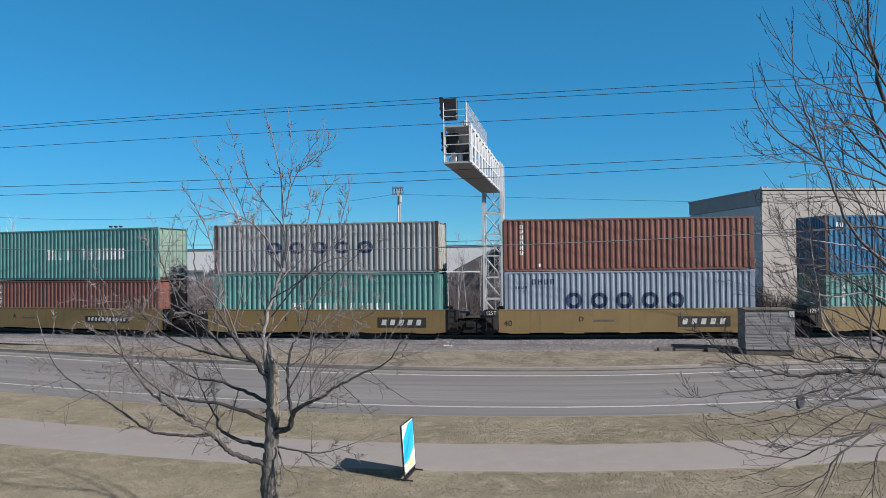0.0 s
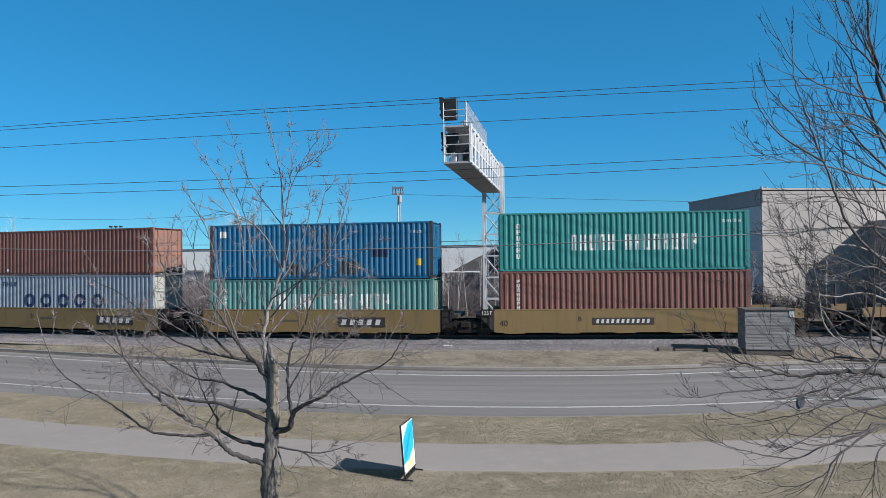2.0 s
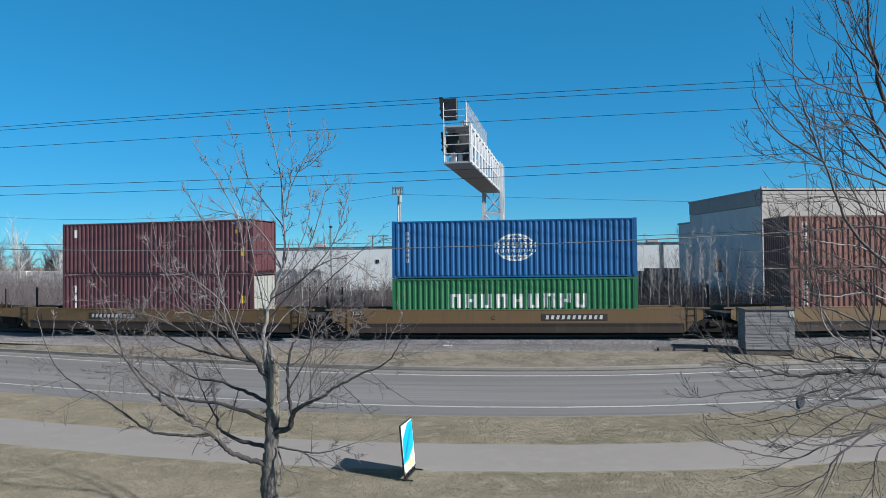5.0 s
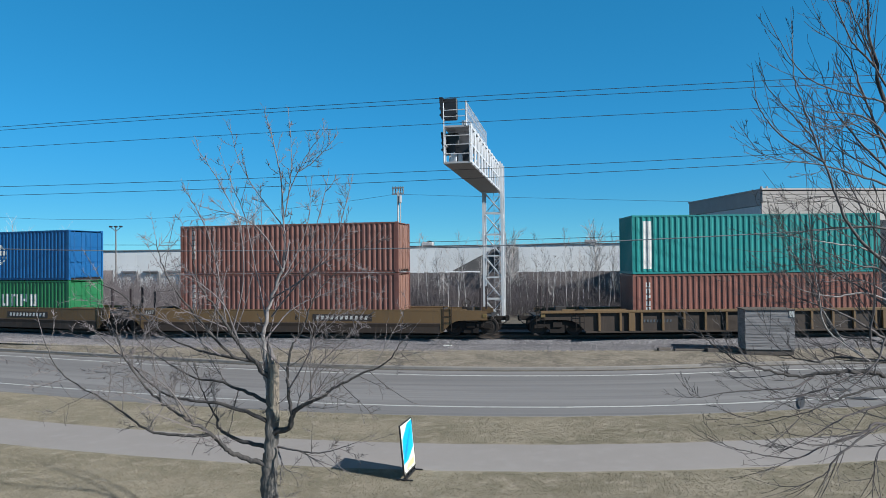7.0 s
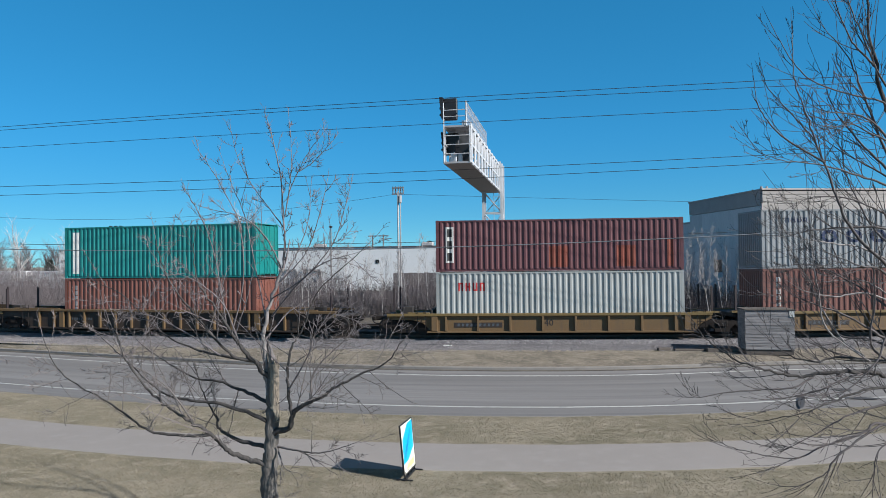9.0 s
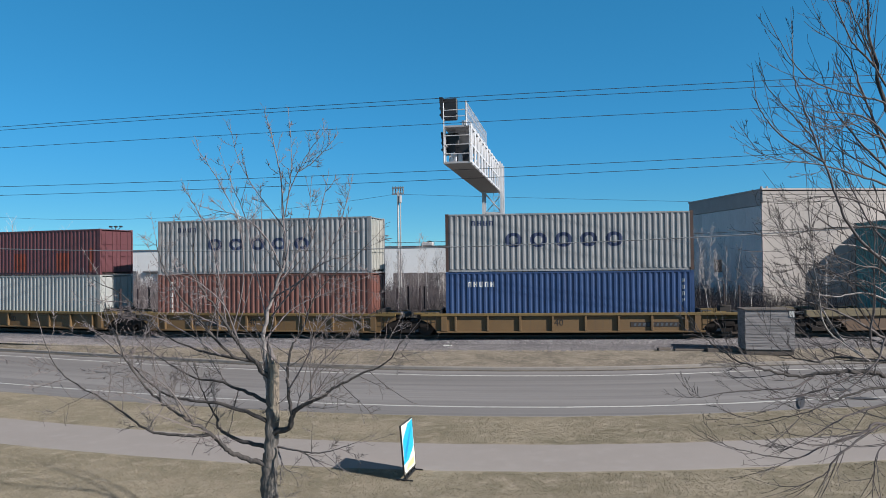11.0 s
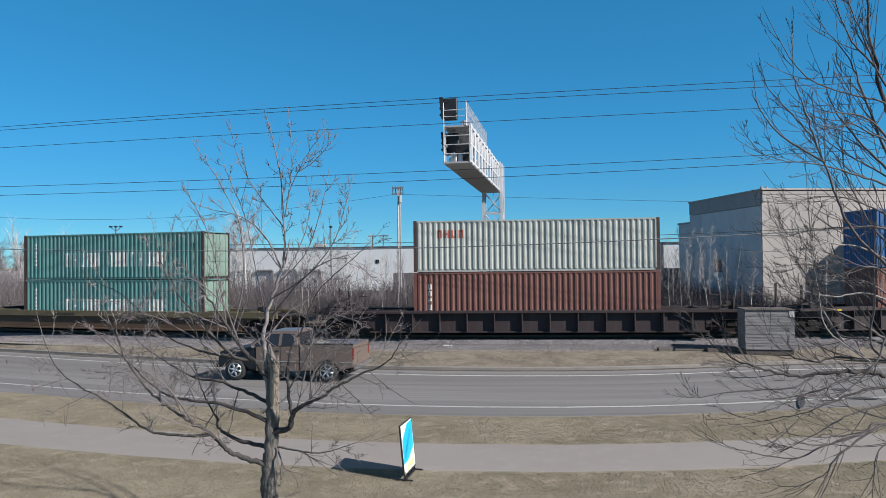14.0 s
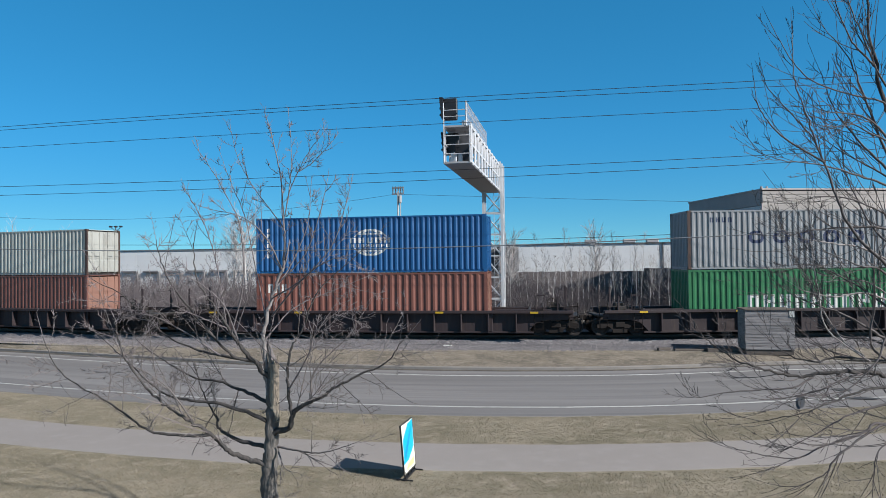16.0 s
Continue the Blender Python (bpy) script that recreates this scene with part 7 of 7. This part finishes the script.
def motions():
    for ob, s0, z in MOVERS:
        walk(ob, [(k / 2, on_track(s0 - gone(k / 2), z)) for k in range(33)])
    # wheels turn with the way gone
    rows = [(k / FPS, -math.degrees(gone(k / FPS) / WR)) for k in range(16 * FPS + 1)]
    for w, at in WHEELS:
        walk(w, [(t, at @ Matrix.Rotation(radians(a), 4, "Y")) for t, a in rows])
    # the pickup follows the far lane
    rows = []
    for k in range(33):
        t = k / 2
        u = max(t, 9.0) - 13.5
        x = -0.87 - 19.44 * u + 0.2 * u * u - 12.0 * max(0.0, u - 1.0) ** 2 + (9.49 * max(0.0, 9.0 - t))
        rows.append((t, pose(x, lane(x), 0.05, 0, 0, 0.35 * math.degrees(math.atan(lane(x + 0.5) - lane(x - 0.5))))))
    walk(PICKUP, rows)
    turn = [(k / FPS, -math.degrees(PICKUP_V * k / FPS / PICKUP_R / PICKUP_SIZE)) for k in range(16 * FPS + 1)]
    for w, at in PWHEELS:
        walk(w, [(t, at @ Matrix.Rotation(radians(a), 4, "Y")) for t, a in turn])
    # the board stirs a little in the wind
    sway = [(0, 0.6), (1, 0.1), (2, 0.2), (2.5, -0.6), (3.5, 0.5), (4.2, 0.1), (6.3, -0.7), (7, -0.8), (8, -1.2), (8.5, 0.0), (9, -0.7), (11.5, 0.1), (12, -1.2), (13, -0.8), (14, -0.7), (15, -0.6), (15.5, 0.1), (16, 0.0)]
    walk(SIGN, [(t, SIGN_AT @ pose(0, 0, 0, 0, a, 0)) for t, a in sway])


motions()
